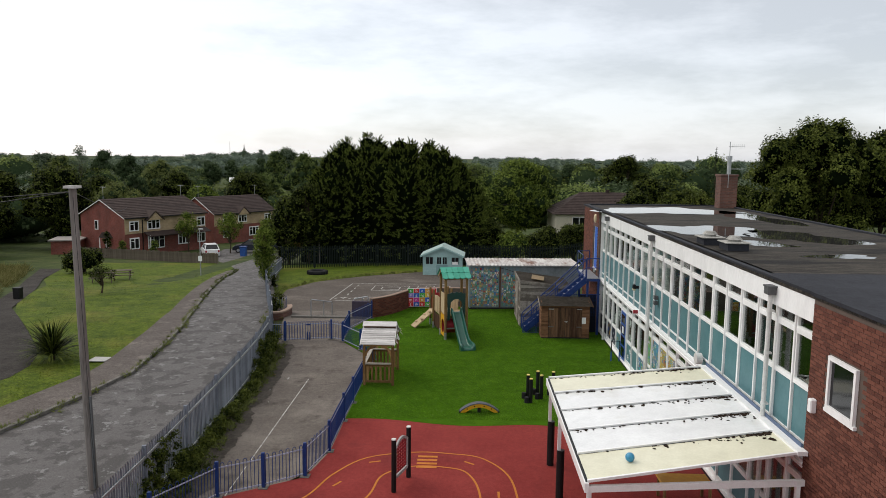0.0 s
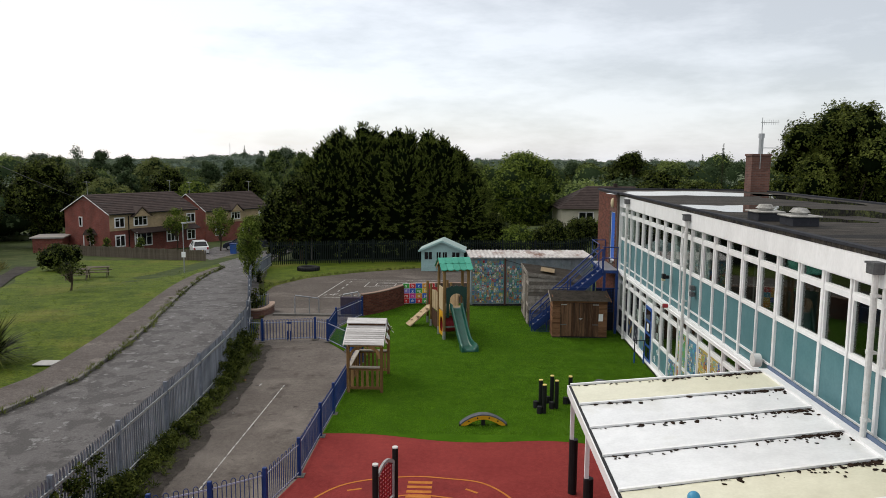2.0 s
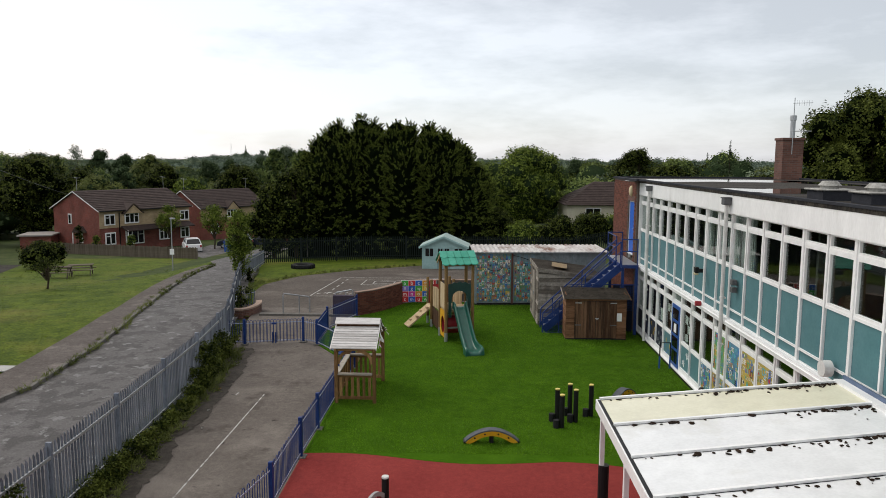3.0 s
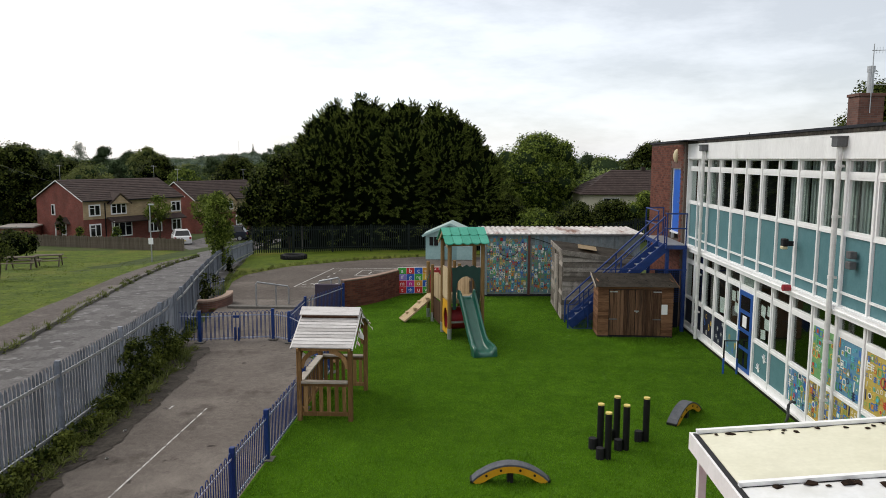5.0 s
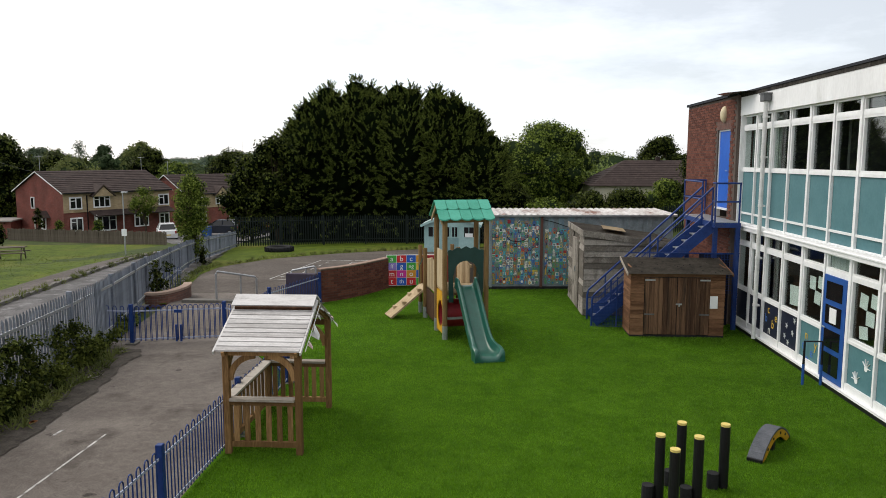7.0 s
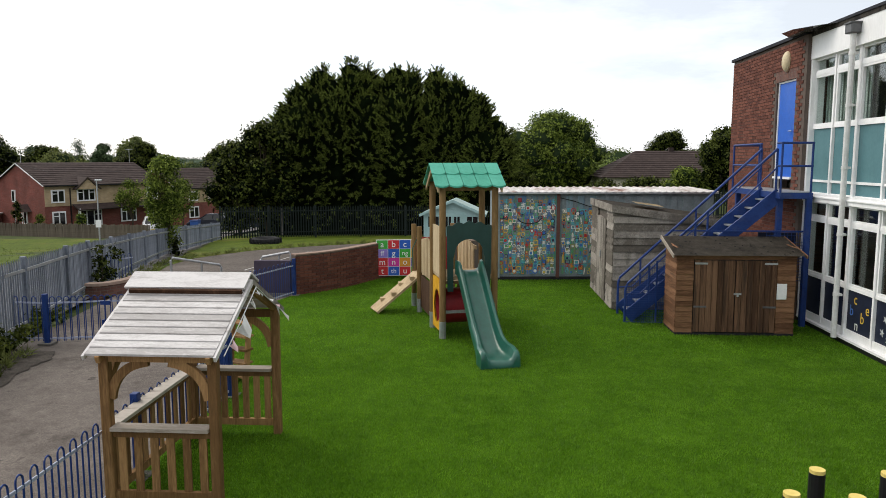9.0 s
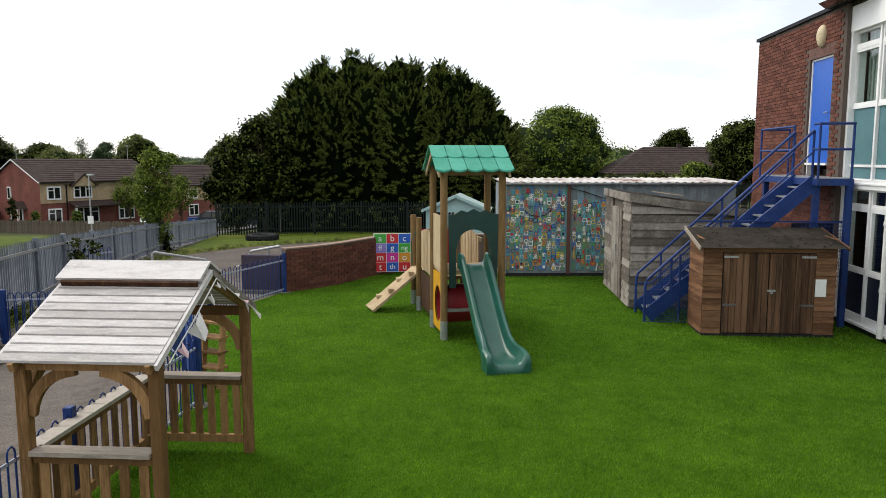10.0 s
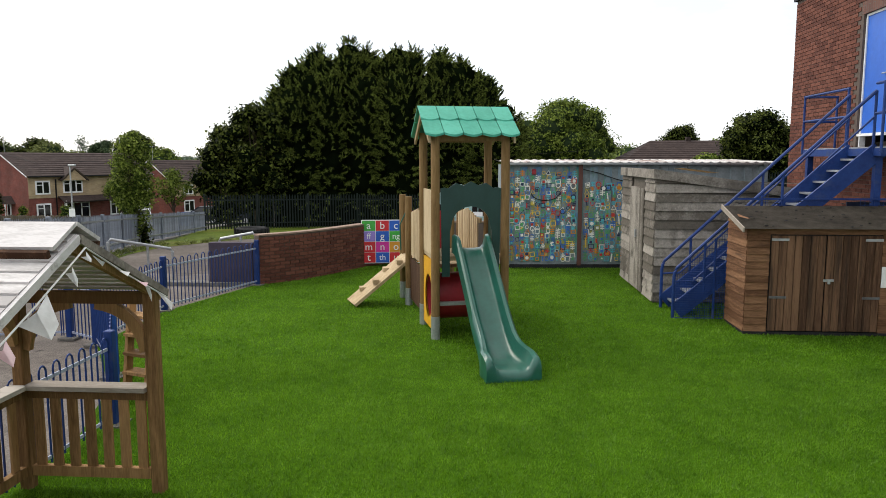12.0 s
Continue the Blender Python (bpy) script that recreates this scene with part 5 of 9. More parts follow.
for x0 in (0.32, 1.09):
    leaf_door = part("door", box(B(), x0 + 0.003, x0 + 0.757, -0.012, 0.010, 0.07, 1.46), "black", shed, "boarded shed door")
    for k in range(7):
        xx = x0 + 0.006 + k * 0.108
        part("plank", box(B(), xx, xx + 0.102, -0.034 - 0.002 * (k % 3), -0.012, 0.075 + 0.004 * (k % 2), 1.455, 0.004), "shed_door", leaf_door)
    for z in (0.55, 1.38):
        hx = x0 + (0.0 if x0 < 1 else 0.52)
        part("hinge", box(B(), hx, hx + 0.24, -0.046, -0.038, z, z + 0.035), "galv" if z > 1 else "grey_plastic", leaf_door)
bm = box(B(), 1.06, 1.2, -0.05, -0.034, 0.80, 0.835)
tube(bm, [(1.13, -0.06, 0.83), (1.13, -0.06, 0.77)], 0.022, 8)
part("padlock", bm, "galv", shed, "hasp and padlock")
part("notice", box(B(), 1.86, 2.04, -0.035, -0.024, 0.72, 1.02), "upvc", shed, "white paper notice")
bm = B()
vs = [bm.verts.new(c) for c in ((-0.1, -0.14, 1.56), (SW + 0.16, -0.14, 1.56), (SW + 0.10, SD + 0.04, 1.82), (-0.1, SD + 0.04, 1.82))]
f = bm.faces.new(vs)
bmesh.ops.solidify(bm, geom=[f], thickness=0.03)
part("roof", bm, "felt_roof", shed, "mossy felt roof")
part("bargeboard", beam(B(), (-0.11, -0.15, 1.545), (-0.11, SD + 0.05, 1.805), 0.02, 0.07), "rail_weathered", shed)
part("bargeboard", beam(B(), (SW + 0.14, -0.15, 1.54), (SW + 0.11, SD + 0.05, 1.80), 0.02, 0.06), "timber_brown", shed)
bm = B()
for k in range(40):
    y = rng.uniform(-0.1, SD)
    m = pose(rng.uniform(0.1, SW), y, 1.575 + (y + 0.14) / 0.8 * 0.26, 0, 0, rng.uniform(0, 90)) @ Matrix.Diagonal((rng.uniform(0.01, 0.05), rng.uniform(0.01, 0.03), 0.008, 1))
    bmesh.ops.create_icosphere(bm, subdivisions=1, radius=1, matrix=m)
tagged(part("debris", bm, "black_rubber", shed, "leaf debris on the roof"), kind="stuff")

big = thing("timber_shed", "tall weathered grey timber shed with lapped boards", "shed", (3.36, 36.95, 0), 1)
BW, BD, BH, BL = 2.5, 2.9, 2.30, 1.95
overlap_boards("board", big, (0, 0), (BW, 0), 0.05, (BH - 0.1, BL - 0.1), "timber_grey", 0.165, 0.03)
overlap_boards("board", big, (0, BD), (0, 1.95), 0.05, (BH - 0.1, BH - 0.1), "timber_grey", 0.165, 0.03)
overlap_boards("board", big, (0, 0.75), (0, 0), 0.05, (BH - 0.1, BH - 0.1), "timber_grey", 0.165, 0.03)
part("body", slab(B(), [(0.02, 0.0), (BW - 0.02, 0.0), (BW - 0.02, BL - 0.1), (0.02, BH - 0.1)], 0.02, BD, "y"), "timber_grey", big)
for y0 in (0.76, 1.36):
    d = part("door", box(B(), -0.02, 0.02, y0, y0 + 0.58, 0.06, 2.0), "timber_grey", big, "grey boarded shed door")
    for k in range(5):
        part("plank", box(B(), -0.04, -0.02, y0 + 0.004 + k * 0.116, y0 + 0.112 + k * 0.116, 0.065, 1.995), "timber_grey", d)
part("door_handle", box(B(), -0.07, -0.04, 1.28, 1.34, 1.05, 1.2), "galv", big)
part("fascia", beam(B(), (-0.04, -0.05, BH - 0.02), (BW + 0.05, -0.05, BL - 0.02), 0.03, 0.16), "timber_grey", big)
part("fascia", beam(B(), (-0.05, -0.05, BH - 0.02), (-0.05, BD, BH - 0.02), 0.03, 0.16), "timber_grey", big)
bm = B()
f = bm.faces.new([bm.verts.new(c) for c in ((-0.05, -0.05, BH + 0.06), (BW + 0.05, -0.05, BL + 0.06), (BW + 0.05, BD, BL + 0.06), (-0.05, BD, BH + 0.06))])
bmesh.ops.solidify(bm, geom=[f], thickness=0.025)
part("roof", bm, "felt_roof", big, "torn felt roof")
bm = B()
f = bm.faces.new([bm.verts.new(c) for c in ((0.55, 0.35, BH + 0.03), (1.15, 0.25, BH - 0.05), (1.35, 1.6, BH - 0.075), (0.75, 1.8, BH + 0.0))])
bmesh.ops.solidify(bm, geom=[f], thickness=0.02)
part("bare_patch", bm, "timber_pale", big, "bare pale boarding where the felt has torn", at=pose(0, 0, 0.045))

# ---- blue steel stair and landing ----
stair = thing("fire_stair", "blue painted steel fire escape stair with mesh guard", "stair", (3.42, 35.75, 0))
SX, SZ, W = 2.9, 2.72, 0.82
for y in (0, W):
    part("stringer", beam(B(), (0.05, y, 0.12), (SX + 0.1, y, SZ - 0.05), 0.05, 0.26), "blue", stair)
for k in range(14):
    x, z = 0.10 + SX * k / 14, 0.19 + (SZ - 0.19) * k / 14
    part("tread", box(B(), x, x + 0.25, 0.03, W - 0.03, z - 0.03, z), "galv", stair)
LX0, LX1, LY0, LY1 = SX, 3.53, -0.25, 2.55
part("landing", box(B(), LX0, LX1, LY0, LY1, SZ - 0.14, SZ - 0.02), "blue", stair, "blue steel landing")
part("landing_deck", box(B(), LX0 + 0.02, LX1 - 0.02, LY0 + 0.02, LY1 - 0.02, SZ - 0.02, SZ), "galv", stair)
for x, y in ((LX0 + 0.1, 0.02), (LX1 - 0.06, LY0 + 0.04), (LX0 + 0.1, LY1 - 0.1)):
    part("column", box(B(), x - 0.05, x + 0.05, y - 0.05, y + 0.05, 0, SZ - 0.14), "blue", stair)


def rail(pts, r=0.022):
    part("handrail", tube(B(), pts, r, 8), "blue", stair)


for y in (-0.01, W + 0.01):
    rail([(0.0, y, 0.0), (0.0, y, 0.68), (0.015, y, 0.76), (0.05, y, 0.83), (SX, y, SZ + 0.84)], 0.027)
    rail([(0.0, y, 0.60), (0.30, y, 0.62), (SX, y, SZ + 0.46)], 0.016)
    for k in (0.16, 0.55, 1.0):
        x, z = SX * k, 0.12 + (SZ - 0.12) * k
        part("baluster", tube(B(), [(x, y, z - 0.1), (x, y, 0.79 + (SZ + 0.05) * k)], 0.022, 8), "blue", stair)
for h in (0.5, 0.95):
    rail([(LX0, -0.01, SZ + h), (LX0, LY0, SZ + h), (LX1 - 0.03, LY0, SZ + h)])
    rail([(LX0, W + 0.02, SZ + h), (LX0, LY1, SZ + h), (LX1 - 0.03, LY1, SZ + h)])
for x, y in ((LX0, LY0), (LX1 - 0.05, LY0), (LX0, LY1), (LX1 - 0.05, LY1), (LX0, W + 0.05)):
    part("baluster", tube(B(), [(x, y, SZ - 0.1), (x, y, SZ + 0.97)], 0.022, 8), "blue", stair)
bm = B()
for k in range(38):
    x = 0.01 + k * 0.037
    tube(bm, [(x, -0.03, 0.02), (x, -0.03, 0.72 + 0.95 * x)], 0.0032, 3)
for k in range(52):
    z = 0.03 + k * 0.037
    tube(bm, [(max(0.0, (z - 0.72) / 0.95), -0.03, z), (1.38, -0.03, z)], 0.0032, 3)
part("guard_frame", tube(B(), [(0.0, -0.03, 0.7), (0.0, -0.03, 0.02), (1.38, -0.03, 0.02)], 0.012, 6), "blue", stair)
part("guard_frame", tube(B(), [(0.62, -0.03, 0.02), (0.62, -0.03, 1.30)], 0.016, 6), "blue", stair)
part("mesh_guard", bm, "blue", stair, "blue wire mesh guard")
bm = B()
beam(bm, (0.85, -0.05, 1.92), (3.6, -0.05, 1.92), 0.02, 0.03)
part("guard_rail", bm, "blue", stair)
bm = B()
for k in range(12):
    tube(bm, [(2.75 + k * 0.07, -0.05, 0.9), (2.75 + k * 0.07, -0.05, 1.92)], 0.004, 4)
for k in range(16):
    tube(bm, [(2.75, -0.05, 0.92 + k * 0.065), (3.55, -0.05, 0.92 + k * 0.065)], 0.004, 4)
part("mesh_guard", bm, "blue", stair)
part("cage_post", box(B(), 3.5, 3.56, -0.08, -0.02, 0.0, 1.95), "blue", stair)
# Added dark panel that stands in for the shade under the landing.
part("store_door", box(B(), 2.72, 3.48, 0.30, 0.34, 0.0, 1.86), "navy", stair, "dark panel added for the shade under the landing")

# ---- curved brick wall, letter board, low return wall ----
WALL = smooth_line([(-4.2, 38.4), (-3.67, 38.92), (-3.23, 39.55), (-2.81, 40.38), (-2.42, 41.15), (-1.8, 41.62), (-0.6, 41.85), (0.7, 41.9)], 6)


def ribbon_wall(pts, t, z0, z1):
    bm = B()
    n, rings = len(pts), []
    for i, (x, y) in enumerate(pts):
        ax, ay = pts[max(i - 1, 0)]
        bx, by = pts[min(i + 1, n - 1)]
        k = math.hypot(bx - ax, by - ay)
        nx, ny = -(by - ay) / k * t / 2, (bx - ax) / k * t / 2
        rings.append([bm.verts.new(c) for c in ((x + nx, y + ny, z0), (x - nx, y - ny, z0), (x - nx, y - ny, z1), (x + nx, y + ny, z1))])
    for a, b in zip(rings, rings[1:]):
        for k in range(4):
            bm.faces.new((a[k], a[(k + 1) % 4], b[(k + 1) % 4], b[k]))
    bm.faces.new(rings[0])
    bm.faces.new(rings[-1][::-1])
    return bm


garden_wall = thing("curved_wall", "low curved red-brown brick garden wall with a pale coping", "wall", (0, 0, 0), kind="structure")
part("core", ribbon_wall(WALL, 0.20, 0.0, 1.0), plain("mortar", (0.115, 0.09, 0.076), 0.9), garden_wall, "brown mortar joints")
part("coping", ribbon_wall(WALL, 0.235, 1.0, 1.03), plain("coping", (0.27, 0.19, 0.15), 0.9), garden_wall, "pale brick coping")
part("return_wall", box(B(), -5.2, -4.3, 38.42, 38.63, -0.05, 0.85), plain("purple_brick", (0.062, 0.05, 0.07), 0.8), garden_wall, "dark painted low return wall")
board = thing("letter_board", "square alphabet board of bright lettered tiles on the wall", "sign", (-2.52, 40.92, 0.10), 9)
part("backing", box(B(), 0, 1.62, -0.03, 0.0, 0.0, 1.02), "upvc", board)
LETTERS = [("a", "b", "c", "ch", "d"), ("ff", "g", "ng", "h", "j"), ("m", "n", "o", "p", "qu"), ("t", "th", "u", "w", "x")]
TILE = {"g": (0.05, 0.36, 0.05), "r": (0.55, 0.02, 0.03), "b": (0.02, 0.10, 0.48), "p": (0.28, 0.2, 0.6), "o": (0.65, 0.28, 0.03), "m": (0.6, 0.03, 0.3), "y": (0.7, 0.45, 0.04), "t": (0.03, 0.32, 0.45)}
COLS = ["grbor", "pbgyt", "rmoby", "rbrgo"]


for r in range(4):
    for c in range(5):
        x, z = 0.02 + c * 0.318, 0.765 - r * 0.25
        key = COLS[r][c]
        tile = part("tile", box(B(), x, x + 0.305, -0.036, -0.03, z, z + 0.24), plain("tile_" + key, TILE[key], 0.4), board)
        part("letter", lettering(LETTERS[r][c], 0.24 if len(LETTERS[r][c]) == 1 else 0.19, "upvc"), None, tile, at=pose(x + 0.152, -0.039, z + 0.12, 90, 0, 0))

# ---- play tower with slide ----
tower = thing("play_tower", "timber climbing tower with green roof and green slide", "play equipment", (-0.25, 34.13, 0), 15.3)
TW, TD, PZ = 1.0, 0.95, 1.18
for u, v in ((0, 0), (TW, 0), (0, TD), (TW, TD)):
    p = part("post", tube(B(), [(u, v, 0.3), (u, v, 2.92)], 0.062, 14), "timber_log", tower, "round timber post", smooth=False)
    part("post_foot", tube(B(), [(u, v, 0.0), (u, v, 0.34)], 0.066, 14), "galv", tower, "galvanised steel post foot")
part("platform", box(B(), 0.0, TW, 0.0, TD, PZ - 0.06, PZ), "timber_pale", tower)
OV, RE, RR = 0.17, 2.84, 3.27
for side in (0, 1):
    for r in range(2):
        for c in range(5):
            x0 = -OV + (TW + 2 * OV) * c / 5 + 0.005
            x1 = -OV + (TW + 2 * OV) * (c + 1) / 5 - 0.005
            t0, t1 = r / 2, (r + 1) / 2
            bm = B()

            def place(x, t, lift):
                v = (TD / 2) + ((-1) if side == 0 else 1) * (TD / 2 + OV) * t
                return (x, v, RR - (RR - RE) * t + lift)
            up = [(x0, t0), (x1, t0), (x1, t1 - 0.05)] + [(x0 + (x1 - x0) * (1 - k / 6), t1 - 0.05 + 0.07 * math.sin(math.pi * k / 6)) for k in range(1, 6)] + [(x0, t1 - 0.05)]
            top = [bm.verts.new(place(x, t, 0.014 + 0.016 * (1 if t > t0 + 0.1 else 0))) for x, t in up]
            low = [bm.verts.new(place(x, t, 0.0)) for x, t in up]
            bm.faces.new(top)
            bm.faces.new(low[::-1])
            for i in range(len(up)):
                j = (i + 1) % len(up)
                bm.faces.new((top[i], low[i], low[j], top[j]))
            part("shingle", bm, "green_roof", tower)
for u in (-0.1, TW + 0.1):
    part("gable", slab(B(), [(-OV + 0.06, RE), (TD / 2, RR - 0.02), (TD + OV - 0.06, RE), (TD + OV - 0.06, RE - 0.09), (TD / 2, RR - 0.13), (-OV + 0.06, RE - 0.09)], u - 0.015, u + 0.015, "x"), "timber_pale", tower)
for v in (0, TD):
    part("roof_rail", box(B(), 0, TW, v - 0.03, v + 0.03, 2.78, 2.88), "timber_log", tower)
# green arched front panel
out = [(0.09, PZ - 0.28), (0.20, PZ - 0.28), (0.20, PZ + 0.35)]
out += [(0.5 - 0.28 * math.cos(math.pi * k / 12), PZ + 0.42 + 0.28 * math.sin(math.pi * k / 12)) for k in range(13)]
out += [(0.80, PZ + 0.35), (0.80, PZ - 0.28), (0.91, PZ - 0.28), (0.93, PZ + 0.95)]
out += [(0.93 - 0.86 * k / 16, PZ + 0.95 + 0.07 * math.sin(math.pi * k / 16) + 0.025 * math.cos(k * 1.57)) for k in range(1, 16)] + [(0.07, PZ + 0.95)]
part("arch_panel", slab(B(), out, -0.03, -0.012, "y"), "green_dark", tower, "dark green arched panel")
# pale side panels, rear rails
part("side_panel", box(B(), -0.012, 0.012, 0.08, TD - 0.08, PZ + 0.0, PZ + 0.92), "timber_pale", tower)
part("side_panel", box(B(), TW - 0.012, TW + 0.012, 0.08, TD - 0.08, PZ + 0.0, PZ + 0.80), "green_dark", tower)
ring = [(TD / 2 + 0.27 * math.cos(a), 0.55 + 0.32 * math.sin(a)) for a in (2 * math.pi * k / 24 for k in range(24))]
bm = B()
outer = [(TD / 2 + 0.40 * max(-1, min(1, 1.5 * math.cos(a))), 0.60 + 0.50 * max(-1, min(1, 1.5 * math.sin(a)))) for a in (2 * math.pi * k / 24 for k in range(24))]
for xx in (-0.012, 0.012):
    vo, vi = [bm.verts.new((xx, a, b)) for a, b in outer], [bm.verts.new((xx, a, b)) for a, b in ring]
    for k in range(24):
        bm.faces.new((vo[k], vo[(k + 1) % 24], vi[(k + 1) % 24], vi[k]))
part("hole_panel", bm, "yellow", tower, "yellow panel with a round crawl hole")
bm = B()
ins = [(TD / 2 + 0.29 * math.cos(a), 0.55 + 0.34 * math.sin(a)) for a in (2 * math.pi * k / 24 for k in range(24))]
va, vb = [bm.verts.new((0.02, a, b)) for a, b in ins], [bm.verts.new((TW - 0.05, a, b)) for a, b in ins]
for k in range(24):
    bm.faces.new((va[k], va[(k + 1) % 24], vb[(k + 1) % 24], vb[k]))
part("tunnel", bm, "red", tower, "dark red crawl tunnel", smooth=True)
part("bench_rail", box(B(), 0.06, TW - 0.06, 0.02, 0.08, 0.48, 0.53), "galv", tower)
# slide
bm = B()
prof = smooth_line([(0.0, 1.30), (0.14, 1.27), (0.35, 1.10), (0.75, 0.76), (1.15, 0.42), (1.5, 0.20), (1.75, 0.13), (2.0, 0.125), (2.08, 0.115), (2.125, 0.07), (2.14, 0.004)], 4)
rings = []
for d, z in prof:
    t = d / 2.14
    h = 0.17 - 0.06 * min(1.0, max(0.0, (t - 0.86) / 0.14)) ** 1.6
    w = 1.0 + 0.30 * min(1.0, max(0.0, (t - 0.66) / 0.2)) ** 1.5 + 0.08 * max(0.0, (0.08 - t) / 0.08)
    foot = 0.0 if t > 0.80 else max(0.0, z - 0.06)
    half = [(0.255, foot), (0.25, z + h), (0.225, z + h + 0.025), (0.185, z + h + 0.01), (0.155, z + 0.05), (0.12, z + 0.01), (0.05, z)]
    ring_ = [(0.5 + a * w, -0.02 - d, b) for a, b in half] + [(0.5 - a * w, -0.02 - d, b) for a, b in half[::-1]]
    rings.append([bm.verts.new(p) for p in ring_])
for a, b in zip(rings, rings[1:]):
    for k in range(14):
        bm.faces.new((a[k], a[(k + 1) % 14], b[(k + 1) % 14], b[k]))
bm.faces.new(rings[0])
bm.faces.new(rings[-1][::-1])
sl = part("slide", bm, "green_slide", tower, "moulded dark green plastic slide", smooth=True)
sl.data.set_sharp_from_angle(angle=radians(50))
part("slide_lip", box(B(), 0.30, 0.70, -0.06, 0.04, PZ + 0.0, PZ + 0.09), "timber_pale", tower)
# bridge, lower deck, ramp
for u in (0.04, 0.86):
    for k in range(11):
        v = TD + 0.07 + k * 0.125
        part("pale", box(B(), u - 0.012, u + 0.012, v, v + 0.085, PZ - 0.28, PZ + 0.56 - 0.02 * abs(k - 5)), "timber_pale", tower)
    for z in (PZ - 0.12, PZ + 0.38):
        part("bridge_rail", box(B(), u + 0.012, u + 0.05, TD, TD + 1.5, z, z + 0.07), "timber_pale", tower)
part("bridge_deck", box(B(), 0.06, 0.84, TD, TD + 1.5, PZ - 0.30, PZ - 0.24), "timber_pale", tower)
for u, v, h in ((0.0, TD + 1.5, 1.9), (0.9, TD + 1.5, 1.9), (0.0, TD + 2.2, 1.9), (0.9, TD + 2.2, 1.9)):
    part("post", tube(B(), [(u, v, 0.3), (u, v, h)], 0.058, 12), "timber_log", tower)
    part("post_foot", tube(B(), [(u, v, 0.0), (u, v, 0.32)], 0.062, 12), "galv", tower)
part("lower_deck", box(B(), 0.0, 0.9, TD + 1.5, TD + 2.2, 0.78, 0.84), "timber_pale", tower)
part("under_panel", box(B(), 0.02, 0.04, TD + 0.1, TD + 1.45, 0.15, 0.85), "timber_brown", tower)
part("rear_panel", box(B(), 0.06, 0.84, TD + 2.19, TD + 2.21, 0.84, 1.6), "red", tower, "red rear panel")
bm = beam(B(), (0.02, TD + 1.85, 0.82), (-0.98, TD + 1.7, 0.05), 0.56, 0.05)
rp = part("ramp", bm, "timber_pale", tower, "pale timber climbing ramp with foot blocks")
for k in range(4):
    t = 0.16 + k * 0.21
    c = Vector((0.02, TD + 1.85 + (0.14 if k % 2 else -0.14), 0.86)).lerp(Vector((-0.98, TD + 1.7 + (0.14 if k % 2 else -0.14), 0.09)), t)
    part("foot_block", box(B(), c.x - 0.05, c.x + 0.05, c.y - 0.09, c.y + 0.09, c.z - 0.02, c.z + 0.05), "timber_pale", rp)
part("rope", tube(B(), [(0.03, TD + 1.6, 1.75), (-0.12, TD + 1.7, 1.4), (-0.1, TD + 1.75, 0.95)], 0.012, 6), "green_slide", tower, "green rope")

# ---- timber playhouse shelter ----
hut = thing("playhouse", "open timber playhouse with a white boarded pitched roof", "playhouse", (-3.02, 27.25, 0), 0)
HW, HD, HE, HR = 1.04, 2.0, 1.56, 2.075
for x, y in ((0, 0), (HW, 0), (0, HD), (HW, HD)):
    part("post", box(B(), x - 0.047, x + 0.047, y - 0.047, y + 0.047, 0, HE + 0.03, 0.01), "timber_warm", hut)
for x in (0,):
    part("plate", box(B(), x - 0.035, x + 0.035, -0.04, HD + 0.04, HE - 0.09, HE), "timber_warm", hut)
for y in (0, HD):
    part("tie", box(B(), 0, HW, y - 0.03, y + 0.03, HE - 0.09, HE + 0.0), "timber_warm", hut)
for side in (-1, 1):
    ye = HD / 2 + side * (HD / 2 + 0.13)
    for k in range(12):
        t0, t1 = k / 12 + 0.004, (k + 1) / 12 - 0.004
        yy = [HD / 2 + (ye - HD / 2) * t for t in (t0, t1)]
        zz = [HR - (HR - HE + 0.02) * t for t in (t0, t1)]
        bm = B()
        vs = [bm.verts.new(c) for c in ((-0.12, yy[0], zz[0]), (HW + 0.05, yy[0], zz[0]), (HW + 0.05, yy[1], zz[1] + 0.008), (-0.12, yy[1], zz[1] + 0.008),
                                        (-0.12, yy[0], zz[0] + 0.02), (HW + 0.05, yy[0], zz[0] + 0.02), (HW + 0.05, yy[1], zz[1] + 0.028), (-0.12, yy[1], zz[1] + 0.028))]
        for f in ((3, 2, 1, 0), (4, 5, 6, 7), (0, 1, 5, 4), (1, 2, 6, 5), (2, 3, 7, 6), (3, 0, 4, 7)):
            bm.faces.new([vs[j] for j in f])
        part("roof_board", bm, "board_white", hut)
    part("ridge_packer", beam(B(), (-0.1, HD / 2 + side * 0.26, HR - 0.075), (HW + 0.04, HD / 2 + side * 0.26, HR - 0.075), 0.03, 0.05, up=(0, side * 0.5, 1)), "timber_brown", hut)
    part("ridge_board", beam(B(), (-0.16, HD / 2 + side * 0.125, HR + 0.018), (HW + 0.06, HD / 2 + side * 0.125, HR + 0.018), 0.27, 0.024, up=(0, side * 0.5, 1)), "board_white", hut)
    for x in (-0.135, HW + 0.065):
        part("bargeboard", beam(B(), (x, HD / 2, HR - 0.01), (x, ye, HE - 0.03), 0.025, 0.05), "board_white" if side < 0 else "timber_grey", hut)
    for x in (0.0, HW):
        part("rafter", beam(B(), (x, HD / 2, HR - 0.05), (x, ye, HE - 0.05), 0.04, 0.07), "timber_warm", hut)


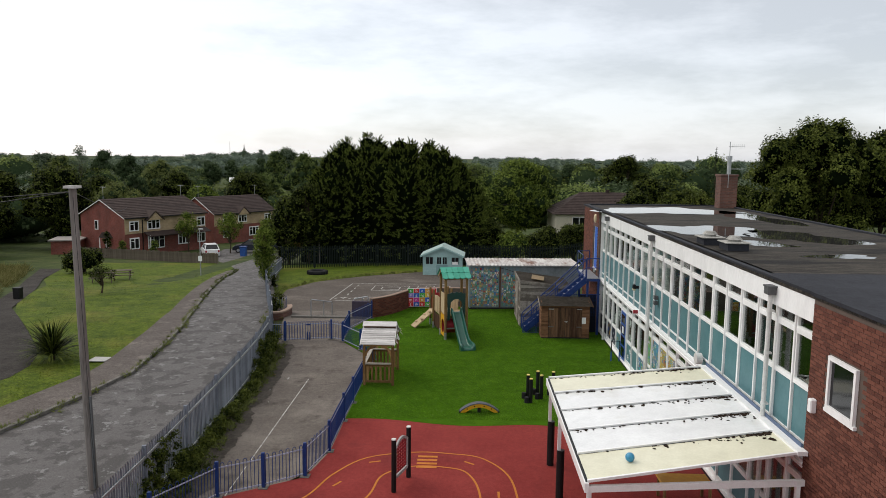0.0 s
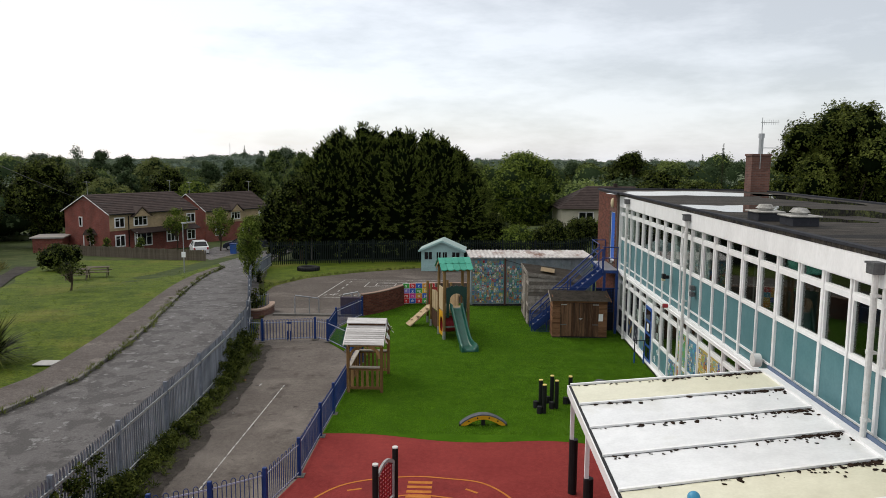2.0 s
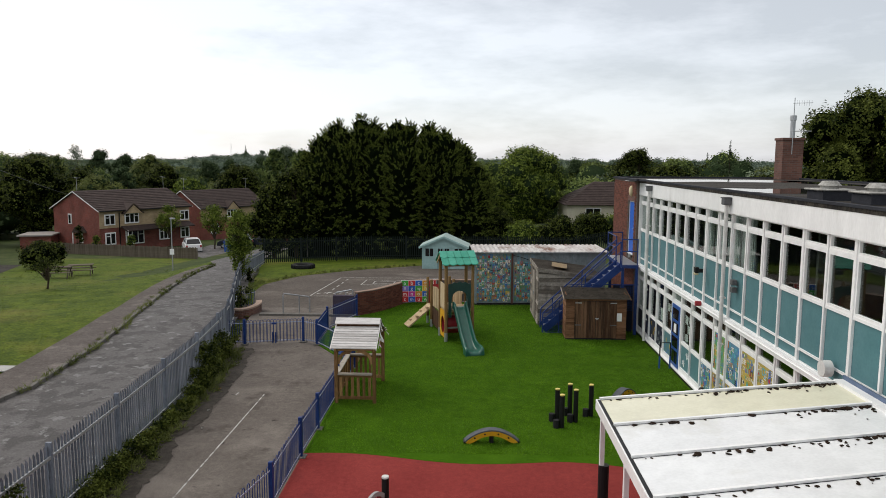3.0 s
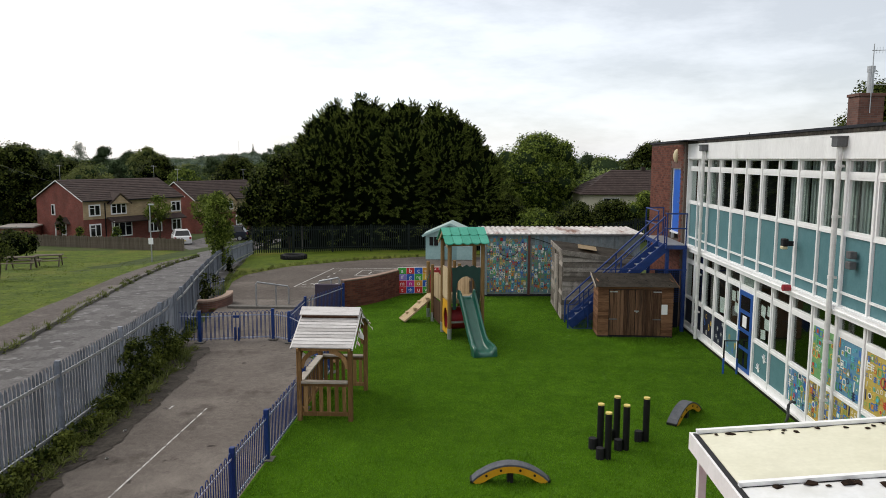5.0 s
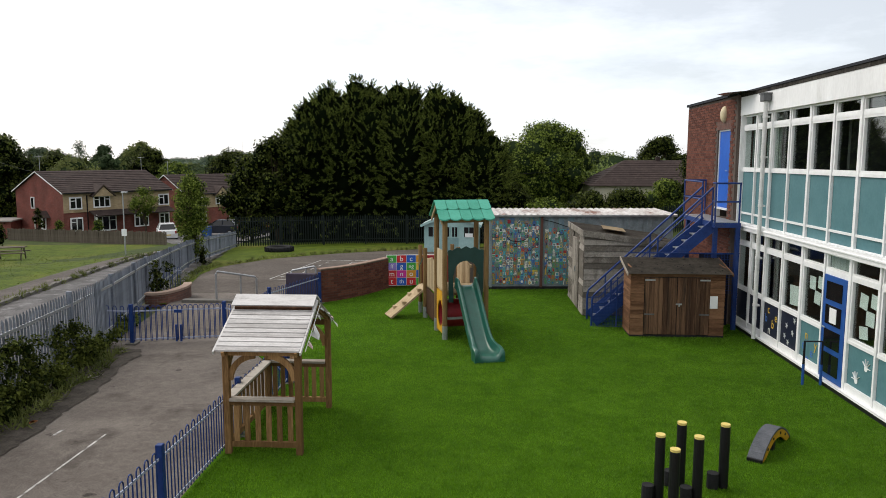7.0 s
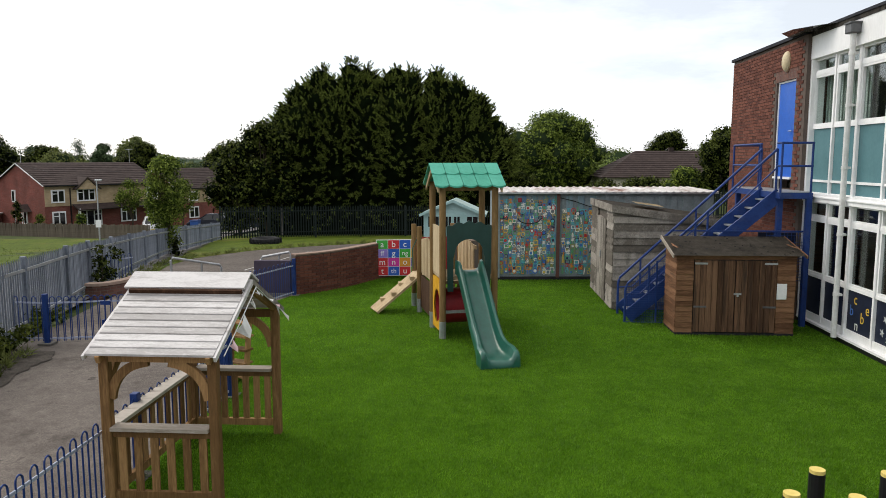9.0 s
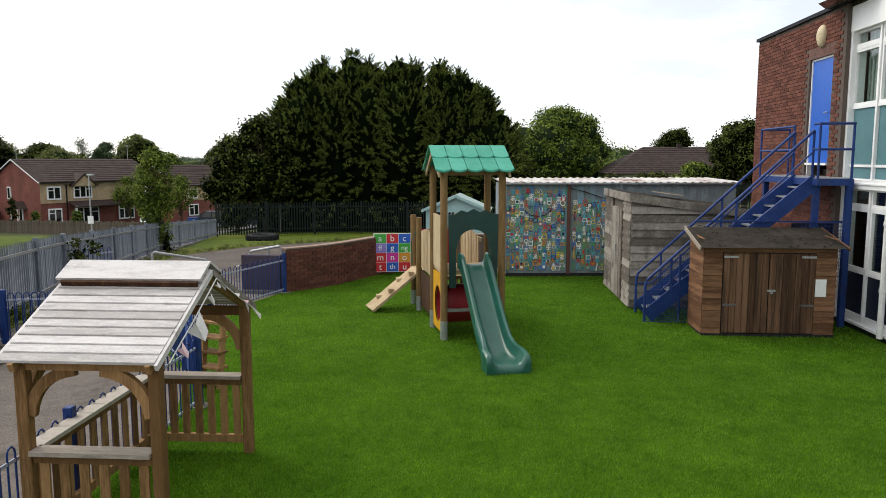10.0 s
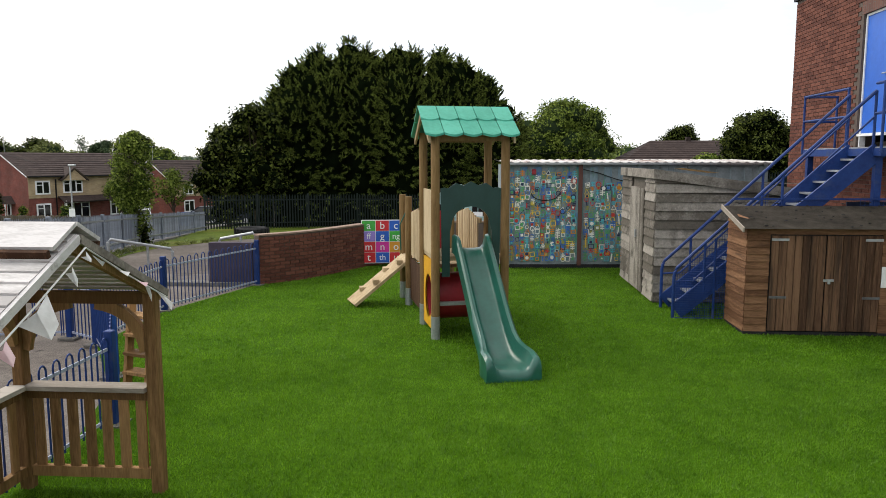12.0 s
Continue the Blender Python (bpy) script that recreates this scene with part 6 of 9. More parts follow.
def brace(a, b, n=8):
    """A curved knee brace between a post and a beam."""
    a, b = Vector(a), Vector(b)
    c = Vector((a.x, a.y, b.z))
    pts = [(a.lerp(c, t).lerp(c.lerp(b, t), t) * 0.75 + a.lerp(b, t) * 0.25) for t in (k / n for k in range(n + 1))]
    return part("brace", sweep(B(), pts, 0.05, 0.085, (b - a).cross(Vector((0, 0, 1)))), "timber_warm", hut)


for y in (0, HD):
    brace((0.05, y, HE - 0.45), (0.42, y, HE - 0.09))
    brace((HW - 0.05, y, HE - 0.45), (HW - 0.42, y, HE - 0.09))
for x in (0,):
    brace((x, 0.05, HE - 0.4), (x, 0.4, HE - 0.09))
    brace((x, HD - 0.05, HE - 0.4), (x, HD - 0.4, HE - 0.09))


def half_wall(p, q, n):
    p, q = Vector((*p, 0)), Vector((*q, 0))
    d = (q - p).normalized()
    part("top_rail", beam(B(), p + Vector((0, 0, 0.825)), q + Vector((0, 0, 0.825)), 0.15, 0.035), "rail_weathered", hut)
    part("under_rail", beam(B(), p + Vector((0, 0, 0.77)), q + Vector((0, 0, 0.77)), 0.045, 0.07), "timber_warm", hut)
    part("bottom_rail", beam(B(), p + Vector((0, 0, 0.16)), q + Vector((0, 0, 0.16)), 0.05, 0.08), "timber_warm", hut)
    for k in range(n):
        c = p + (q - p) * ((k + 0.5) / n)
        part("slat", beam(B(), c + Vector((0, 0, 0.14)), c + Vector((0, 0, 0.77)), 0.02 if abs(d.y) > 0.5 else 0.075, 0.075 if abs(d.y) > 0.5 else 0.02), "timber_warm", hut)


half_wall((0.05, 0), (HW - 0.05, 0), 6)
half_wall((0.0, 0.05), (0.0, HD - 0.05), 10)
half_wall((0.05, HD), (HW - 0.05, HD), 7)
bunting = thing("bunting", "ragged white and pink fabric bunting hung on the playhouse gable", "bunting", (-1.875, 28.25, 2.03))
for y0, w, drop, lean, col in ((-0.86, 0.10, 0.10, 0.02, "pink"), (-0.66, 0.26, 0.16, 0.05, "cloth"), (-0.22, 0.07, 0.10, 0.0, "cloth"), (-0.06, 0.06, 0.05, 0.0, "cloth"), (0.06, 0.14, 0.05, -0.02, "cloth"),
                               (0.26, 0.15, 0.05, 0.03, "cloth"), (0.50, 0.15, 0.05, 0.03, "pink"), (0.70, 0.08, 0.11, -0.02, "cloth"), (0.88, 0.13, 0.12, 0.03, "cloth")):
    z0, z1 = -abs(y0) * 0.46 - 0.04, -abs(y0 + w) * 0.46 - 0.04
    zm = (z0 + z1) / 2
    bm = B()
    f = bm.faces.new([bm.verts.new(c) for c in ((0, y0, z0), (0.02, y0 + w * 0.5, zm - 0.015), (0, y0 + w, z1), (0.04 + lean, y0 + w * 0.8, zm - drop * 0.6), (0.05 + lean, y0 + w * 0.45, zm - drop))])
    bmesh.ops.solidify(bm, geom=[f], thickness=0.004)
    part("flag", bm, col, bunting)
part("cord", tube(B(), [(0, -1.0, -0.50), (0, -0.5, -0.27), (0, 0, -0.02), (0, 0.5, -0.27), (0, 1.05, -0.52)], 0.006, 5), "cloth", bunting)
stand = thing("notice_stand", "flat blue steel sheet fixed to the bow-top fence", "sign", (-3.74, 31.9, 0), -58)
part("sheet", box(B(), -0.02, 0.36, -0.02, 0.0, 0.10, 1.02, 0.004), "blue_bright", stand)
part("edge", box(B(), 0.36, 0.40, -0.03, 0.02, 0.05, 1.08), "blue_bright", stand)
steps = thing("wooden_steps", "small wooden ladder steps leaning on the blue fence", "steps", (-3.10, 31.2, 0), -20)
for k in range(5):
    part("tread", box(B(), -0.28, 0.05, 0.02 + 0.02 * k, 0.2 + 0.02 * k, 0.08 + k * 0.2, 0.11 + k * 0.2), "timber_warm", steps)
for x in (-0.28, 0.02):
    part("stile", beam(B(), (x, 0.08, 0.0), (x, 0.22, 1.05), 0.04, 0.09), "timber_warm", steps)

# ---- small play equipment ----
post_group = "black stepping posts on the turf"
for x, y, h in ((2.84, 26.12, 0.84), (3.22, 26.56, 0.84), (2.90, 25.66, 0.84), (3.30, 26.08, 0.84), (3.76, 26.52, 0.84)):
    sp_ = thing("stepping_post", "black rubber play post with yellow cap and low step", "play post", (x, y, 0), group=post_group)
    part("post", tube(B(), [(0, 0, 0), (0, 0, h)], 0.062, 14), "black", sp_)
    part("cap", tube(B(), [(0, 0, h), (0, 0, h + 0.03)], 0.06, 14), "yellow_pale", sp_, "yellow cap")
    part("step", tube(B(), [(-0.14, -0.02, 0), (-0.14, -0.02, 0.22)], 0.075, 12), "black_rubber", sp_)


def arch_beam(at, turn, label):
    t = thing("arched_beam", label, "play equipment", at, turn, group="arched balance beams")
    L, H, n = 1.27, 0.28, 16
    arc = [(-L / 2 + L * k / n, 0.03 + H * math.sin(math.pi * k / n) ** 0.8) for k in range(n + 1)]
    bm = B()
    for (ax, az), (bx, bz) in zip(arc, arc[1:]):
        beam(bm, (ax, 0, az), (bx, 0, bz), 0.21, 0.03)
    part("tread", bm, "grey_tread", t, "grey rubber walking strip")
    for x in (arc[0][0], arc[-1][0]):
        part("end_cap", box(B(), x - 0.025, x + 0.025, -0.105, 0.105, 0.0, 0.055, 0.008), "black", t)
    for y in (-0.088, 0.088):
        low = [(x * 0.90, max(0.0, z - 0.13)) for x, z in arc]
        part("side", slab(B(), arc + low[::-1], y - 0.012, y + 0.012, "y"), "yellow", t, "yellow side plate")
        for k in (3, 6, 10, 13):
            part("bolt", tube(B(), [(arc[k][0], y - 0.02 if y < 0 else y + 0.02, arc[k][1] - 0.07), (arc[k][0], y, arc[k][1] - 0.07)], 0.022, 8), "black", t)
    part("foot", box(B(), -0.05, 0.05, -0.07, 0.07, 0, 0.2), "black", t)
    return t


arch_beam((1.12, 24.65, 0.016), 4, "yellow arched balance beam with grey tread")
arch_beam((4.86, 27.86, 0.016), 52, "yellow arched balance beam with grey tread near the windows")

frame_ = thing("activity_frame", "black posts holding a red play panel on the red surface", "play equipment", (-0.97, 19.23, 0))
for x, y, h in ((-0.14, -0.45, 1.36), (0.16, 0.42, 1.36)):
    part("post", tube(B(), [(x, y, 0), (x, y, h)], 0.062, 14), "black", frame_)
    part("cap", tube(B(), [(x, y, h), (x, y, h + 0.03)], 0.06, 14), "cloth", frame_, "white cap")
bm = B()
d = Vector((0.30, 0.87, 0)).normalized()
for k in range(9):
    z = 0.45 + k * 0.085
    part("panel_bar", beam(B(), Vector((-0.08, -0.27, z)), Vector((0.10, 0.25, z)), 0.02, 0.05), "red", frame_)
for k in range(6):
    c = Vector((-0.08, -0.27, 0)).lerp(Vector((0.10, 0.25, 0)), k / 5)
    part("panel_bar", beam(B(), c + Vector((0, 0, 0.42)), c + Vector((0, 0, 1.18)), 0.026, 0.03), "red", frame_)
bm = B()
arc = [Vector((-0.11, -0.36, 0.35))] + [Vector((-0.11, -0.36, 1.1)).lerp(Vector((0.13, 0.33, 1.1)), k / 8) + Vector((0, 0, 0.15 * math.sin(math.pi * k / 8))) for k in range(9)] + [Vector((0.13, 0.33, 0.35)), Vector((-0.11, -0.36, 0.35))]
for p, q in zip(arc, arc[1:]):
    beam(bm, p, q, 0.05, 0.07)
part("panel_frame", bm, plain("panel_grey", (0.33, 0.32, 0.32)), frame_, "grey arched panel frame")
rail_ = thing("door_handrail", "blue tubular handrail by the entrance door", "handrail", (6.68, 31.03, 0))
part("rail", tube(B(), [(0, 0, 0), (0, 0, 0.42)], 0.026, 8), "blue_bright", rail_)
part("rail", tube(B(), [(0, 0, 0.42), (0, 0, 0.86), (0.33, 0, 0.86), (0.33, 0, 0.42)], 0.024, 8), "black", rail_)
part("rail", tube(B(), [(0.33, 0, 0), (0.33, 0, 0.42)], 0.026, 8), "blue_bright", rail_)
flood = thing("flood_light", "small black floodlight with a pale amber lens on the facade", "lamp", (6.98, 28.33, 3.6))
bm = box(B(), -0.17, -0.06, -0.075, 0.075, -0.06, 0.10, 0.015)
part("body", bm, "black", flood)
part("lens", box(B(), -0.18, -0.07, -0.07, 0.07, -0.12, -0.055, 0.015), plain("lens_amber", (0.55, 0.48, 0.30)), flood, "amber lens")
part("bracket", box(B(), -0.06, 0.05, -0.05, 0.05, -0.05, 0.05), "black", flood)
alarm = thing("alarm_bell", "small red alarm sounder on the white band", "alarm", (6.97, 28.3, 2.68))
part("body", tube(B(), [(-0.10, 0, 0), (0.05, 0, 0)], 0.07, 12), "red", alarm)

# ---- fences ----
hoop = B()
pts = [(-0.046, 0, 0.05)] + [(-0.046, 0, 0.80)] + [(0.046 * -math.cos(math.pi * k / 6), 0, 0.82 + 0.055 * math.sin(math.pi * k / 6)) for k in range(7)] + [(0.046, 0, 0.80), (0.046, 0, 0.05)]
tube(hoop, pts, 0.009, 5)
hoop_mesh = mesh_of("hoop", hoop, "blue")


def bow_fence(name, label, points, posts=True, z=0.0, step=0.185):
    f = thing(name, label, "fence", (points[0][0], points[0][1], z))
    ox, oy = points[0]
    for x, y, a in along(points, step):
        part("hoop", hoop_mesh, None, f, at=pose(x - ox, y - oy, 0, 0, 0, a))
    for (ax, ay), (bx, by) in zip(points, points[1:]):
        for h in (0.10, 0.76):
            # Pale colour holds both the worn paint and the light caught by the rails.
            part("rail", beam(B(), (ax - ox, ay - oy, h), (bx - ox, by - oy, h), 0.012, 0.03), plain("rail_lit_worn", (0.34, 0.37, 0.48)), f, "worn blue rail coloured pale for the light on it")
    if posts:
        for x, y in points[:posts] if posts is not True else points:
            part("post", box(B(), x - ox - 0.042, x - ox + 0.042, y - oy - 0.042, y - oy + 0.042, 0, 0.93, 0.008), "blue", f)
            part("post_base", box(B(), x - ox - 0.12, x - ox + 0.12, y - oy - 0.12, y - oy + 0.12, 0, 0.03), "kerb", f)
    return f


bow_fence("bow_top_fence", "blue bow-top steel fence between drive and play area", [(-6.3, 16.6), (-5.37, 18.26), (-4.4, 18.85), (-3.5, 19.55), (-3.17, 21.2), (-3.16, 23.6), (-3.13, 25.3), (-3.1, 27.95), (-3.06, 30.6), (-3.85, 32.1)], posts=9)
bow_fence("bow_top_fence", "blue bow-top steel fence curving to the brick wall", [(-3.85, 32.1), (-4.85, 33.5), (-4.92, 35.76), (-4.16, 38.3)])
bow_fence("drive_gate", "pair of closed blue bow-top gates across the drive", [(-7.43, 33.35), (-6.45, 33.6)], step=0.12, posts=1)
bow_fence("drive_gate", "pair of closed blue bow-top gates across the drive", [(-6.4, 33.61), (-5.43, 33.85)], step=0.12, posts=False)
bow_fence("gate_side_fence", "short blue bow-top fence beside the gates", [(-5.43, 33.85), (-4.85, 33.5)], posts=1)
bow_fence("gate_side_fence", "short blue bow-top fence beside the gates", [(-8.02, 33.4), (-7.43, 33.35)], posts=False)
latch = thing("gate_latch", "blue drop bolts where the gates meet", "gate latch", (-6.42, 33.58, 0))
for s in (-0.055, 0.055):
    part("bolt", box(B(), s - 0.018, s + 0.018, -0.04, 0.0, 0.02, 0.42), "blue", latch)
part("plate", box(B(), -0.09, 0.09, -0.03, 0.0, 0.70, 0.77), "blue", latch)

pale_bm = B()
prof = [(-0.037, 0.0), (-0.02, 0.012), (0.0, 0.004), (0.02, 0.012), (0.037, 0.0)]
lowv = [pale_bm.verts.new((x, y, 0.05)) for x, y in prof]
topv = [pale_bm.verts.new((x, y, 1.48 + (0.07 if abs(x) in (0.02,) else (0.10 if x == 0 else 0.02)))) for x, y in prof]
for k in range(4):
    pale_bm.faces.new((lowv[k], lowv[k + 1], topv[k + 1], topv[k]))
back = [pale_bm.verts.new((x, y + 0.004, v.co.z)) for (x, y), v in zip(prof, topv)]
backl = [pale_bm.verts.new((x, y + 0.004, 0.05)) for x, y in prof]
for k in range(4):
    pale_bm.faces.new((back[k], back[k + 1], backl[k + 1], backl[k]))
pale_grey = mesh_of("pale", pale_bm, "steel_grey")
pale_dark = pale_grey.copy()
pale_dark.materials.clear()
pale_dark.materials.append(M["steel_dark"])


def palisade(name, label, points, mesh, mat, step, high=1.0, fall=0.0):
    """Pales, rails and posts along a line; past 32 m ahead the height falls by the given share a metre."""
    full = high
    f = thing(name, label, "fence", (points[0][0], points[0][1], land(*points[0])))
    ox, oy, oz = points[0][0], points[0][1], land(*points[0])
    for x, y, a in along(points, step):
        high = full - fall * max(0.0, y - 32.0)
        part("pale", mesh, None, f, at=pose(x - ox, y - oy, land(x, y) - oz, 0, 0, a) @ Matrix.Diagonal((1, 1, high, 1)))
    spots = along(points, 2.75)
    for (ax, ay, _), (bx, by, _) in zip(spots, spots[1:] + [(*points[-1], 0)]):
        high, far = full - fall * max(0.0, ay - 32.0), full - fall * max(0.0, by - 32.0)
        out = Vector((by - ay, ax - bx)).normalized() * (0.032 if mat == "steel_grey" else 0.0)
        for h in (0.30, 1.33):
            part("rail", beam(B(), (ax - ox + out.x, ay - oy + out.y, land(ax, ay) - oz + h * high), (bx - ox + out.x, by - oy + out.y, land(bx, by) - oz + h * far), 0.035, 0.055), "galv" if mat == "steel_grey" else mat, f)
        part("post", box(B(), ax - ox - 0.05, ax - ox + 0.05, ay - oy + 0.01, ay - oy + 0.07, land(ax, ay) - oz, land(ax, ay) - oz + 1.6 * high), mat, f)
    return f


FENCE = [(-6.75, 12.0), (-6.8, 18.0), (-6.95, 22.0), (-7.12, 25.5), (-7.35, 29.0), (-7.8, 32.5), (-8.75, 36.0), (-9.5, 38.5)]
palisade("palisade_fence", "grey steel palisade fence with ivy along the road", FENCE, pale_grey, "steel_grey", 0.115, 1.0, 0.023)
palisade("palisade_fence", "grey steel palisade fence along the road bend", [(-9.5, 38.5), (-10.85, 43.0), (-13.1, 50.8), (-14.9, 62.3)], pale_grey, "steel_grey", 0.125, 0.9, 0.008)
palisade("palisade_fence", "dark green palisade fence in front of the cypress hedge", [(-14.9, 62.3), (-8, 64.8), (0, 66.6), (9, 66.4), (18, 66)], pale_dark, "steel_dark", 0.15, 1.22)

# ---- planter, handrails, hut, tyre ----
planter = thing("brick_planter", "curved brick planter beside the ramp", "planter", (-9.0, 39.2, -0.03))
arc = [(-0.32, -1.12)] + [(-0.12 + 0.45 * math.cos(a), -0.05 + 1.07 * math.sin(a)) for a in (math.pi * k / 14 - math.pi / 2 for k in range(12))]
part("wall", ribbon_wall(arc, 0.2, -0.1, 0.27), "brick", planter)
part("soil", box(B(), -0.38, 0.12, -0.95, 0.75, -0.1, 0.16), "bark", planter, "dark bare soil")
part("coping", ribbon_wall(arc, 0.25, 0.27, 0.34), plain("planter_coping", (0.34, 0.25, 0.2), 0.9), planter)
bow = bow_fence("planter_fence", "short blue bow-top fence on the planter", [(-9.28, 39.1), (-9.05, 39.2), (-8.85, 39.55)], posts=False, z=0.0)
for (x0, y0), (x1, y1), dz in (((-7.35, 38.5), (-6.42, 39.45), -0.3), ((-5.2, 39.0), (-4.45, 39.1), 0.12)):
    hr = thing("steel_handrail", "weathered galvanised tubular handrail by the steps", "handrail", (x0, y0, land(x0, y0)))
    part("tube", tube(B(), [(0, 0, 0), (0, 0, 0.85), (0.04, 0.0, 0.92), (x1 - x0 - 0.04, y1 - y0 - 0.02, 0.92 + dz), (x1 - x0, y1 - y0, 0.85 + dz), (x1 - x0, y1 - y0, -0.1)], 0.033, 10), "galv", hr)
    part("post", tube(B(), [((x1 - x0) * 0.6, (y1 - y0) * 0.6, -0.08), ((x1 - x0) * 0.6, (y1 - y0) * 0.6, 0.91 + dz * 0.6)], 0.028, 8), "galv", hr)
setting("step", box(B(), -8.35, -4.3, 38.3, 38.6, -0.2, 0.05), "kerb", "pale concrete step edge", "step")

gh = thing("summerhouse", "sage green painted timber summerhouse with dark windows", "playhouse", (-2.72, 59.0, land(-2, 59) - 0.12), -2)
GW, GD, GE, GR = 3.1, 2.2, 1.70, 2.36
part("wall", slab(B(), [(0, 0), (GW, 0), (GW, GE), (GW / 2, GR), (0, GE)], 0, GD, "y"), "sage", gh)
for k in range(12):
    part("board", box(B(), 0.0, GW, -0.02, 0.0, 0.05 + k * 0.14, 0.185 + k * 0.14), "sage", gh) if k in (0, 1, 2, 3, 11) else None
for x0, x1, z0, z1 in ((0.2, 0.85, 0.95, 1.6), (1.1, 1.5, 0.95, 1.6), (1.56, 1.96, 0.95, 1.6), (2.25, 2.9, 0.95, 1.6)):
    w = part("window", box(B(), x0, x1, -0.03, -0.005, z0, z1), "sage", gh)
    for q0, q1 in ((x0 + 0.05, (x0 + x1) / 2 - 0.02), ((x0 + x1) / 2 + 0.02, x1 - 0.05)):
        part("pane", box(B(), q0, q1, -0.04, -0.03, z0 + 0.05, z1 - 0.05), "window_dark", w)
part("door", box(B(), 1.08, 1.98, -0.028, -0.0, 0.05, 0.93), plain("sage_dark", (0.2, 0.33, 0.33)), gh)
for s in (-1, 1):
    part("roof", beam(B(), (GW / 2 + s * 0.0, GD / 2, GR + 0.05), (GW / 2 + s * (GW / 2 + 0.2), GD / 2, GE - 0.06), GD + 0.5, 0.05), plain("sage_roof", (0.33, 0.42, 0.40), 0.9), gh)
    part("bargeboard", beam(B(), (GW / 2, -0.26, GR + 0.02), (GW / 2 + s * (GW / 2 + 0.2), -0.26, GE - 0.08), 0.03, 0.14), "sage", gh)
part("notice", box(B(), 2.35, 2.8, -0.045, -0.03, 0.98, 1.2), "upvc", gh)
ty = thing("tractor_tyre", "large black tractor tyre lying on the grass", "tyre", (-11.1, 58.6, land(-11.1, 58.6) - 0.02))
bm = B()
tube(bm, [(0.62 * math.cos(a), 0.62 * math.sin(a), 0.17) for a in (2 * math.pi * k / 24 for k in range(25))], 0.18, 10)
part("tread", bm, "black_rubber", ty)
for k in range(20):
    a = 2 * math.pi * k / 20
    part("lug", box(B(), -0.04, 0.04, -0.03, 0.03, 0.05, 0.3), "black_rubber", ty, at=pose(0.80 * math.cos(a), 0.80 * math.sin(a), 0, 0, 0, 360 * k / 20))


# ---- trees ----
def blades(name, tri, material):
    """One mesh of separate triangles from an array n x 3 x 3."""
    n = len(tri)
    me = bpy.data.meshes.new(name)
    me.vertices.add(3 * n)
    me.vertices.foreach_set("co", tri.astype(np.float32).ravel())
    me.loops.add(3 * n)
    me.loops.foreach_set("vertex_index", np.arange(3 * n, dtype=np.int32))
    me.polygons.add(n)
    me.polygons.foreach_set("loop_start", np.arange(0, 3 * n, 3, dtype=np.int32))
    me.polygons.foreach_set("loop_total", np.full(n, 3, dtype=np.int32))
    me.update()
    me.validate()
    me.materials.append(M[material])
    return me


def unit(v):
    return v / np.linalg.norm(v, axis=1)[:, None]


def leaf_cloud(name, clumps, per, size, seed, material, squash=1.0, droop=0.0, up=0.0, cover=None):
    """One mesh of many small leaf blades scattered over clumps (centre, radius), thicker on their upper side."""
    r = np.random.RandomState(seed)
    cs, rs = np.array([c[0] for c in clumps], float), np.array([c[1] for c in clumps], float)
    counts = np.full(len(clumps), per) if cover is None else np.maximum(6, (cover * (rs / size) ** 2)).astype(int)
    idx = np.repeat(np.arange(len(clumps)), counts)
    n = len(idx)
    d = r.normal(size=(n, 3))
    d = unit(d)
    d[:, 2] += 0.22
    d = unit(d)
    lead = (np.arange(n) // 9) * 9                       # leaves in bunches of nine
    same = idx[lead] == idx
    d = np.where(same[:, None], d[lead], d)
    rad = rs[idx] * (0.72 + 0.36 * np.where(same, r.rand(n)[lead], r.rand(n)))
    p = cs[idx] + d * rad[:, None] * np.array([1, 1, squash]) + r.normal(size=(n, 3)) * (size * 0.85)
    nrm = d + 0.55 * r.normal(size=(n, 3))
    nrm[:, 2] += up
    nrm = unit(nrm)
    u = unit(np.cross(nrm, r.normal(size=(n, 3))))
    v = np.cross(nrm, u)
    v[:, 2] -= droop
    s = (size * (0.6 + 0.8 * r.rand(n)))[:, None]
    return blades(name, np.stack([p - u * s * 0.5, p + u * s * 0.5, p + v * s * 0.9], axis=1), material)


def blob(bm, c, r, seed, squash=1.0):
    m = pose(*c) @ Matrix.Diagonal((r, r, r * squash, 1))
    vs = bmesh.ops.create_icosphere(bm, subdivisions=2, radius=1, matrix=m)["verts"]
    for v in vs:
        k = 1 + 0.28 * noise.noise(v.co * (1.6 / r) + Vector((seed, 0, 0)))
        v.co = Vector(c) + (v.co - Vector(c)) * k


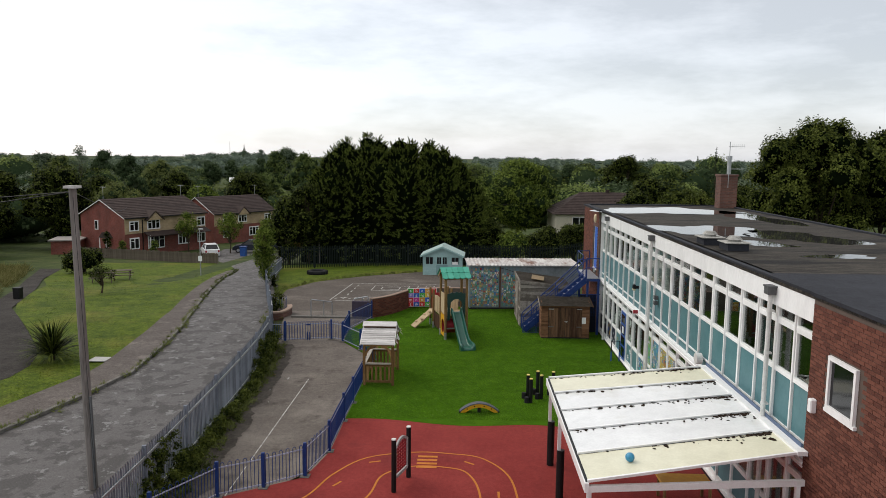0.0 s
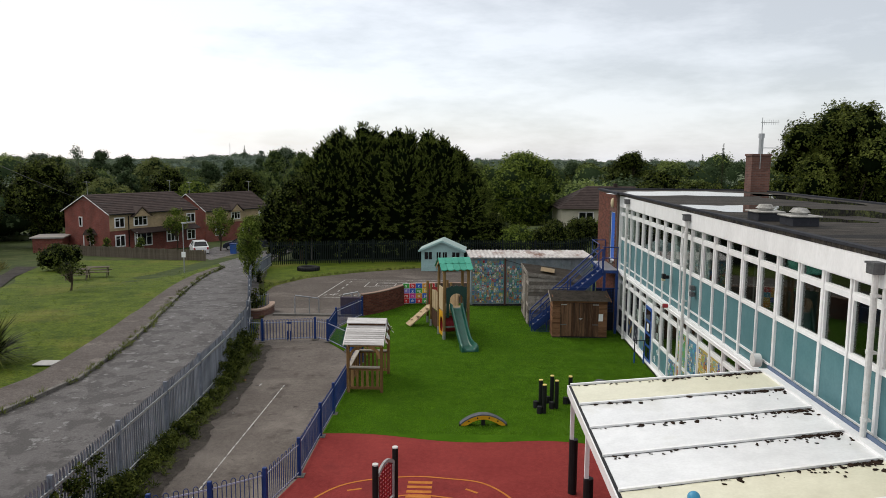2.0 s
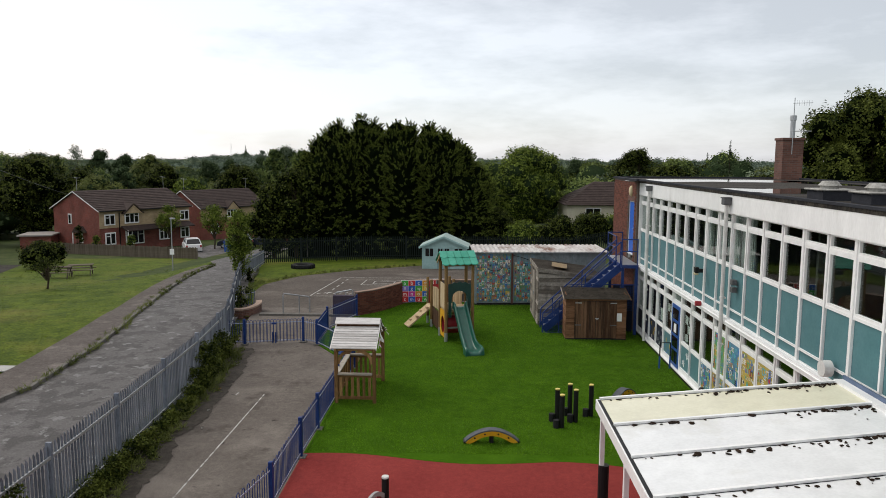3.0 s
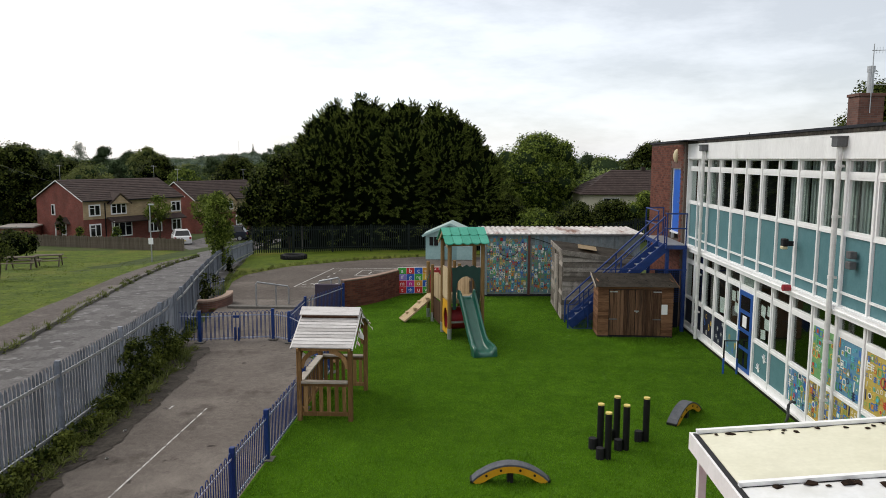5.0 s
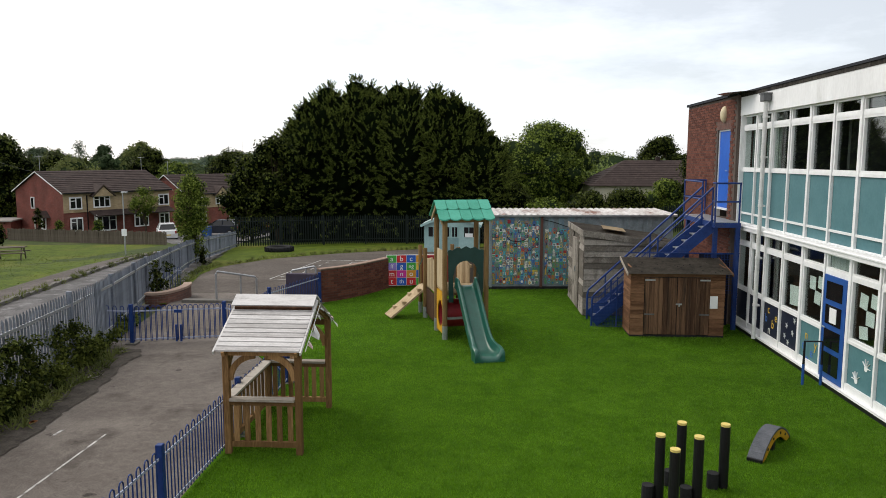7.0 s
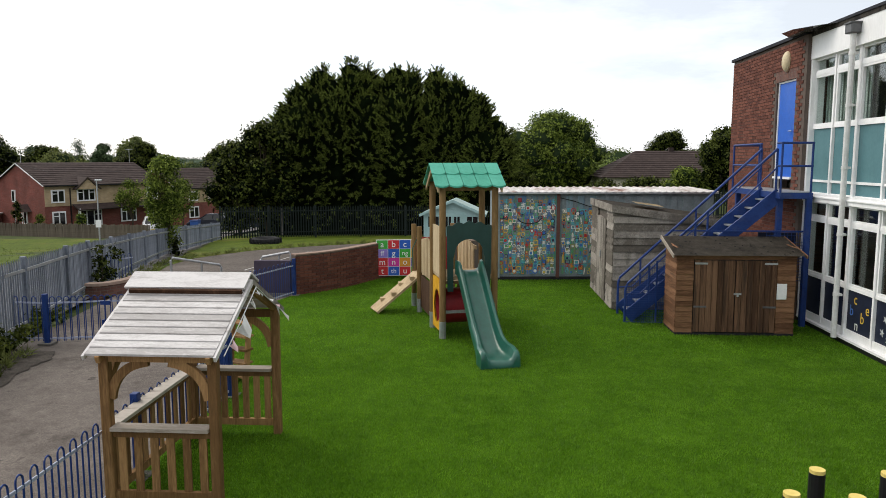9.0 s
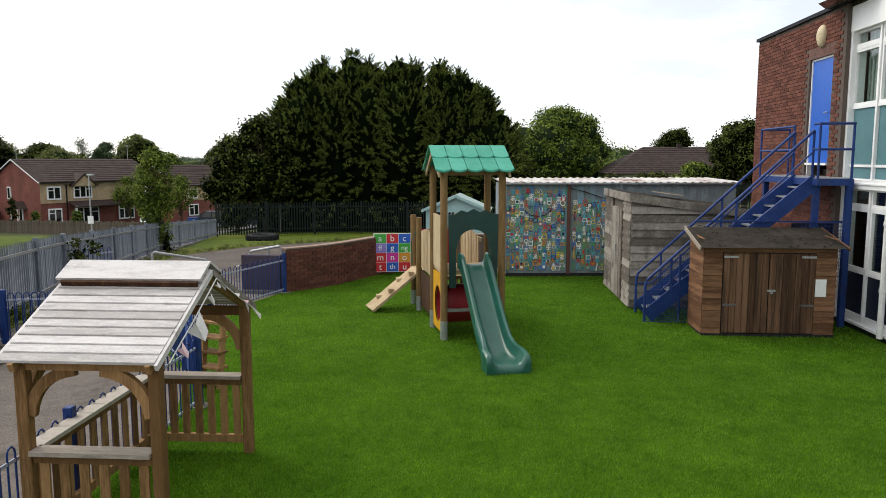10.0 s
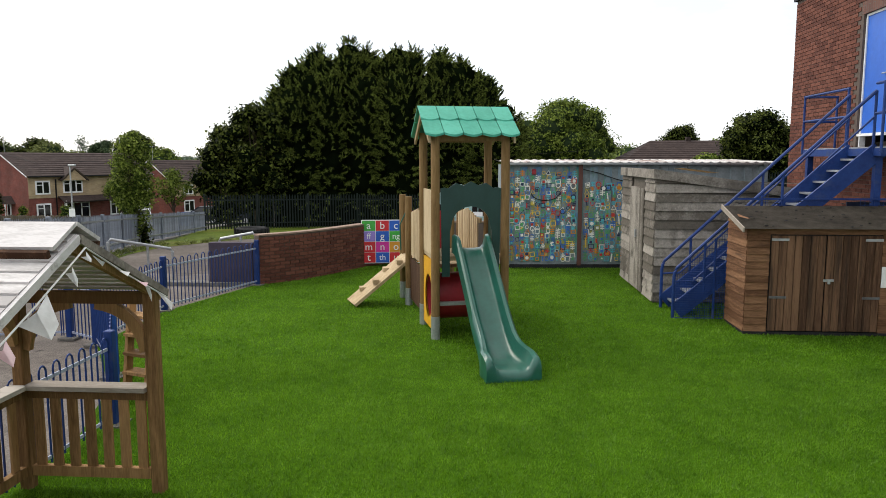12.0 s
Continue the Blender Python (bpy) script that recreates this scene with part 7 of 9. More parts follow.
def broadleaf(at, top, width, label, mat="leaf", seed=0, leaf=0.2, cover=14, low=0.12, n=40, name="tree", group="", dark=True, clump=(0.13, 0.2), lean=0.0):
    """A tree whose crown fills an uneven rounded shape up to the height top; low is the bare share of the trunk."""
    r = random.Random(seed)
    ground = land(*at) - 0.1
    height = top - ground
    t = thing(name, label, "tree" if name == "tree" else "shrub", (at[0], at[1], ground), group=group)
    h0 = height * low
    bm = tube(B(), [(0, 0, 0), (0.1, 0.05, max(0.1, h0)), (lean * 0.5, 0.1, height * 0.75)], width * 0.024 + 0.02, 8, 0.02)
    clumps = []
    for k in range(n):
        cr = width * r.uniform(*clump)
        d = Vector((r.gauss(0, 1), r.gauss(0, 1), r.gauss(0.15, 1) if k > 5 else 4.0)).normalized()
        q = r.uniform(0.78, 1.0) if k % 4 or k < 6 else r.uniform(0.2, 0.7)
        half = (height - h0) / 2
        c = Vector((d.x * max(0.05, width / 2 - cr) * q, d.y * max(0.05, width / 2 - cr) * q, h0 + half + d.z * max(0.05, half - cr * 0.9) * q))
        c.x += lean * (c.z / height)
        clumps.append((tuple(c), cr))
        if k < 10:
            tube(bm, [(0, 0, h0 * 0.8), (c.x * 0.5, c.y * 0.5, (h0 + c.z) / 2), c], 0.03 + width * 0.008, 5, 0.012)
    part("trunk", bm, "bark", t)
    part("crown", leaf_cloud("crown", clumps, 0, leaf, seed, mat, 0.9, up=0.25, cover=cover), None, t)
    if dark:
        # Solid blobs whose dark colour stands in for shade inside the crown.
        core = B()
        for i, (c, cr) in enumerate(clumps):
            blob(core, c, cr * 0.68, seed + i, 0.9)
        part("inner_crown", core, "far_shade_core" if mat in ("leaf_light", "leaf_far", "leaf_deep", "leaf_grey", "leaf_olive") else "haze_core" if mat == "leaf_hazed" else "core", t, "dark solid heart coloured as the shade inside the crown", smooth=True)
    return t


def spray_cloud(name, clumps, per, length, width, seed, material, lift=0.5):
    """One mesh of thin blades that grow outwards and upwards from clumps (centre, radius)."""
    r = np.random.RandomState(seed)
    cs, rs = np.array([c[0] for c in clumps], float), np.array([c[1] for c in clumps], float)
    idx = np.repeat(np.arange(len(clumps)), per)
    n = len(idx)
    d = unit(r.normal(size=(n, 3)))
    p = cs[idx] + d * (rs[idx] * (0.35 + 0.6 * r.rand(n)))[:, None]
    g = d + 0.5 * r.normal(size=(n, 3))
    g[:, 2] += lift
    g = unit(g)
    w = unit(np.cross(g, r.normal(size=(n, 3))))
    L = (length * (0.5 + r.rand(n)))[:, None]
    W = (width * (0.6 + 0.8 * r.rand(n)))[:, None]
    tip = p + g * L
    tip[:, 2] -= 0.12 * L[:, 0]
    return blades(name, np.stack([p + w * W, p - w * W, tip], axis=1), material)


def plume_cloud(name, plumes, per, width, seed, material):
    """Feathery branch tips: each plume (root, axis, length) is a pointed fan of thin sprays."""
    r = np.random.RandomState(seed)
    root, axis, lens = (np.array([p[k] for p in plumes], float) for k in range(3))
    axis = unit(axis)
    idx = np.repeat(np.arange(len(plumes)), per)
    n = len(idx)
    t = r.rand(n) ** 0.8
    side = unit(np.cross(axis[idx], r.normal(size=(n, 3))))
    L = lens[idx]
    p = root[idx] + axis[idx] * (L * t)[:, None]
    g = unit(axis[idx] * 0.9 + side * (0.75 - 0.3 * t)[:, None] + 0.22 * r.normal(size=(n, 3)))
    long = (L * (0.42 - 0.26 * t) * (0.6 + 0.7 * r.rand(n)))[:, None]
    w = unit(np.cross(g, r.normal(size=(n, 3)))) * (width * (0.6 + 0.8 * r.rand(n)))[:, None]
    tip = p + g * long
    tip[:, 2] -= 0.15 * long[:, 0]
    return blades(name, np.stack([p + w, p - w, tip], axis=1), material)


def cypress_hedge():
    """A row of cypresses grown together into one rounded mass: tapering trees clothed in drooping feathery branches."""
    t = thing("cypress_hedge", "tall dense dark green row of overgrown cypress trees", "hedge", (-6, 70, land(-6, 70)))
    r = random.Random(5)
    dome = [(-13.5, 7.4), (-12.7, 9.5), (-11.9, 10.8), (-10.7, 11.7), (-9.2, 12.0), (-7.7, 11.9), (-6.2, 11.9), (-4.7, 11.8), (-3.2, 11.6), (-1.9, 11.0), (-0.6, 10.0), (0.6, 8.3)]
    trees = []
    for x, h in dome:
        for dy, f in ((0.0, 0.80), (1.6, 0.93), (3.4, 1.0)):
            trees.append((x + 6 + r.uniform(-0.5, 0.5), dy + r.uniform(-0.4, 0.4), h * f * r.uniform(0.965, 1.0), r.uniform(1.6, 2.0)))

    def reach(tree, z):
        """Half width of a tree at the height z."""
        k = min(1.0, max(0.0, z / tree[2]))
        return tree[3] * (1 - k ** 6.0) ** 0.66 + 0.02

    plumes, leaders, core, trunks = [], [], B(), B()
    for i, tree in enumerate(trees):
        px, py, hh, w = tree
        tube(trunks, [(px, py, 0), (px, py, hh * 0.85)], 0.2, 6, 0.04)
        for k in range(430):
            z = hh * (0.04 + 0.95 * r.random())
            a = r.uniform(-math.pi, 0.35) if r.random() < 0.85 else r.uniform(0.35, math.pi)
            # Low plumes thinned so the near-black core shows as shade.
            if z < 0.45 * hh and r.random() < 0.55 - z / hh:
                continue
            rad = reach(tree, z)
            x, y = px + rad * math.cos(a), py + rad * math.sin(a)
            if any(o is not tree and math.hypot(x - o[0], y - o[1]) < reach(o, z) * 0.86 and z < o[2] for o in trees):
                continue
            top = (z / hh) ** 4
            lump = 0.5 + 0.5 * noise.noise(Vector((x * 0.8, z * 0.8, i * 3.1)))
            plumes.append(((x - 0.35 * math.cos(a), y - 0.35 * math.sin(a), z), (math.cos(a) + r.gauss(0, 0.3), math.sin(a) + r.gauss(0, 0.3), r.uniform(-0.1, 0.45) + 1.3 * top), r.uniform(0.45, 0.95) * (0.75 + 0.6 * lump) * (1 - 0.35 * top)))
        # Core blobs carry the hedge's inner shade in their colour.
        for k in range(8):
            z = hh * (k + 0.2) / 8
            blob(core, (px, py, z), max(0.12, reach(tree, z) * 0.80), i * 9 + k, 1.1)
        for k in range(3):
            lx, ly = px + r.uniform(-0.9, 0.9), py + r.uniform(-0.6, 0.6)
            leaders.append(((lx, ly, hh * r.uniform(0.90, 0.97)), (r.gauss(0, 0.35), r.gauss(0, 0.3), 1.0), r.uniform(0.3, 0.6)))
    part("trunk", trunks, "bark", t)
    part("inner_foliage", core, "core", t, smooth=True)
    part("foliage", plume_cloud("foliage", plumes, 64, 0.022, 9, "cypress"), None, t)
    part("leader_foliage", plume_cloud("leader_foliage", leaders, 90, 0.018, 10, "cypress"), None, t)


cypress_hedge()
broadleaf((7.2, 94.0), 8.4, 11.6, "round bright green broadleaf tree beyond the fence", "leaf_light", 21, 0.19, 12, 0.14, 60, clump=(0.10, 0.17))
for x, y, h, w, s in ((-15.6, 67.6, 4.6, 4.6, 31), (-13.6, 67.0, 6.0, 4.6, 32)):
    broadleaf((x, y), h, w, "dark green large-leaved tree at the end of the hedge", "leaf", s, 0.17, 13, 0.02, 50, clump=(0.10, 0.18), group="trees at the end of the hedge")
broadleaf((-13.3, 51.5), 3.6, 1.8, "slender bright green young tree against the palisade fence", "leaf_light", 41, 0.085, 13, 0.08, 110, clump=(0.09, 0.17), dark=False)
broadleaf((-12.5, 50.6), 0.1, 0.55, "small dark shrub at the foot of the fence", "leaf", 42, 0.09, 12, 0.02, 16, name="shrub", clump=(0.14, 0.24))
for x, y, h, w, s in ((-32.0, 86, 1.6, 3.0, 51), (-26.3, 83.8, 1.8, 3.2, 52), (-22.6, 86, 1.0, 2.6, 53)):
    broadleaf((x, y), h, w, "small street tree in front of the brick houses", "leaf_light", s, 0.13, 8, 0.3, 60, group="street trees", clump=(0.08, 0.14), dark=False)
for x, y, h, w, s, m in ((28.6, 60.5, 11.7, 12.4, 61, "leaf_mid"), (41.5, 62, 10.4, 11, 62, "leaf_mid"), (23.0, 77, 5.4, 8, 63, "leaf_mid"), (33.5, 50, 7.2, 6.5, 64, "leaf"), (36, 74, 9.5, 11, 65, "leaf"), (20.5, 82, 6.3, 6, 66, "leaf")):
    broadleaf((x, y), h, w, "large spreading green tree behind the school", m, s, 0.16 if 25 < x < 30 else 0.19, 11, 0.04, 90, group="trees behind the school", clump=(0.07, 0.125))
for x, y, h, w, s, m in ((8.2, 68.6, 2.1, 5, 71, "leaf"), (10.8, 69.4, 2.4, 4.6, 72, "leaf"), (5.2, 69, 1.6, 4.4, 73, "leaf_light"), (16.3, 68.5, 5.5, 4.8, 74, "leaf"), (20, 71, 3.4, 5, 75, "leaf_light"), (2.6, 70.5, 2.6, 4.5, 76, "leaf"), (13.8, 70, 2.9, 4.4, 77, "leaf_light")):
    broadleaf((x, y), h, w, "dense green shrub along the back fence", m, s, 0.13, 13, 0.02, 36, name="shrub", group="shrubs along the back fence", clump=(0.1, 0.18))
for x, y, h, w, s in ((36.7, 167, 9.2, 12.0, 81), (31, 112, 3.6, 9, 82), (39, 104, 4.8, 9, 83)):
    broadleaf((x, y), h, w, "green tree beyond the bungalow", "leaf", s, 0.27, 15, 0.06, 44, clump=(0.10, 0.17), group="trees beyond the bungalow")
for x, y, h, w, s, m in ((-60, 92, 6.8, 10, 91, "leaf"), (-68, 84, 8.0, 12, 92, "leaf_olive"), (-57, 76, 4.8, 8, 93, "leaf"), (-54, 108, 5.2, 9, 94, "leaf"), (-44.5, 115, 6.2, 7.5, 95, "leaf"), (-35, 120, 6.0, 9, 96, "leaf"), (-76, 100, 8.5, 12, 97, "leaf"), (-52, 67, 3.6, 7, 98, "leaf"), (-50, 91, 7.2, 10, 99, "leaf"), (-47, 100, 4.4, 8, 100, "leaf_olive"), (-54, 79, 6.6, 9, 103, "leaf"), (-38, 108, 4.2, 7, 104, "leaf_light")):
    broadleaf((x, y), h, w, "broad green tree round the houses", m, s, 0.22, 14, 0.04, 46, clump=(0.10, 0.17), group="trees round the houses")
broadleaf((-22.8, 47.2), land(-22.8, 47.2) + 1.75, 2.0, "small straggly weeping tree on the lawn", "leaf", 101, 0.08, 6, 0.40, 34, clump=(0.07, 0.14), dark=False)
for x, y, h, w, m, s in ((-38.0, 78.6, 0.05, 1.0, "leaf", 111), (-37.2, 80.3, -1.2, 1.0, "leaf_light", 112), (-33.4, 80.0, -1.1, 1.2, "leaf_light", 113)):
    broadleaf((x, y), h, w, "clipped conifer in front of the brick house" if s == 111 else "small green shrub in front of the brick house", m, s, 0.08, 12, 0.02, 30, name="shrub", clump=(0.12, 0.2))
broadleaf((-32.5, 63.3), land(-32.5, 63.3) + 2.1, 4.0, "dense dark shrub by the fence", "leaf", 102, 0.14, 12, 0.02, 30, name="shrub", clump=(0.12, 0.2))


# spiky palm-like plant
spiky = thing("yucca", "large dark spiky cordyline plant on the grass", "plant", (-16.1, 29.9, land(-16.1, 29.9)))
bm = B()
r = random.Random(3)
for k in range(320):
    a, e, L = r.uniform(0, 6.283), r.uniform(0.0, 1.4), r.uniform(1.15, 1.75)
    hd = Vector((math.cos(a), math.sin(a), 0))
    side = Vector((-hd.y, hd.x, 0)) * 0.028
    p0 = hd * 0.06 + Vector((0, 0, 0.15 + 0.25 * r.random()))
    p1 = p0 + (hd * math.cos(e) + Vector((0, 0, math.sin(e)))) * L * 0.55
    p2 = p1 + (hd * math.cos(e - 0.35) + Vector((0, 0, math.sin(e - 0.35)))) * L * 0.45
    v = [bm.verts.new(c) for c in (p0 - side, p0 + side, p1 + side, p1 - side, p2)]
    bm.faces.new((v[0], v[1], v[2], v[3]))
    bm.faces.new((v[3], v[2], v[4]))
tagged(part("leaves", bm, "leaf", spiky), kind="stuff")
part("stem", tube(B(), [(0, 0, 0), (0, 0, 0.35)], 0.09, 8), "bark", spiky)

# ivy and scrub along the palisade
IVY = [(18.5, 0.1, 1.35, 14), (17.7, 0.05, 1.2, 12), (19.4, 0.3, 0.6, 16), (20.6, 0.3, 0.35, 12), (21.9, 0.3, 0.4, 14), (23.2, 0.3, 0.38, 12), (24.6, 0.3, 0.24, 10), (25.9, 0.3, 0.26, 10), (27.2, 0.3, 0.32, 10), (28.2, 0.22, 0.7, 16), (28.9, 0.2, 1.1, 22),
       (29.6, 0.15, 0.4, 10), (31.0, 0.12, 0.95, 18), (31.6, 0.12, 0.5, 10), (32.6, 0.2, 0.3, 8), (16.9, 0.25, 0.5, 14), (15.4, 0.25, 0.4, 12), (34.6, 0.2, 0.35, 8)]
fence_rows = [(y, x) for x, y in FENCE]
for i, (y, off, h, n) in enumerate(IVY):
    r = random.Random(200 + i)
    x = lerp_rows(fence_rows, y)[0] + off * 0.75
    cl = []
    for _ in range(n * 2):
        zz = r.random() ** 1.5 * h
        cl.append(((r.gauss(0, 0.09) * (1.2 - 0.6 * zz / max(h, 0.1)), r.uniform(-0.7, 0.7) * (1.0 if h < 0.6 else 0.8), 0.04 + zz), r.uniform(0.05, 0.115)))
    iv = thing("ivy", "scrubby green ivy and weeds at the foot of the palisade fence", "ivy", (x, y, land(x, y)), group="ivy along the fence")
    tagged(part("leaves", leaf_cloud("leaves", cl, 70, 0.06, 200 + i, "leaf_mid", up=0.3), None, iv), kind="stuff")


def litter_strip():
    """Damp earth and leaf litter washed against the foot of the fence, with a ragged outer edge."""
    bm = B()
    inner, outer = [], []
    for k in range(150):
        y = 15.0 + k * 0.12
        x = lerp_rows(fence_rows, y)[0]
        wide = 0.95 + 0.45 * noise.noise(Vector((0.0, y * 0.55, 3.0))) + 0.16 * noise.noise(Vector((5.0, y * 2.3, 0.0))) + 0.09 * noise.noise(Vector((9.0, y * 7.0, 0.0)))
        inner.append(bm.verts.new((x, y, land(x, y) + 0.010)))
        outer.append(bm.verts.new((x + max(0.15, wide), y, land(x, y) + 0.002)))
    for k in range(149):
        bm.faces.new((inner[k], outer[k], outer[k + 1], inner[k + 1]))
    return bm


setting("litter_strip", litter_strip(), "damp_earth", "dark damp earth and leaf litter along the fence foot", "ground")
for x, y, size, mat, label in ((-6.62, 28.3, 0.17, "terracotta", "broken orange plastic scrap on the drive"), (-6.3, 26.5, 0.11, "cloth", "white paper scrap on the drive"), (-5.99, 25.2, 0.09, "cloth", "white paper scrap on the drive"), (-6.95, 30.8, 0.34, "rail_weathered", "flattened pale cardboard on the drive")):
    bm = B()
    ring = [bm.verts.new((size * (0.5 + 0.14 * math.sin(3.1 * k + x)) * math.cos(k * math.pi / 3), size * 0.7 * (0.5 + 0.1 * math.cos(2.3 * k)) * math.sin(k * math.pi / 3), 0.012 + 0.02 * (k % 2) * size)) for k in range(6)]
    f = bm.faces.new(ring)
    bmesh.ops.solidify(bm, geom=[f], thickness=0.006)
    scrap = thing("litter", label, "litter", (x, y, land(x, y)), 40 * x)
    part("scrap", bm, mat, scrap)
pl = thing("planter_shrub", "straggly shrub in the brick planter", "shrub", (-9.3, 38.75, 0.1))
r = random.Random(77)
tagged(part("leaves", leaf_cloud("leaves", [((r.uniform(-0.16, 0.28), r.uniform(-0.2, 0.4), 0.1 + r.random() * 0.95), r.uniform(0.06, 0.14)) for _ in range(13)], 45, 0.08, 77, "leaf"), None, pl), kind="stuff")
part("stem", tube(B(), [(0, 0, 0), (0.05, 0, 0.95)], 0.02, 6, 0.01), "bark", pl)

# ---- pile of the artificial turf ----
def turf_pile(areas, seed):
    """Short blades that lean every way; areas of x0, x1, y0, y1, blades a square metre and blade width."""
    r = np.random.RandomState(seed)
    out = []
    for x0, x1, y0, y1, dense, wide in areas:
        n = int((x1 - x0) * (y1 - y0) * dense)
        p = np.stack([r.uniform(x0, x1, n), r.uniform(y0, y1, n), np.full(n, 0.012)], axis=1)
        inside = (p[:, 1] > 23.9) & (p[:, 0] > np.interp(p[:, 1], (23, 25.3, 30.2, 31.7, 33.5, 35.7, 38.3, 41.0), (-3.1, -3.1, -3.16, -3.65, -4.8, -4.85, -4.15, -2.5)))
        p = p[inside]
        n = len(p)
        swell = 0.5 + 0.25 * np.sin(p[:, 0] * 2.1 + np.sin(p[:, 1] * 1.7) * 1.4) + 0.25 * np.sin(p[:, 1] * 3.3 + np.sin(p[:, 0] * 2.6) * 1.6)
        g = np.stack([0.1 + 0.55 * r.normal(size=n), 0.5 * r.normal(size=n), np.full(n, 1.0)], axis=1)
        g = unit(g) * (0.026 + 0.010 * swell + 0.010 * r.rand(n))[:, None]
        a = r.uniform(0, 2 * np.pi, n)
        w = np.stack([np.cos(a), np.sin(a), np.zeros(n)], axis=1) * (wide * (0.6 + 0.8 * r.rand(n)))[:, None]
        out.append(np.stack([p - w, p + w, p + g], axis=1))
    return blades("turf_pile", np.concatenate(out), "turf_blade")


turf_sheet = next(o for o in scene.objects if o.name == "turf")
tagged(part("turf_pile", turf_pile([(-4.6, 7.0, 26.0, 33.0, 4000, 0.0045), (-4.9, 7.0, 33.0, 41.4, 1400, 0.008), (-3.2, 7.0, 23.8, 26.0, 1500, 0.008)], 17), None, turf_sheet), kind="stuff")

# distant woods
def woods(name, label, rows, mats, leaf, per, seed, size, keep_off, heart="far_shade_core"):
    """Many separate crowns of differing size and green, each with a solid heart."""
    r = random.Random(seed)
    clumps, core = {m: [] for m in mats}, B()
    for d0, d1, n, h0, h1 in rows:
        for k in range(n):
            a = radians(r.uniform(-38, 38))
            d = math.sqrt(r.uniform(d0 * d0, d1 * d1))
            x, y = d * math.sin(a), d * math.cos(a)
            if keep_off(x, y):
                continue
            h = r.uniform(h0, h1) * r.uniform(0.62, 1.15) * (1.25 if r.random() < 0.12 else 1.0) * (0.86 if x > 8 else 0.88) * (0.68 if -0.40 < a < -0.17 else 1.0)
            w = r.uniform(0.55, 1.35) * size
            z, m = land(x, y), r.choice(mats)
            for q in range(18):
                # Clumps keep to the upper half, so the heart shows below as shade.
                v = Vector((r.gauss(0, 1), r.gauss(0, 1), r.gauss(0.75, 0.8) if q > 2 else 3.0)).normalized()
                cr = w * r.uniform(0.13, 0.23)
                f = r.uniform(0.8, 1.0)
                clumps[m].append(((x + v.x * (w / 2 - cr) * f, y + v.y * (w / 2 - cr) * f, z + h * 0.5 + v.z * (h * 0.5 - cr) * f), cr))
            # Heart colour replaces the shade under the leaves.
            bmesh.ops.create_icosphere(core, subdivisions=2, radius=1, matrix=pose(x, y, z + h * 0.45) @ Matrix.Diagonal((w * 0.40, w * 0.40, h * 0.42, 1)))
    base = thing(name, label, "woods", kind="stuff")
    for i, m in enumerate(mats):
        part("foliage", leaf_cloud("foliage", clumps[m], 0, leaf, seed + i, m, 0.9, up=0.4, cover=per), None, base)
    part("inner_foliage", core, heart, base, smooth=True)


def clearing(x, y):
    return -58 < x < 14 and y < 126 or abs(math.atan2(x, y) + 0.306) < 0.016 and 180 < y < 262


GREENS = ["leaf_far", "leaf_deep", "leaf_olive", "leaf_grey", "leaf"]
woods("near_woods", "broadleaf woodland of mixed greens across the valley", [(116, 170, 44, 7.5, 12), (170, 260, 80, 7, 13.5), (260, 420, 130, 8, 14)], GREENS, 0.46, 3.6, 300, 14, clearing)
# Far ridge and hill use leaf colours with haze painted in.
woods("far_woods", "wooded ridge on the horizon", [(420, 560, 150, 6, 10), (560, 760, 150, 6, 10), (760, 1100, 150, 7, 11), (1100, 1900, 180, 8, 12)], ["leaf_grey", "leaf_hazed", "leaf_hazed"], 1.25, 2.6, 310, 20, lambda x, y: False, "haze_core")
woods("hill_woods", "wooded hill standing above the horizon", [(480, 560, 60, 7, 15), (560, 700, 110, 7, 15), (700, 860, 120, 7, 15)], ["leaf_deep", "leaf_grey", "leaf_hazed", "leaf_hazed"], 0.9, 3.4, 320, 20, lambda x, y: not -0.42 < math.atan2(x, y) < -0.17, "haze_core")
# single crowns that stand out of the woods
for x, y, h, w, mat, s in ((-154.7, 292.7, 11.5, 9.0, "leaf_grey", 401), (-142.4, 287.8, 10.2, 11.5, "leaf_deep", 402), (-125.8, 273.7, 7.9, 11.0, "leaf_deep", 403), (-151.0, 260.5, 8.6, 13.0, "leaf_grey", 404), (-136.6, 245.7, 7.9, 10.0, "leaf_olive", 405),
                           (-127.3, 204.7, 7.4, 13.5, "leaf_olive", 406), (-98.8, 284.6, 6.0, 10.0, "leaf_deep", 407), (-91.2, 287.2, 6.8, 7.0, "leaf_deep", 408), (-80.5, 291.0, 7.3, 8.0, "leaf_deep", 409), (-64.8, 253.2, 10.4, 9.5, "leaf_far", 410),
                           (-70.8, 292.9, 12.1, 12.0, "leaf_grey", 411), (-44.5, 206.7, 9.1, 11.0, "leaf_far", 412), (31.6, 219.4, 7.0, 11.0, "leaf_deep", 413), (53.0, 194.6, 7.6, 12.0, "leaf_far", 414), (-150.5, 540.8, 12.7, 8.0, "leaf_hazed", 415)):
    broadleaf((x, y), h, w, "tall crown standing out of the woods", mat, s, 0.42, 5 if s == 401 else 9, 0.1, 40, clump=(0.10, 0.17), group="tall trees in the woods", dark=s not in (401, 415))
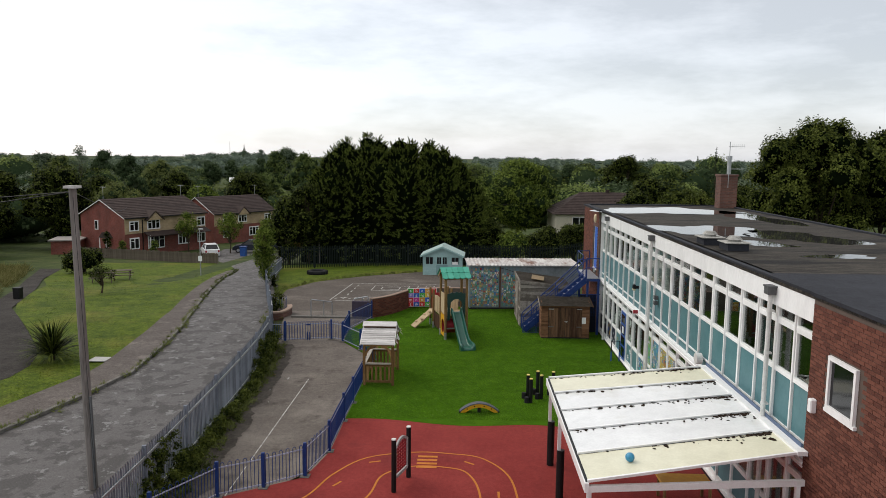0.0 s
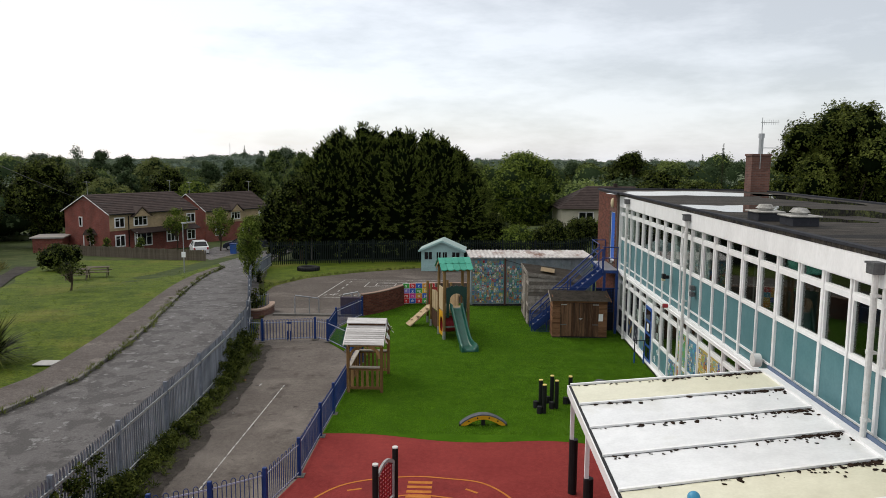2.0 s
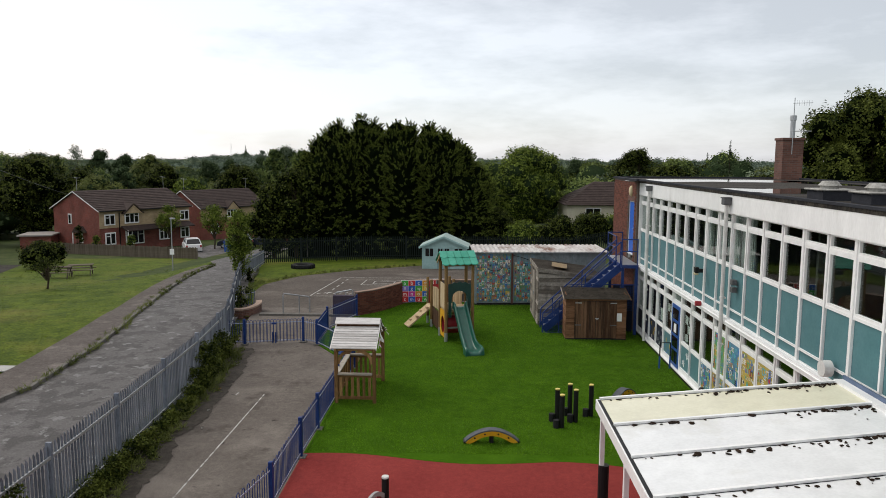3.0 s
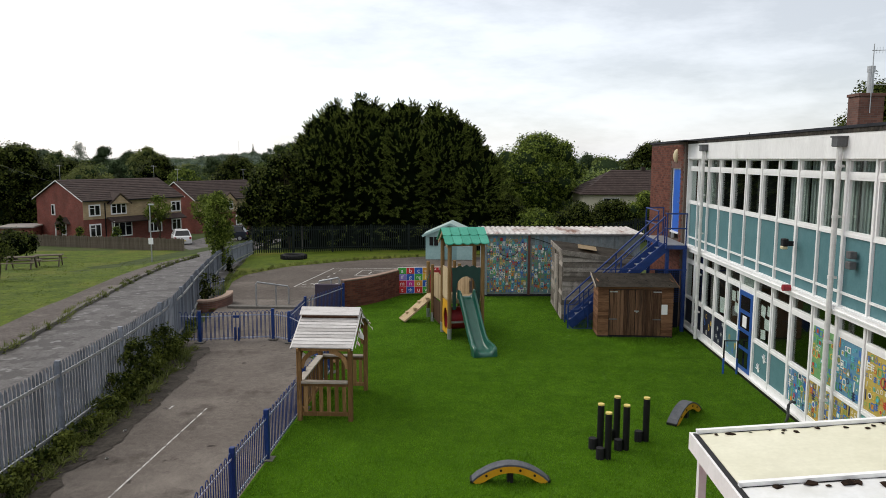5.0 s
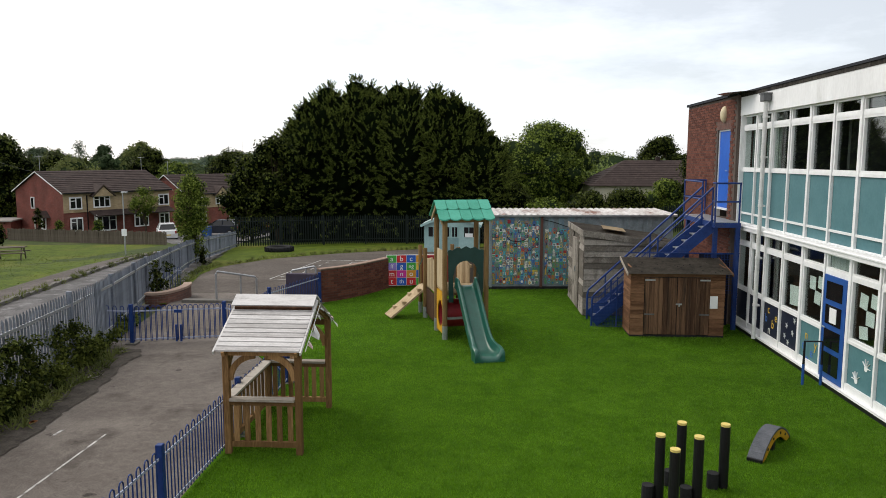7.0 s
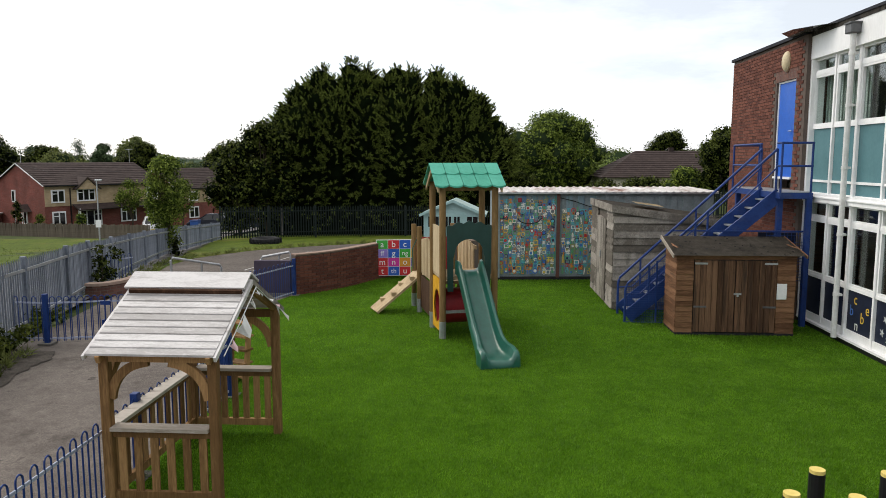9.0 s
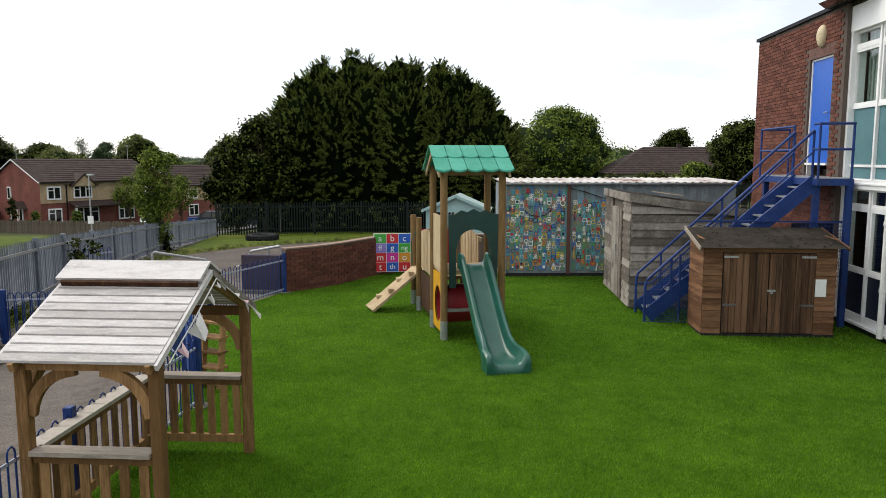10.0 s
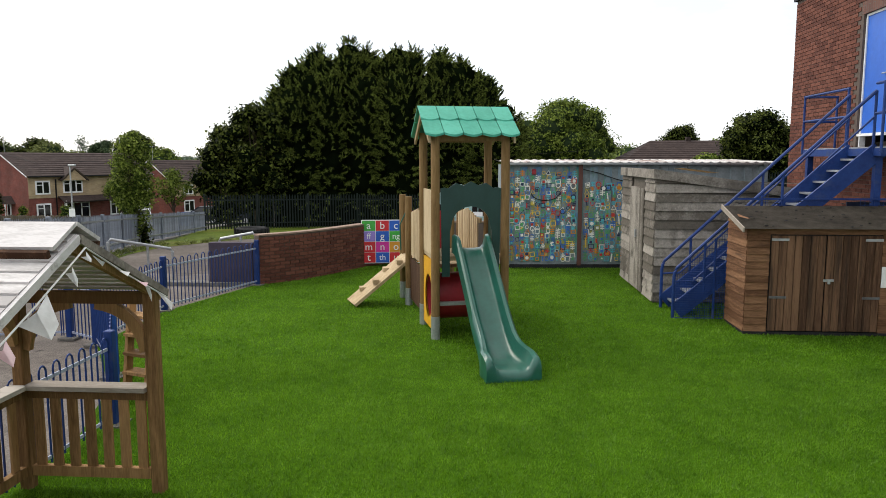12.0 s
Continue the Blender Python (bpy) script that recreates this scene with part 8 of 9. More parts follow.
for x, y, h, w, mat, s in ((-57.5, 139.9, 7.3, 9.0, "leaf_olive", 421), (-57.7, 128.9, 5.2, 5.6, "leaf_deep", 422), (-59.1, 117.1, 3.6, 7.0, "leaf_light", 423), (-44.5, 165.5, 4.7, 8.5, "leaf_far", 424), (43.0, 77.0, 11.8, 9.0, "leaf", 425), (47.0, 68.0, 9.0, 9.0, "leaf", 426)):
    broadleaf((x, y), h, w, "broad woodland tree behind the roofs", mat, s, 0.26, 12, 0.05, 54, clump=(0.09, 0.16), group="trees behind the roofs")


def spruce(at, top, width, seed):
    """A pointed conifer: whorls of drooping plumes round one stem."""
    r = random.Random(seed)
    z0 = land(*at)
    t = thing("spruce", "dark pointed conifer above the woods", "tree", (at[0], at[1], z0), group="conifers above the woods")
    hh = top - z0
    part("trunk", tube(B(), [(0, 0, -0.1), (0, 0, hh * 0.96)], 0.16, 6, 0.03), "bark", t)
    plumes = []
    for k in range(200):
        q = 0.12 + 0.88 * r.random() ** 0.8
        a, w = r.uniform(0, 2 * math.pi), width * 0.5 * (1.04 - q) + 0.12
        plumes.append(((0, 0, hh * q), (math.cos(a), math.sin(a), -0.1), w * r.uniform(0.75, 1.15)))
    part("crown", plume_cloud("crown", plumes, 36, 0.06, seed, "leaf_deep"), None, t)


for x, y, h, w, s in ((61.3, 181.6, 11.4, 3.4, 431), (90.2, 287.9, 9.5, 4.0, 432), (-179.5, 594.8, 17.0, 6.5, 433)):
    spruce((x, y), h, w, s)
mast = thing("radio_mast", "slender pale lattice mast on the far hill", "mast", (-215.0, 667.5, 2.0))
for q in range(3):
    a = radians(120 * q)
    part("leg", tube(B(), [(1.5 * math.cos(a), 1.5 * math.sin(a), 0), (0.1 * math.cos(a), 0.1 * math.sin(a), 18.2)], 0.08, 4, 0.05), "upvc", mast)
for q in range(6):
    k = 1.5 - 1.4 * (q + 0.5) / 6
    part("brace", tube(B(), [(k * math.cos(radians(120 * j)), k * math.sin(radians(120 * j)), 18.2 * (q + 0.5) / 6) for j in (0, 1, 2, 0)], 0.04, 4), "upvc", mast)


# ---- houses ----
def gable_house(name, label, at, turn, L, D, eave, ridge, lower, upper, band, windows):
    h = thing(name, label, "house", at, turn)
    part("wall", box(B(), 0, L, 0, D, -1.0, band), lower, h, "red brick lower wall")
    part("upper_wall", slab(B(), [(0, band), (D, band), (D, eave), (D / 2, ridge - 0.08), (0, eave)], 0.01, L - 0.01, "x"), lower, h)
    part("front_wall", box(B(), 0.02, L - 0.02, -0.06, 0.0, band, eave), upper, h, "buff brick upper front")
    n = 12
    rise = ridge - eave
    for s in (0, 1):
        for k in range(n):
            t0, t1 = k / n, (k + 1) / n
            yy = [D / 2 + (-1 if s == 0 else 1) * (D / 2 + 0.35) * t for t in (t0, t1)]
            zz = [ridge - rise * 1.06 * t for t in (t0, t1)]
            bm = B()
            vs = [bm.verts.new(c) for c in ((-0.2, yy[0], zz[0]), (L + 0.2, yy[0], zz[0]), (L + 0.2, yy[1], zz[1] + 0.03), (-0.2, yy[1], zz[1] + 0.03), (-0.2, yy[0], zz[0] + 0.05), (L + 0.2, yy[0], zz[0] + 0.05), (L + 0.2, yy[1], zz[1] + 0.09), (-0.2, yy[1], zz[1] + 0.09))]
            for f in ((3, 2, 1, 0), (4, 5, 6, 7), (0, 1, 5, 4), (1, 2, 6, 5), (2, 3, 7, 6), (3, 0, 4, 7)):
                bm.faces.new([vs[j] for j in f])
            part("roof_course", bm, "roof_tile", h)
    for x in (-0.22, L + 0.22):
        for s in (-1, 1):
            part("bargeboard", beam(B(), (x, D / 2, ridge - 0.02), (x, D / 2 + s * (D / 2 + 0.35), ridge - rise * 1.06 - 0.02), 0.04, 0.08), "upvc", h)
    part("gutter", box(B(), -0.1, L + 0.1, -0.45, -0.35, eave - 0.16, eave - 0.06), "black", h)
    for face, u, z, w, hh in windows:
        win = part("window", box(B(), u, u + w, -0.13, -0.05, z, z + hh) if face == "f" else box(B(), -0.08, 0.02, u, u + w, z, z + hh), "upvc", h, "white framed window")
        nn = 3 if w > 1.55 else 2 if w > 0.9 else 1
        for k in range(nn):
            a0, a1 = u + 0.12 + (w - 0.12) * k / nn, u + (w - 0.12) * (k + 1) / nn
            if face == "f" and w > 0.9 and k != 1:
                part("transom", box(B(), a0, a1, -0.16, -0.145, z + hh * 0.66, z + hh * 0.66 + 0.06), "upvc", win)
            part("pane", box(B(), a0, a1, -0.145, -0.13, z + 0.13, z + hh - 0.13) if face == "f" else box(B(), -0.095, -0.08, a0, a1, z + 0.1, z + hh - 0.1), "window_dark", win)
    return h


def aerial(house, x, y, z, high):
    a = part("aerial_pole", tube(B(), [(x, y, z - 0.3), (x, y, z + high)], 0.022, 6), "galv", house, "television aerial on a thin pole")
    part("aerial_boom", tube(B(), [(x - 0.05, y - 0.5, z + high - 0.1), (x + 0.05, y + 0.5, z + high - 0.06)], 0.014, 5), "galv", a)
    for q in range(5):
        part("aerial_rod", tube(B(), [(x - 0.2, y - 0.4 + 0.2 * q, z + high - 0.09), (x + 0.2, y - 0.4 + 0.2 * q, z + high - 0.09)], 0.009, 4), "galv", a)


HZ = -2.95
wins = [("f", 0.55, 2.55, 1.2, 1.15), ("f", 2.85, 2.6, 1.7, 1.15), ("f", 9.8, 2.5, 1.2, 1.15), ("f", 0.55, 0.5, 1.2, 1.3), ("f", 2.9, 0.35, 2.2, 1.5), ("f", 7.0, 0.5, 1.6, 1.4), ("f", 9.8, 0.5, 1.2, 1.25), ("s", 4.9, 2.5, 0.6, 1.1), ("s", 3.0, 0.6, 0.6, 1.4)]
h1 = gable_house("semi_detached_house", "red and buff brick semi-detached house with tiled roof", (-37.43, 81.51, HZ), 59.2, 11.15, 8.4, 4.15, 6.0, "house_red", "house_buff", 2.25, wins)
part("gablet", slab(B(), [(2.7, 3.7), (4.7, 3.7), (3.7, 4.6)], -0.5, 1.2, "y"), "house_buff", h1, "small buff gable over the window")
for s in (-1, 1):
    part("gablet_roof", beam(B(), (3.7, 0.3, 4.75), (3.7 + s * 1.2, 0.3, 3.7), 1.7, 0.08), "roof_tile", h1)
    part("gablet_board", beam(B(), (3.7, -0.57, 4.69), (3.7 + s * 1.2, -0.57, 3.64), 0.04, 0.10), "bark", h1)
part("porch_roof", beam(B(), (2.4, -0.6, 2.1), (7.0, -0.6, 2.1), 1.2, 0.1, up=(0, -0.4, 1)), "roof_tile", h1, "lean-to tiled porch roof")
part("porch_roof", beam(B(), (8.2, -0.6, 2.1), (11.0, -0.6, 2.1), 1.2, 0.1, up=(0, -0.4, 1)), "roof_tile", h1, "lean-to tiled porch roof")
part("side_porch", slab(B(), [(2.2, 1.75), (3.6, 1.75), (2.9, 2.4)], -0.9, 0.0, "x"), "roof_tile", h1, "small gabled side porch")
for yy in (2.3, 3.5):
    part("porch_post", box(B(), -0.86, -0.78, yy - 0.04, yy + 0.04, -0.5, 1.76), "upvc", h1)
part("porch_post", box(B(), 2.5, 2.58, -1.1, -1.02, -0.5, 2.0), "upvc", h1)
part("downpipe", box(B(), 2.2, 2.28, -0.14, -0.06, 0, 3.8), "black", h1)
h2 = gable_house("semi_detached_house", "buff brick house with brown tiled roof", (-33.72, 99.95, HZ - 0.85), 59.0, 11.05, 7.2, 4.05, 6.16, "house_red", "house_buff", 2.3,
                 [("f", 4.2, 2.6, 1.6, 1.1), ("f", 9.2, 2.5, 1.2, 1.1), ("f", 1.5, 2.5, 1.2, 1.1), ("f", 1.5, 0.6, 1.3, 1.3), ("f", 6.2, 0.55, 1.8, 1.3)])
part("gablet", slab(B(), [(4.0, 3.7), (6.0, 3.7), (5.0, 4.65)], -0.5, 1.2, "y"), "house_buff", h2)
for s in (-1, 1):
    part("gablet_roof", beam(B(), (5.0, 0.3, 4.8), (5.0 + s * 1.2, 0.3, 3.7), 1.7, 0.08), "roof_tile", h2)
aerial(h1, 0.3, 4.2, 6.0, 1.5)
aerial(h1, 10.9, 4.2, 6.0, 1.4)
aerial(h2, 0.4, 3.6, 6.16, 1.6)
aerial(h2, 10.8, 3.6, 6.16, 1.5)
bung = thing("bungalow", "cream rendered bungalow with a dark tiled hipped roof", "house", (11.3, 87.5, -1.05), 1)
BLN, BDP, BEV, BRG = 15.0, 8.0, 2.9, 5.2
part("wall", box(B(), 0, BLN, 0, BDP, -1.0, BEV), "render_cream", bung)
for k in range(14):
    t0, t1 = k / 14, (k + 1) / 14 + 0.004
    bm = B()
    rim = [[(-0.4 + (3.9 * (1 - t)), -0.4 + 4.4 * (1 - t)), (BLN + 0.4 - 3.9 * (1 - t), -0.4 + 4.4 * (1 - t)), (BLN + 0.4 - 3.9 * (1 - t), BDP + 0.4 - 4.4 * (1 - t)), (-0.4 + 3.9 * (1 - t), BDP + 0.4 - 4.4 * (1 - t))] for t in (t0, t1)]
    zz = [BRG - (BRG - BEV + 0.1) * t for t in (t0, t1)]
    va = [bm.verts.new((x, y, zz[0] + 0.04)) for x, y in rim[0]]
    vb = [bm.verts.new((x, y, zz[1] + 0.08)) for x, y in rim[1]]
    vc = [bm.verts.new((x, y, zz[1])) for x, y in rim[1]]
    for q in range(4):
        bm.faces.new((va[q], va[(q + 1) % 4], vb[(q + 1) % 4], vb[q]))
        bm.faces.new((vb[q], vb[(q + 1) % 4], vc[(q + 1) % 4], vc[q]))
    part("roof_course", bm, "roof_tile", bung)
for u in (1.9, 9.2):
    w = part("window", box(B(), u, u + 1.7, -0.06, 0.0, 1.4, 2.5), "upvc", bung, "white framed window")
    for q in (0, 1):
        part("pane", box(B(), u + 0.08 + 0.8 * q, u + 0.80 + 0.8 * q, -0.075, -0.06, 1.5, 2.42), "window_dark", w)
part("chimney", box(B(), 6.6, 7.0, 3.8, 4.2, 4.8, 5.55), "roof_tile", bung)
far = gable_house("farmhouse", "small far brick house with a pale roof among the trees", (-82.5, 258, land(-82, 258) - 1.0), 20, 9.0, 6.0, 4.2, 6.8, "house_red", "house_buff", 2.2, [("f", 1.5, 2.6, 1.2, 1.2), ("f", 5.5, 2.6, 1.2, 1.2)])
for o in far.children:
    if o.name.startswith("roof_course"):
        o.data.materials[0] = M["fascia"]
garage = thing("garage", "low dark brick store with a pale flat roof", "garage", (-46.2, 82, -2.8), 15)
part("wall", box(B(), 0, 3.0, 0, 3.4, -0.5, 1.2), "house_red", garage)
part("roof", box(B(), -0.2, 3.2, -0.3, 3.6, 1.2, 1.34), plain("garage_roof", (0.34, 0.31, 0.29), 0.8), garage, "pale flat roof")

# garden fence of boards
GX, GY = -41.5, 79.6
gf = thing("garden_fence", "weathered close-boarded timber garden fence", "fence", (GX, GY, land(GX, GY)))
line = [(GX, GY), (-37.4, 77.6), (-30.0, 74.2), (-23.4, 71.4)]
fence_boards = [mesh_of("fence_board", box(B(), -0.067, 0.067, -0.012, 0.012, -0.25, 0.94 + 0.03 * k), "timber_fence") for k in range(4)]
for x, y, a in along(line, 0.142):
    part("fence_board", random.choice(fence_boards), None, gf, at=pose(x - GX, y - GY, land(x, y) - land(GX, GY), random.uniform(-1.5, 1.5), 0, a))
for x, y, a in along(line, 2.4):
    part("post", box(B(), -0.05, 0.05, 0.02, 0.12, -0.3, 1.0), "timber_fence", gf).matrix_local = pose(x - GX, y - GY, land(x, y) - land(GX, GY), 0, 0, a)


def car(at, turn, material, label):
    """A small car whose front looks along its own x: lower body, glazed cabin, roof, lights and wheels."""
    c = thing("car", label, "car", at, turn)
    bm = slab(B(), [(-1.88, 0.28), (-1.92, 0.62), (-1.86, 0.92), (-1.55, 1.0), (0.75, 0.98), (1.55, 0.86), (1.86, 0.66), (1.88, 0.28)], -0.80, 0.80, "y")
    bmesh.ops.bevel(bm, geom=[e for e in bm.edges if abs(e.verts[0].co.y - e.verts[1].co.y) < 0.01], offset=0.05, segments=2, affect="EDGES", profile=0.5)
    part("body", bm, material, c)
    bm = B()
    low = [(-1.62, -0.72), (0.85, -0.72), (0.85, 0.72), (-1.62, 0.72)]
    top = [(-1.25, -0.56), (0.12, -0.56), (0.12, 0.56), (-1.25, 0.56)]
    vl, vt = [bm.verts.new((x, y, 0.97)) for x, y in low], [bm.verts.new((x, y, 1.43)) for x, y in top]
    for k in range(4):
        bm.faces.new((vl[k], vl[(k + 1) % 4], vt[(k + 1) % 4], vt[k]))
    part("cabin_glass", bm, "window_dark", c, "dark car windows")
    part("roof", box(B(), -1.30, 0.17, -0.59, 0.59, 1.42, 1.475, 0.02), material, c)
    for y in (-1, 1):
        for (x0, z0), (x1, z1) in (((-1.64, 0.97), (-1.27, 1.44)), ((-0.45, 0.97), (-0.5, 1.44)), ((0.87, 0.97), (0.14, 1.44))):
            part("pillar", beam(B(), (x0, y * 0.73, z0), (x1, y * 0.575, z1), 0.07, 0.05), material, c)
        part("tail_light", box(B(), -1.925, -1.86, y * 0.66 - 0.09, y * 0.66 + 0.09, 0.66, 0.90, 0.01), "red", c, "red tail light")
    part("plate", box(B(), -1.935, -1.915, -0.26, 0.26, 0.5, 0.6), "yellow_pale", c, "plain yellow plate")
    for x in (-1.18, 1.2):
        for y in (-0.74, 0.74):
            w = part("wheel", tube(B(), [(x, y - 0.10, 0.30), (x, y + 0.10, 0.30)], 0.30, 16), "black_rubber", c)
            part("rim", tube(B(), [(x, y + math.copysign(0.09, y), 0.30), (x, y + math.copysign(0.11, y), 0.30)], 0.18, 12), "galv", w)


car((-27.5, 80.6, land(-27.2, 80.1) - 0.12), 117, "car_white", "white hatchback parked behind the garden fence")
car((-21.5, 86.0, land(-21.5, 86)), 170, "car_dark", "dark blue car parked by the houses")
car((-24.5, 85.5, land(-24.5, 85.5)), 185, "car_dark", "dark saloon parked by the houses")
car((-17.5, 84.0, land(-17.5, 84)), 170, plain("car_red", (0.2, 0.02, 0.02), 0.25), "red car parked beyond the fence")
bin_ = thing("wheelie_bin", "blue recycling wheelie bin by the road end", "bin", (-23.6, 80.0, land(-23.6, 80)))
part("body", slab(B(), [(-0.27, 0), (0.27, 0), (0.34, 1.0), (-0.34, 1.0)], -0.3, 0.3, "y"), "blue_bright", bin_)
part("lid", box(B(), -0.37, 0.37, -0.36, 0.36, 1.0, 1.08, 0.02), "blue", bin_)
lb = thing("litter_bin", "black litter bin beside the path", "bin", (-26.6, 44.5, land(-26.6, 44.5)))
part("body", slab(B(), [(-0.19, 0), (0.19, 0), (0.21, 0.62), (-0.21, 0.62)], -0.19, 0.19, "y"), "black", lb)
part("lid", box(B(), -0.23, 0.23, -0.21, 0.21, 0.62, 0.70, 0.02), "black", lb)
for x, y, a in ((-26.4, 54.6, 15), (-26.3, 57.2, 20)):
    pb = thing("picnic_bench", "grey timber picnic bench on the lawn", "bench", (x, y, land(x, y)), a, group="picnic benches")
    part("tabletop", box(B(), -0.8, 0.8, -0.35, 0.35, 0.7, 0.75), "timber_fence", pb)
    for s in (-0.65, 0.65):
        part("seat", box(B(), -0.9, 0.9, s - 0.13, s + 0.13, 0.42, 0.46), "timber_fence", pb)
        part("leg", beam(B(), (s, -0.6, 0), (s, -0.2, 0.72), 0.06, 0.09), "timber_fence", pb)
        part("leg", beam(B(), (s, 0.6, 0), (s, 0.2, 0.72), 0.06, 0.09), "timber_fence", pb)

# ---- poles and wires ----
pole = thing("telegraph_pole", "weathered grey timber telegraph pole", "pole", (-8.62, 18.61, 0))
part("shaft", tube(B(), [(0.0, 0.0, 0), (-0.07, 0, 4.0), (-0.13, 0.0, 7.5)], 0.115, 12, 0.085), "pole_wood", pole)
part("cap", box(B(), -0.28, 0.02, -0.14, 0.14, 7.48, 7.54), "board_white", pole)
part("cable_guard", box(B(), 0.07, 0.12, -0.12, -0.07, 0.05, 2.4), "grey_plastic", pole)
TOPP = Vector((-8.75, 18.61, 7.4))
for q, r in ((Vector((-30, 26, 7.0)), 0.012), (Vector((-26, 17.0, 6.2)), 0.012), (Vector((-40, 88, 2.0)), 0.008), (Vector((-6.6, 15.0, 0.8)), 0.006)):
    bm = B()
    pts = [TOPP.lerp(q, k / 14) - Vector((0, 0, 0.5 * math.sin(math.pi * k / 14) if r > 0.007 else 0)) for k in range(15)]
    cb = tagged(part("wire", tube(bm, pts, r, 5), "black"), "thin dark overhead telephone wire", "wire")
wire = tagged(part("wire", tube(B(), [Vector((-41, 88, 2.5)).lerp(Vector((8, 84, 3.2)), k / 14) - Vector((0, 0, 0.8 * math.sin(math.pi * k / 14))) for k in range(15)], 0.015, 5), "black"), "thin overhead wire crossing to the hedge", "wire")
lamp = thing("lamp_column", "thin grey steel lamp column on the verge", "lamp post", (-21.2, 60.5, land(-21.2, 60.5)))
part("column", tube(B(), [(0, 0, 0), (0, 0, 3.84)], 0.05, 8, 0.035), "galv", lamp)
part("lantern", box(B(), -0.08, 0.30, -0.08, 0.08, 3.80, 3.90, 0.02), "galv", lamp)
part("sign", box(B(), -0.16, 0.16, -0.06, -0.04, 1.2, 1.62), "upvc", lamp, "small white sign plate")
bp = thing("back_pole", "bare telegraph pole among the cypress trees", "pole", (-12.75, 67.6, land(-12.75, 67.6)))
part("shaft", tube(B(), [(0, 0, 0), (0, 0, 5.0)], 0.06, 8, 0.05), "pole_wood", bp)
cover = tagged(part("cover_slab", box(B(), -14.5, -13.8, 29.6, 30.2, 0.0, 0.035, 0.008), plain("cover_pale", (0.42, 0.41, 0.39), 0.8)), "pale concrete inspection cover in the footway", "cover")


# ---- weeds in the kerb and on the verges ----
weeds = thing("kerb_weeds", "tufts of grass and weeds growing along the kerb", "weeds", kind="stuff")
r = random.Random(61)
tufts = []
for x, y, a in along([(x, y) for y, x in KERB[2:]], 0.22):
    if r.random() < 0.75 * (0.4 + noise.noise(Vector((x * 0.3, y * 0.3, 0))) + 0.4):
        tufts.append(((x + r.gauss(0.02, 0.09), y, land(x, y) + 0.05), r.uniform(0.06, 0.16)))
part("tufts", spray_cloud("tufts", tufts, 45, 0.16, 0.012, 62, "leaf_olive", 0.9), None, weeds)
edge_weeds = thing("verge_weeds", "dry grass and weeds along the edge of the turf and the fences", "weeds", kind="stuff")
tufts = []
for x, y, a in along([(x + 0.45, y) for x, y in FENCE if y < 33], 0.12):
    tufts.append(((x + r.gauss(0.0, 0.13), y, land(x, y) + 0.03), r.uniform(0.04, 0.13)))
for x, y, a in along([(x - 0.25, y) for x, y in FENCE], 0.15):
    tufts.append(((x + r.gauss(0.0, 0.1), y, land(x, y) + 0.03), r.uniform(0.04, 0.12)))
for x, y, a in along([(-8.9, 38.5), (-11.0, 46.3), (-11.4, 49.3), (-10.3, 53.6), (-7.1, 57.6), (-3.1, 61)], 0.2):
    tufts.append(((x - abs(r.gauss(0.0, 0.25)), y, land(x, y) + 0.02), r.uniform(0.05, 0.15)))
part("tufts", spray_cloud("tufts", tufts, 36, 0.15, 0.012, 63, "leaf_olive", 0.9), None, edge_weeds)

# ---- lawn grass blades near the path ----
grass = thing("grass_tufts", "uneven tufts of longer grass on the lawn", "grass", kind="stuff")
tufts = []
for k in range(1500):
    y = r.uniform(24, 62)
    rows = [(23.9, -17.3, -14.5), (28.15, -16.2, -13.7), (34.4, -19.6, -14.4), (44.2, -26.2, -16.5), (51.1, -28.6, -17.9), (62, -34, -19.8)]
    xl, xr = lerp_rows(rows, y)
    x = r.uniform(xl, xr)
    tufts.append(((x, y, land(x, y)), r.uniform(0.08, 0.3)))
part("tufts", spray_cloud("tufts", tufts, 10, 0.04, 0.012, 64, "lawn", 1.2), None, grass)
wild = thing("long_grass", "long pale uncut grass beside the path", "grass", kind="stuff")
tufts = []
for k in range(900):
    y = r.uniform(30, 66)
    x = lerp_rows([(30, -20.6), (34.4, -22.4), (41, -26.9), (48.8, -30.2), (58, -35), (66, -39)], y)[0] - abs(r.gauss(0, 4.0))
    tufts.append(((x, y, land(x, y) + 0.05), r.uniform(0.15, 0.5)))
part("tufts", spray_cloud("tufts", tufts, 40, 0.42, 0.02, 65, "dry_grass", 1.3), None, wild)


# ---- single bricks ----
def brick_piece(l, h, d):
    return box(B(), -l / 2, l / 2, -d, 0.0, -h / 2, h / 2)


clay = shade("brick_clay", (0.092, 0.036, 0.027), (0.175, 0.070, 0.049), 38, 0.85, 60, 0.3, rand=0.28)
clay_joined = shade("brick_clay_joined", (0.092, 0.036, 0.027), (0.175, 0.070, 0.049), 38, 0.85, 60, 0.3, island=0.28)
whole = mesh_of("brick", brick_piece(0.213, 0.064, 0.012), clay)
half = mesh_of("brick", brick_piece(0.104, 0.064, 0.012), clay)


